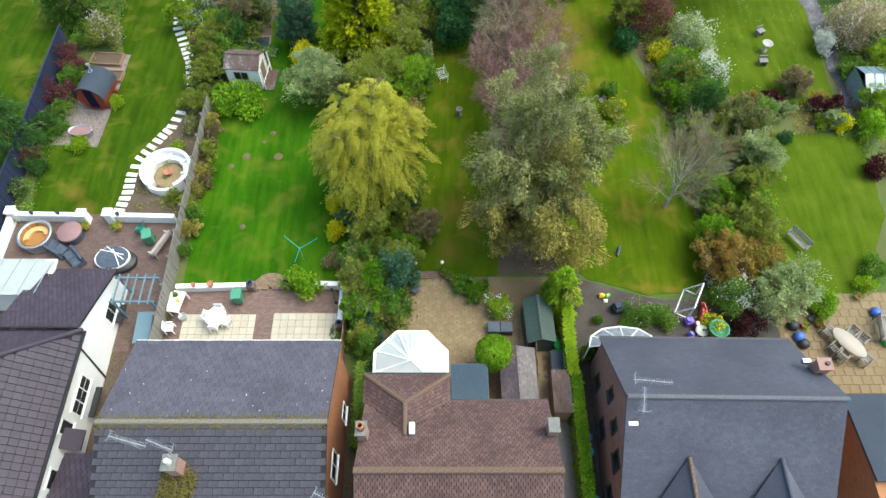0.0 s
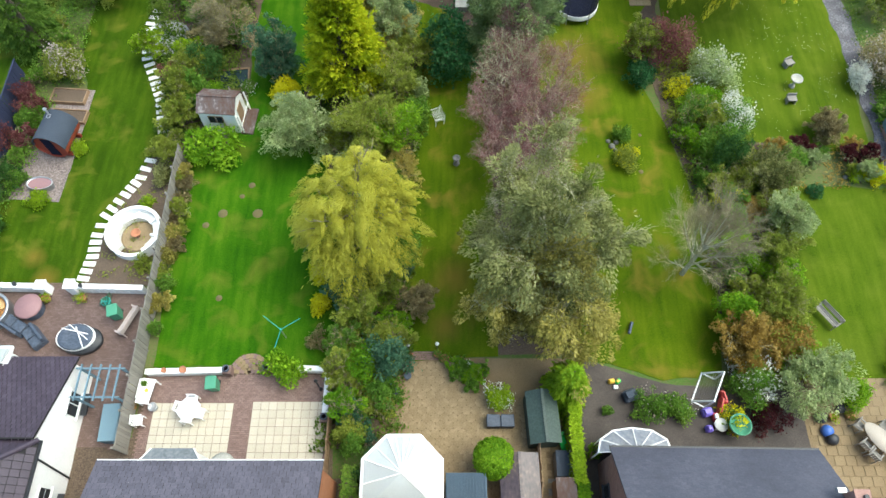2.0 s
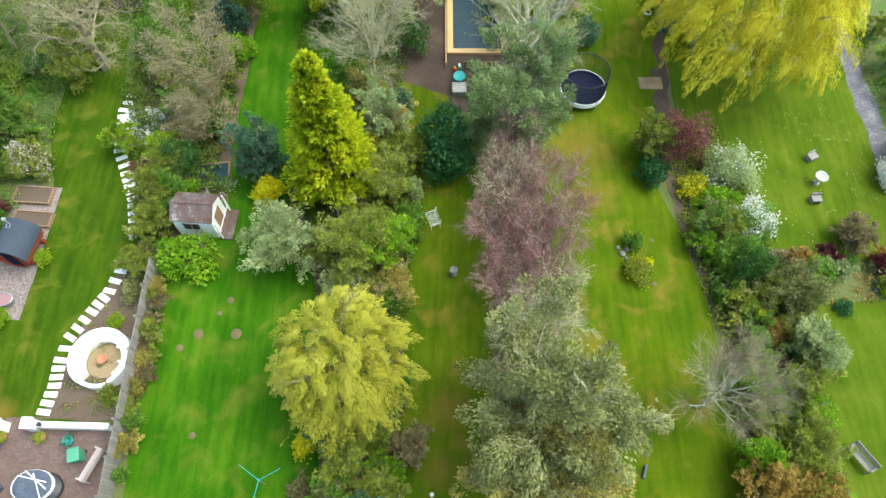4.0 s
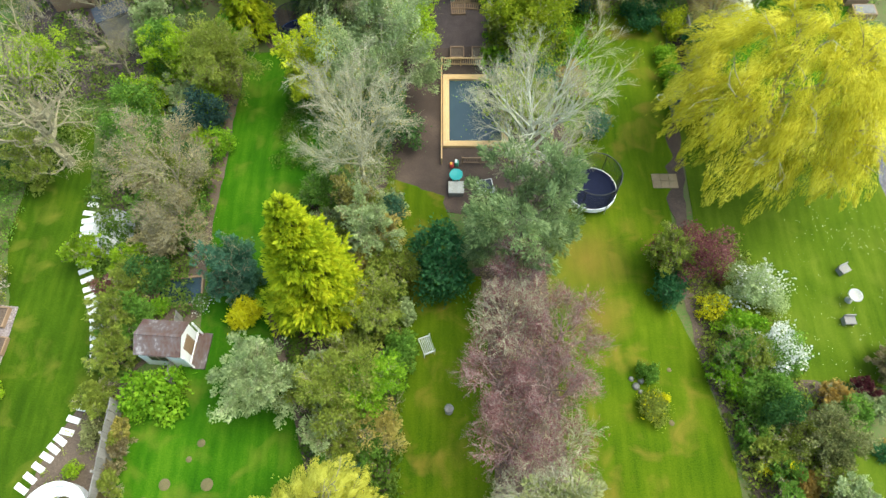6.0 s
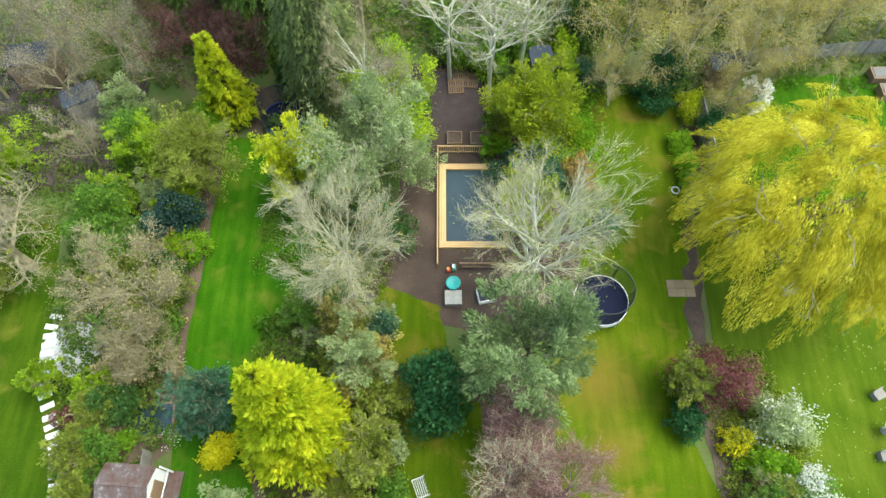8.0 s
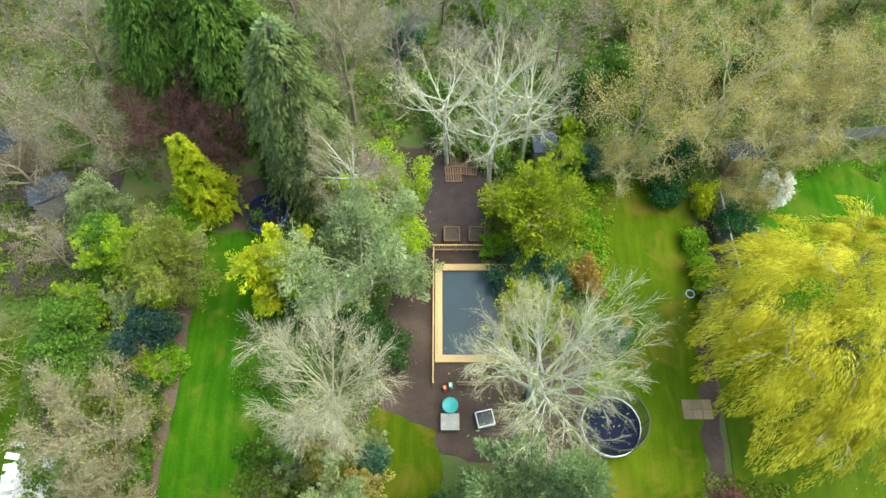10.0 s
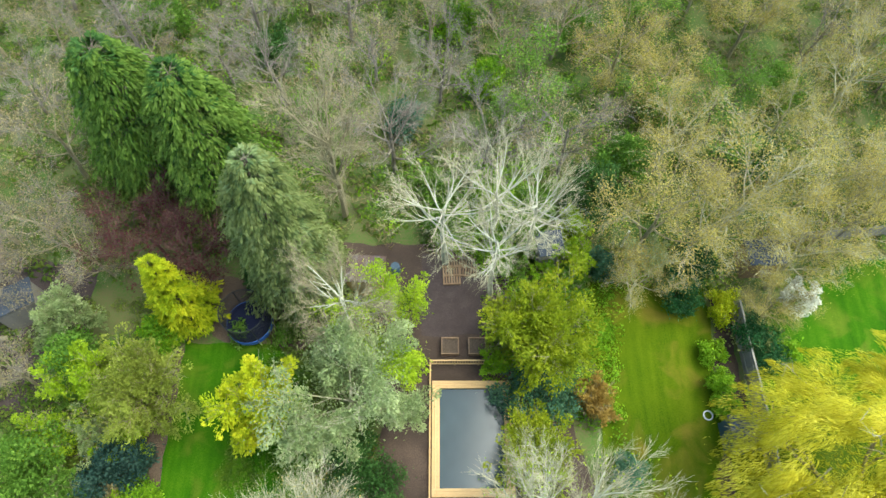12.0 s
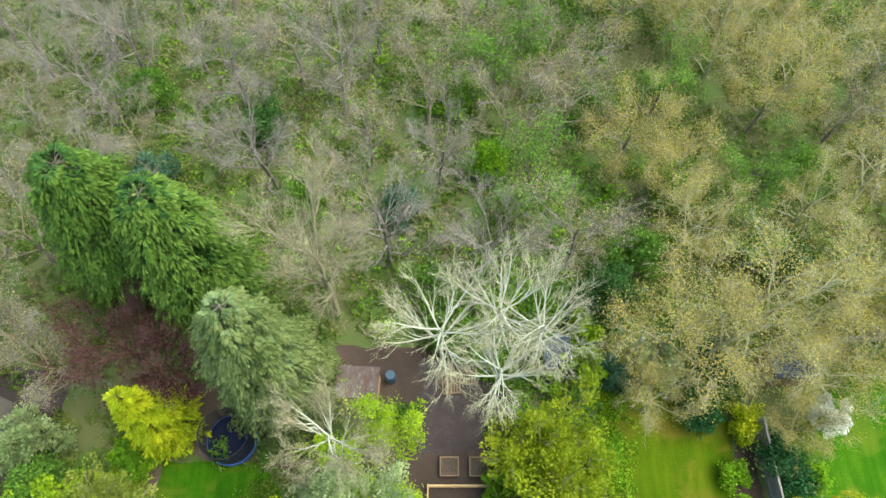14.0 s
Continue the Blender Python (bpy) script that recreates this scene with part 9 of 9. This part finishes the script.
for sx in (-0.45, 0.45):
    part("side_frame", rod(bmesh.new(), (sx, -0.27, 0), (sx, -0.27, 0.6), 0.02), M_PLASTIC, sw)
    part("side_frame", rod(bmesh.new(), (sx, 0.28, 0), (sx, 0.35, 0.88), 0.02), M_PLASTIC, sw)
    part("armrest", rod(bmesh.new(), (sx, -0.27, 0.6), (sx, 0.32, 0.6), 0.02), M_PLASTIC, sw)
for i, (x, y, r) in enumerate(((11.0, 32.1, 0.22), (11.3, 32.4, 0.18), (10.8, 32.5, 0.15), (11.2, 31.8, 0.14), (-16.6, 41.0, 0.25), (26.0, 29.6, 0.2), (25.2, 29.8, 0.16))):
    rk = tagged(part("rock", lathe([(0.001, 0), (r, 0.02), (r * 0.9, r * 0.5), (r * 0.4, r * 0.9), (0.001, r * 0.92)], 8), M_CONC), "rounded grey stone in a flower bed", "rock", "bed stones")
    rk.matrix_basis = pose(x, y, 0, 0, 0, 50 * i)
for i, (x, y, r) in enumerate(((-13.0, 27.2, 0.28), (-10.9, 27.2, 0.3), (-13.9, 26.4, 0.2), (-11.5, 29.2, 0.2), (-12.4, 21.7, 0.18), (-12.0, 28.4, 0.15), (12.6, 30.2, 0.15), (12.9, 33.0, 0.12))):
    tagged(part("bare_spot", lathe([(0.001, 0.03), (r, 0.012), (r * 1.1, 0.0)], 11), M_BARE), "small bare earthy spot in grass", "bare spot", "bare spots in the lawn", "stuff").matrix_basis = pose(x, y, 0.006, 0, 0, 33 * i)

# ---- pool, planters and sheds at the garden end ----
pl = thing("pool", 2.85, 50.3, 0, 0, "sunken pool with still grey-green water in a fresh timber surround", "pool")
x0, x1, y0, y1 = -2.03, 2.1, -2.9, 2.9
part("water", boxb(x0 + 0.4, y0 + 0.4, 0.0, x1 - 0.4, y1 - 0.4, 0.06), WATER, pl)
for a in ((x0, y0, x1, y0 + 0.4), (x0, y1 - 0.4, x1, y1), (x0, y0 + 0.4, x0 + 0.4, y1 - 0.4), (x1 - 0.4, y0 + 0.4, x1, y1 - 0.4)):
    long_x = a[2] - a[0] > a[3] - a[1]
    for k in range(3):
        if long_x:
            part("deck_board", boxb(a[0], a[1] + k * 0.135, 0.0, a[2], a[1] + k * 0.135 + 0.125, 0.22), M_WOOD_NEW, pl)
        else:
            part("deck_board", boxb(a[0] + k * 0.135, a[1], 0.0, a[0] + k * 0.135 + 0.125, a[3], 0.22), M_WOOD_NEW, pl)


def railing(x0, y0, x1, y1, h, mat, label, step=0.14, slats=True):
    L = math.hypot(x1 - x0, y1 - y0)
    t = thing("railing", x0, y0, 0, math.degrees(math.atan2(y1 - y0, x1 - x0)), label, "railing")
    part("top_rail", boxb(0, -0.035, h, L, 0.035, h + 0.05), mat, t)
    part("bottom_rail", boxb(0, -0.03, 0.12, L, 0.03, 0.17), mat, t)
    n = max(2, round(L / 1.2))
    for i in range(n + 1):
        part("post", boxb(i * L / n - 0.04, -0.04, 0, i * L / n + 0.04, 0.04, h + 0.08), mat, t)
    if slats:
        for i in range(int(L / step)):
            part("slat", boxb(i * step + 0.03, -0.012, 0.17, i * step + 0.075, 0.012, h), mat, t)


railing(0.72, 54.15, 4.6, 54.15, 0.7, M_WOOD_NEW, "timber railing behind a pool")
railing(0.72, 54.1, 0.72, 46.2, 0.55, M_WOOD_NEW, "low timber rail along a pool side", slats=False)
railing(2.0, 46.2, 4.3, 46.2, 0.6, M_WOOD_BRN, "brown timber railing in front of a pool")
planter_box(1.78, 55.1, 0.95, 0.95, 0.35, 0, M_WOOD_BRN, "square timber planter of bare soil")
planter_box(3.25, 55.1, 0.95, 0.95, 0.35, 0, M_WOOD_BRN, "square timber planter of bare soil")
for x, y, rz in ((1.9, 59.4, 3), (2.9, 59.9, -6), (2.2, 60.5, 4)):
    pa = thing("pallet", x, y, 0.02, rz, "brown wooden pallet on mulch", "pallet", "wooden pallets")
    for i in range(7):
        part("slat", boxb(-0.5 + i * 0.15, -0.6, 0.1, -0.41 + i * 0.15, 0.6, 0.125), M_WOOD_BRN, pa)
    for yy in (-0.55, 0, 0.55):
        part("bearer", boxb(-0.5, yy - 0.05, 0, 0.5, yy + 0.05, 0.1), M_WOOD_BRN, pa)
shed("shed", -2.85, 58.9, -3, 1.9, 1.5, 1.9, 0.3, M_RUSTY, M_WOOD_NEW, "timber shed with a brownish felted roof", 0.12, "lean")
bl = thing("barrel", -1.3, 59.6, 0.01, 0, "blue-green plastic barrel beside a shed", "barrel")
part("body", lathe([(0.001, 0), (0.26, 0), (0.3, 0.4), (0.26, 0.85), (0.001, 0.87)], 16), M_BLUESHED, bl)
part("lid", cylb(0.24, 0.24, 0.04, 16, pose(0, 0, 0.86)), M_BLUESHED, bl)
sd = thing("sand_table", 1.6, 45.0, 0.01, 0, "teal round toy table on pale stand", "toy")
part("tray", lathe([(0.001, 0.5), (0.35, 0.5), (0.42, 0.62), (0.36, 0.6), (0.001, 0.57)], 20), M_TEAL, sd)
for a in (45, 135, 225, 315):
    part("leg", boxb(-0.04, -0.04, 0, 0.04, 0.04, 0.5), M_TEAL, sd).location = (0.25 * math.cos(radians(a)), 0.25 * math.sin(radians(a)), 0)
cb = thing("plant_cloche", 1.6, 44.2, 0.01, 0, "pale translucent lidded garden frame", "cloche")
part("body", boxb(-0.45, -0.4, 0, 0.45, 0.4, 0.4), M_WOOD_GREY, cb)
part("lid", boxb(-0.47, -0.42, 0.4, 0.47, 0.42, 0.44), M_OLDSTONE, cb)
cb = thing("plant_cloche", 3.4, 44.4, 0.01, 12, "glazed garden frame with a white edge", "cloche")
part("body", boxb(-0.45, -0.4, 0, 0.45, 0.4, 0.35), M_WHITE, cb)
part("pane", boxb(-0.4, -0.35, 0.35, 0.4, 0.35, 0.38), GLASS, cb)
toy("toy_car", 1.35, 46.0, 0.25, 0.3, 0.25, M_REDPLAST, "small orange-red plastic toy", 10, M_YELPLAST)
toy("toy_car", 1.65, 46.1, 0.25, 0.35, 0.35, M_GREENBIN, "green and white plastic toy", 0, M_PLASTIC)
toy("toy_chair", 5.8, 45.7, 0.4, 0.4, 0.4, M_BLUE, "small blue plastic chair", 20)


def trampoline(x, y, R, mat_pad, label, net=True, h=0.75):
    t = thing("trampoline", x, y, 0.01, 0, label, "trampoline", "trampolines")
    part("mat", cylb(R * 0.86, R * 0.86, 0.02, 40, pose(0, 0, h - 0.02)), M_MATBLACK, t)
    part("pad", ring(R * 0.86, R, h - 0.01, h + 0.03), M_MATBLACK, t)
    part("skirt", ring(R * 1.0, R * 1.03, h - 0.3, h + 0.05), mat_pad, t)
    for i in range(6):
        a = i * math.pi / 3
        c, s = R * 1.03 * math.cos(a), R * 1.03 * math.sin(a)
        part("leg", rod(bmesh.new(), (c, s, 0), (c, s, h), 0.03), M_STEEL, t)
        if net:
            part("net_pole", rod(bmesh.new(), (c, s, h), (c, s, h + 1.7), 0.022), M_BLACK, t)
    if net:
        bm = bmesh.new()
        for i in range(110):
            a = i * 2 * math.pi / 110
            c, s = R * 1.0 * math.cos(a), R * 1.0 * math.sin(a)
            rod(bm, (c, s, h), (c, s, h + 1.65), 0.011, 3)
        for k in range(14):
            z = h + 0.12 * (k + 1)
            for i in range(32):
                a0, a1 = i * math.pi / 16, (i + 1) * math.pi / 16
                rod(bm, (R * math.cos(a0), R * math.sin(a0), z), (R * math.cos(a1), R * math.sin(a1), z), 0.006, 3)
        tagged(part("net", bm, M_BLACK, t), kind="stuff")
        part("net_hoop", ring(R * 0.99, R * 1.02, h + 1.63, h + 1.67), M_BLACK, t)


trampoline(9.7, 43.9, 1.45, M_PLASTIC, "round trampoline with a dark safety net and white pad")
trampoline(-9.1, 56.3, 1.2, M_BLUE, "round trampoline with a blue pad under conifers")
shed("shed", 16.25, 50.2, 2, 1.2, 1.6, 1.6, 0.2, M_FELT, M_BLUESHED, "small grey-roofed blue shed by a fence", 0.1, "lean")
rg = tagged(part("hose_ring", ring(0.2, 0.26, 0, 0.06), M_STONE), "pale coiled hose ring on soil", "hose")
rg.location = (15.2, 51.4, 0.02)
shed("shed", 19.4, 60.0, 0, 2.0, 1.5, 1.7, 0.25, M_FELT, M_WOOD_BRN, "grey-roofed shed at a lawn corner", 0.1, "lean")
shed("shed", 7.4, 60.6, 5, 1.3, 1.5, 1.7, 0.2, M_FELT, M_WOOD_GREY, "small grey timber shed at a wood edge", 0.1, "lean")
shed("shed", -21.6, 57.2, 30, 2.0, 1.6, 1.8, 0.3, M_FELT, M_WOOD_GREY, "grey shed half hidden by bare trees", 0.1, "lean")
shed("shed", -25.5, 60.3, 10, 2.6, 2.0, 2.0, 0.3, M_FELT, M_WOOD_BRN, "blue-grey roofed shed among bare trees", 0.1, "lean")
for x, y, rz in ((-23.6, 55.0, 20), (-23.2, 55.5, 5), (-24.2, 55.4, -10)):
    lg = tagged(part("log", cylb(0.16, 0.15, 0.9, 10, pose(0, 0, 0.16, 0, 90, 0)), M_BARK_TAN), "cut log lying on leaf litter", "log", "cut logs")
    lg.matrix_basis = pose(x, y, 0, 0, 0, rz)
po = tagged(part("marker_post", boxb(-0.05, -0.05, 0, 0.05, 0.05, 1.9), M_PLASTIC), "white painted post at a wood edge", "post")
po.location = (11.9, 61.3, 0)
M_PANE = surface("dusty_greenhouse_glass", [(0.1, 0.16, 0.2), (0.16, 0.23, 0.27), (0.26, 0.33, 0.36)], 1.5, 0.15, 0.03, 10)
gh = thing("greenhouse", 29.8, 32.6, 0, 0, "small greenhouse with metal frame and clear panes", "greenhouse")
for x0, x1, y0, y1, m in ((-1.3, 1.3, -1.2, -1.17, 0), (-1.3, 1.3, 1.17, 1.2, 0), (-1.3, -1.27, -1.2, 1.2, 0), (1.27, 1.3, -1.2, 1.2, 0)):
    part("side_pane", boxb(x0, y0, 0.3, x1, y1, 1.6), M_PANE, gh)
    part("plinth", boxb(x0, y0, 0, x1, y1, 0.3), M_BRICK_B, gh)
for i in range(5):
    x = -1.3 + i * 0.65
    for s in (-1, 1):
        part("glazing_bar", rod(bmesh.new(), (x, s * 1.2, 1.62), (x, 0, 2.15), 0.03), M_STEEL, gh)
        if i < 4:
            bm = bmesh.new()
            bm.faces.new([bm.verts.new(q) for q in ((x, s * 1.2, 1.6), (x + 0.65, s * 1.2, 1.6), (x + 0.65, 0, 2.13), (x, 0, 2.13))])
            part("roof_pane", bm, M_PANE, gh)
for x, y in ((30.3, 60.2), (30.5, 58.8)):
    tk = thing("timber_planter", x, y, 0, 0, "timber-sided frame with a pale grey cover", "frame", "timber frames")
    part("body", boxb(-0.8, -0.5, 0, 0.8, 0.5, 0.6), M_WOOD_BRN, tk)
    part("cover", boxb(-0.7, -0.4, 0.6, 0.7, 0.4, 0.64), M_CONC, tk)

# small white daisies over the far lawn
g = gen()
n = 900
p = np.stack([g.uniform(20, 27.3, n), g.uniform(32.5, 47, n), np.full(n, 0.03)], 1)
p = p[np.array([noise.noise(Vector((a * 0.5, b * 0.5, 3))) > -0.1 for a, b, _ in p]) & (p[:, 0] > 20 + 4 * g.random(n))]
tagged(part("daisies", quads_mesh("daisies", leaf_quads(p, rand_dirs(g, len(p)) * [1, 1, 0.05], np.tile([0, 0, 1.0], (len(p), 1)), np.full(len(p), 0.035), np.full(len(p), 0.035)), LEAF["white"])), "scattered small white daisies in grass", "flowers", kind="stuff")
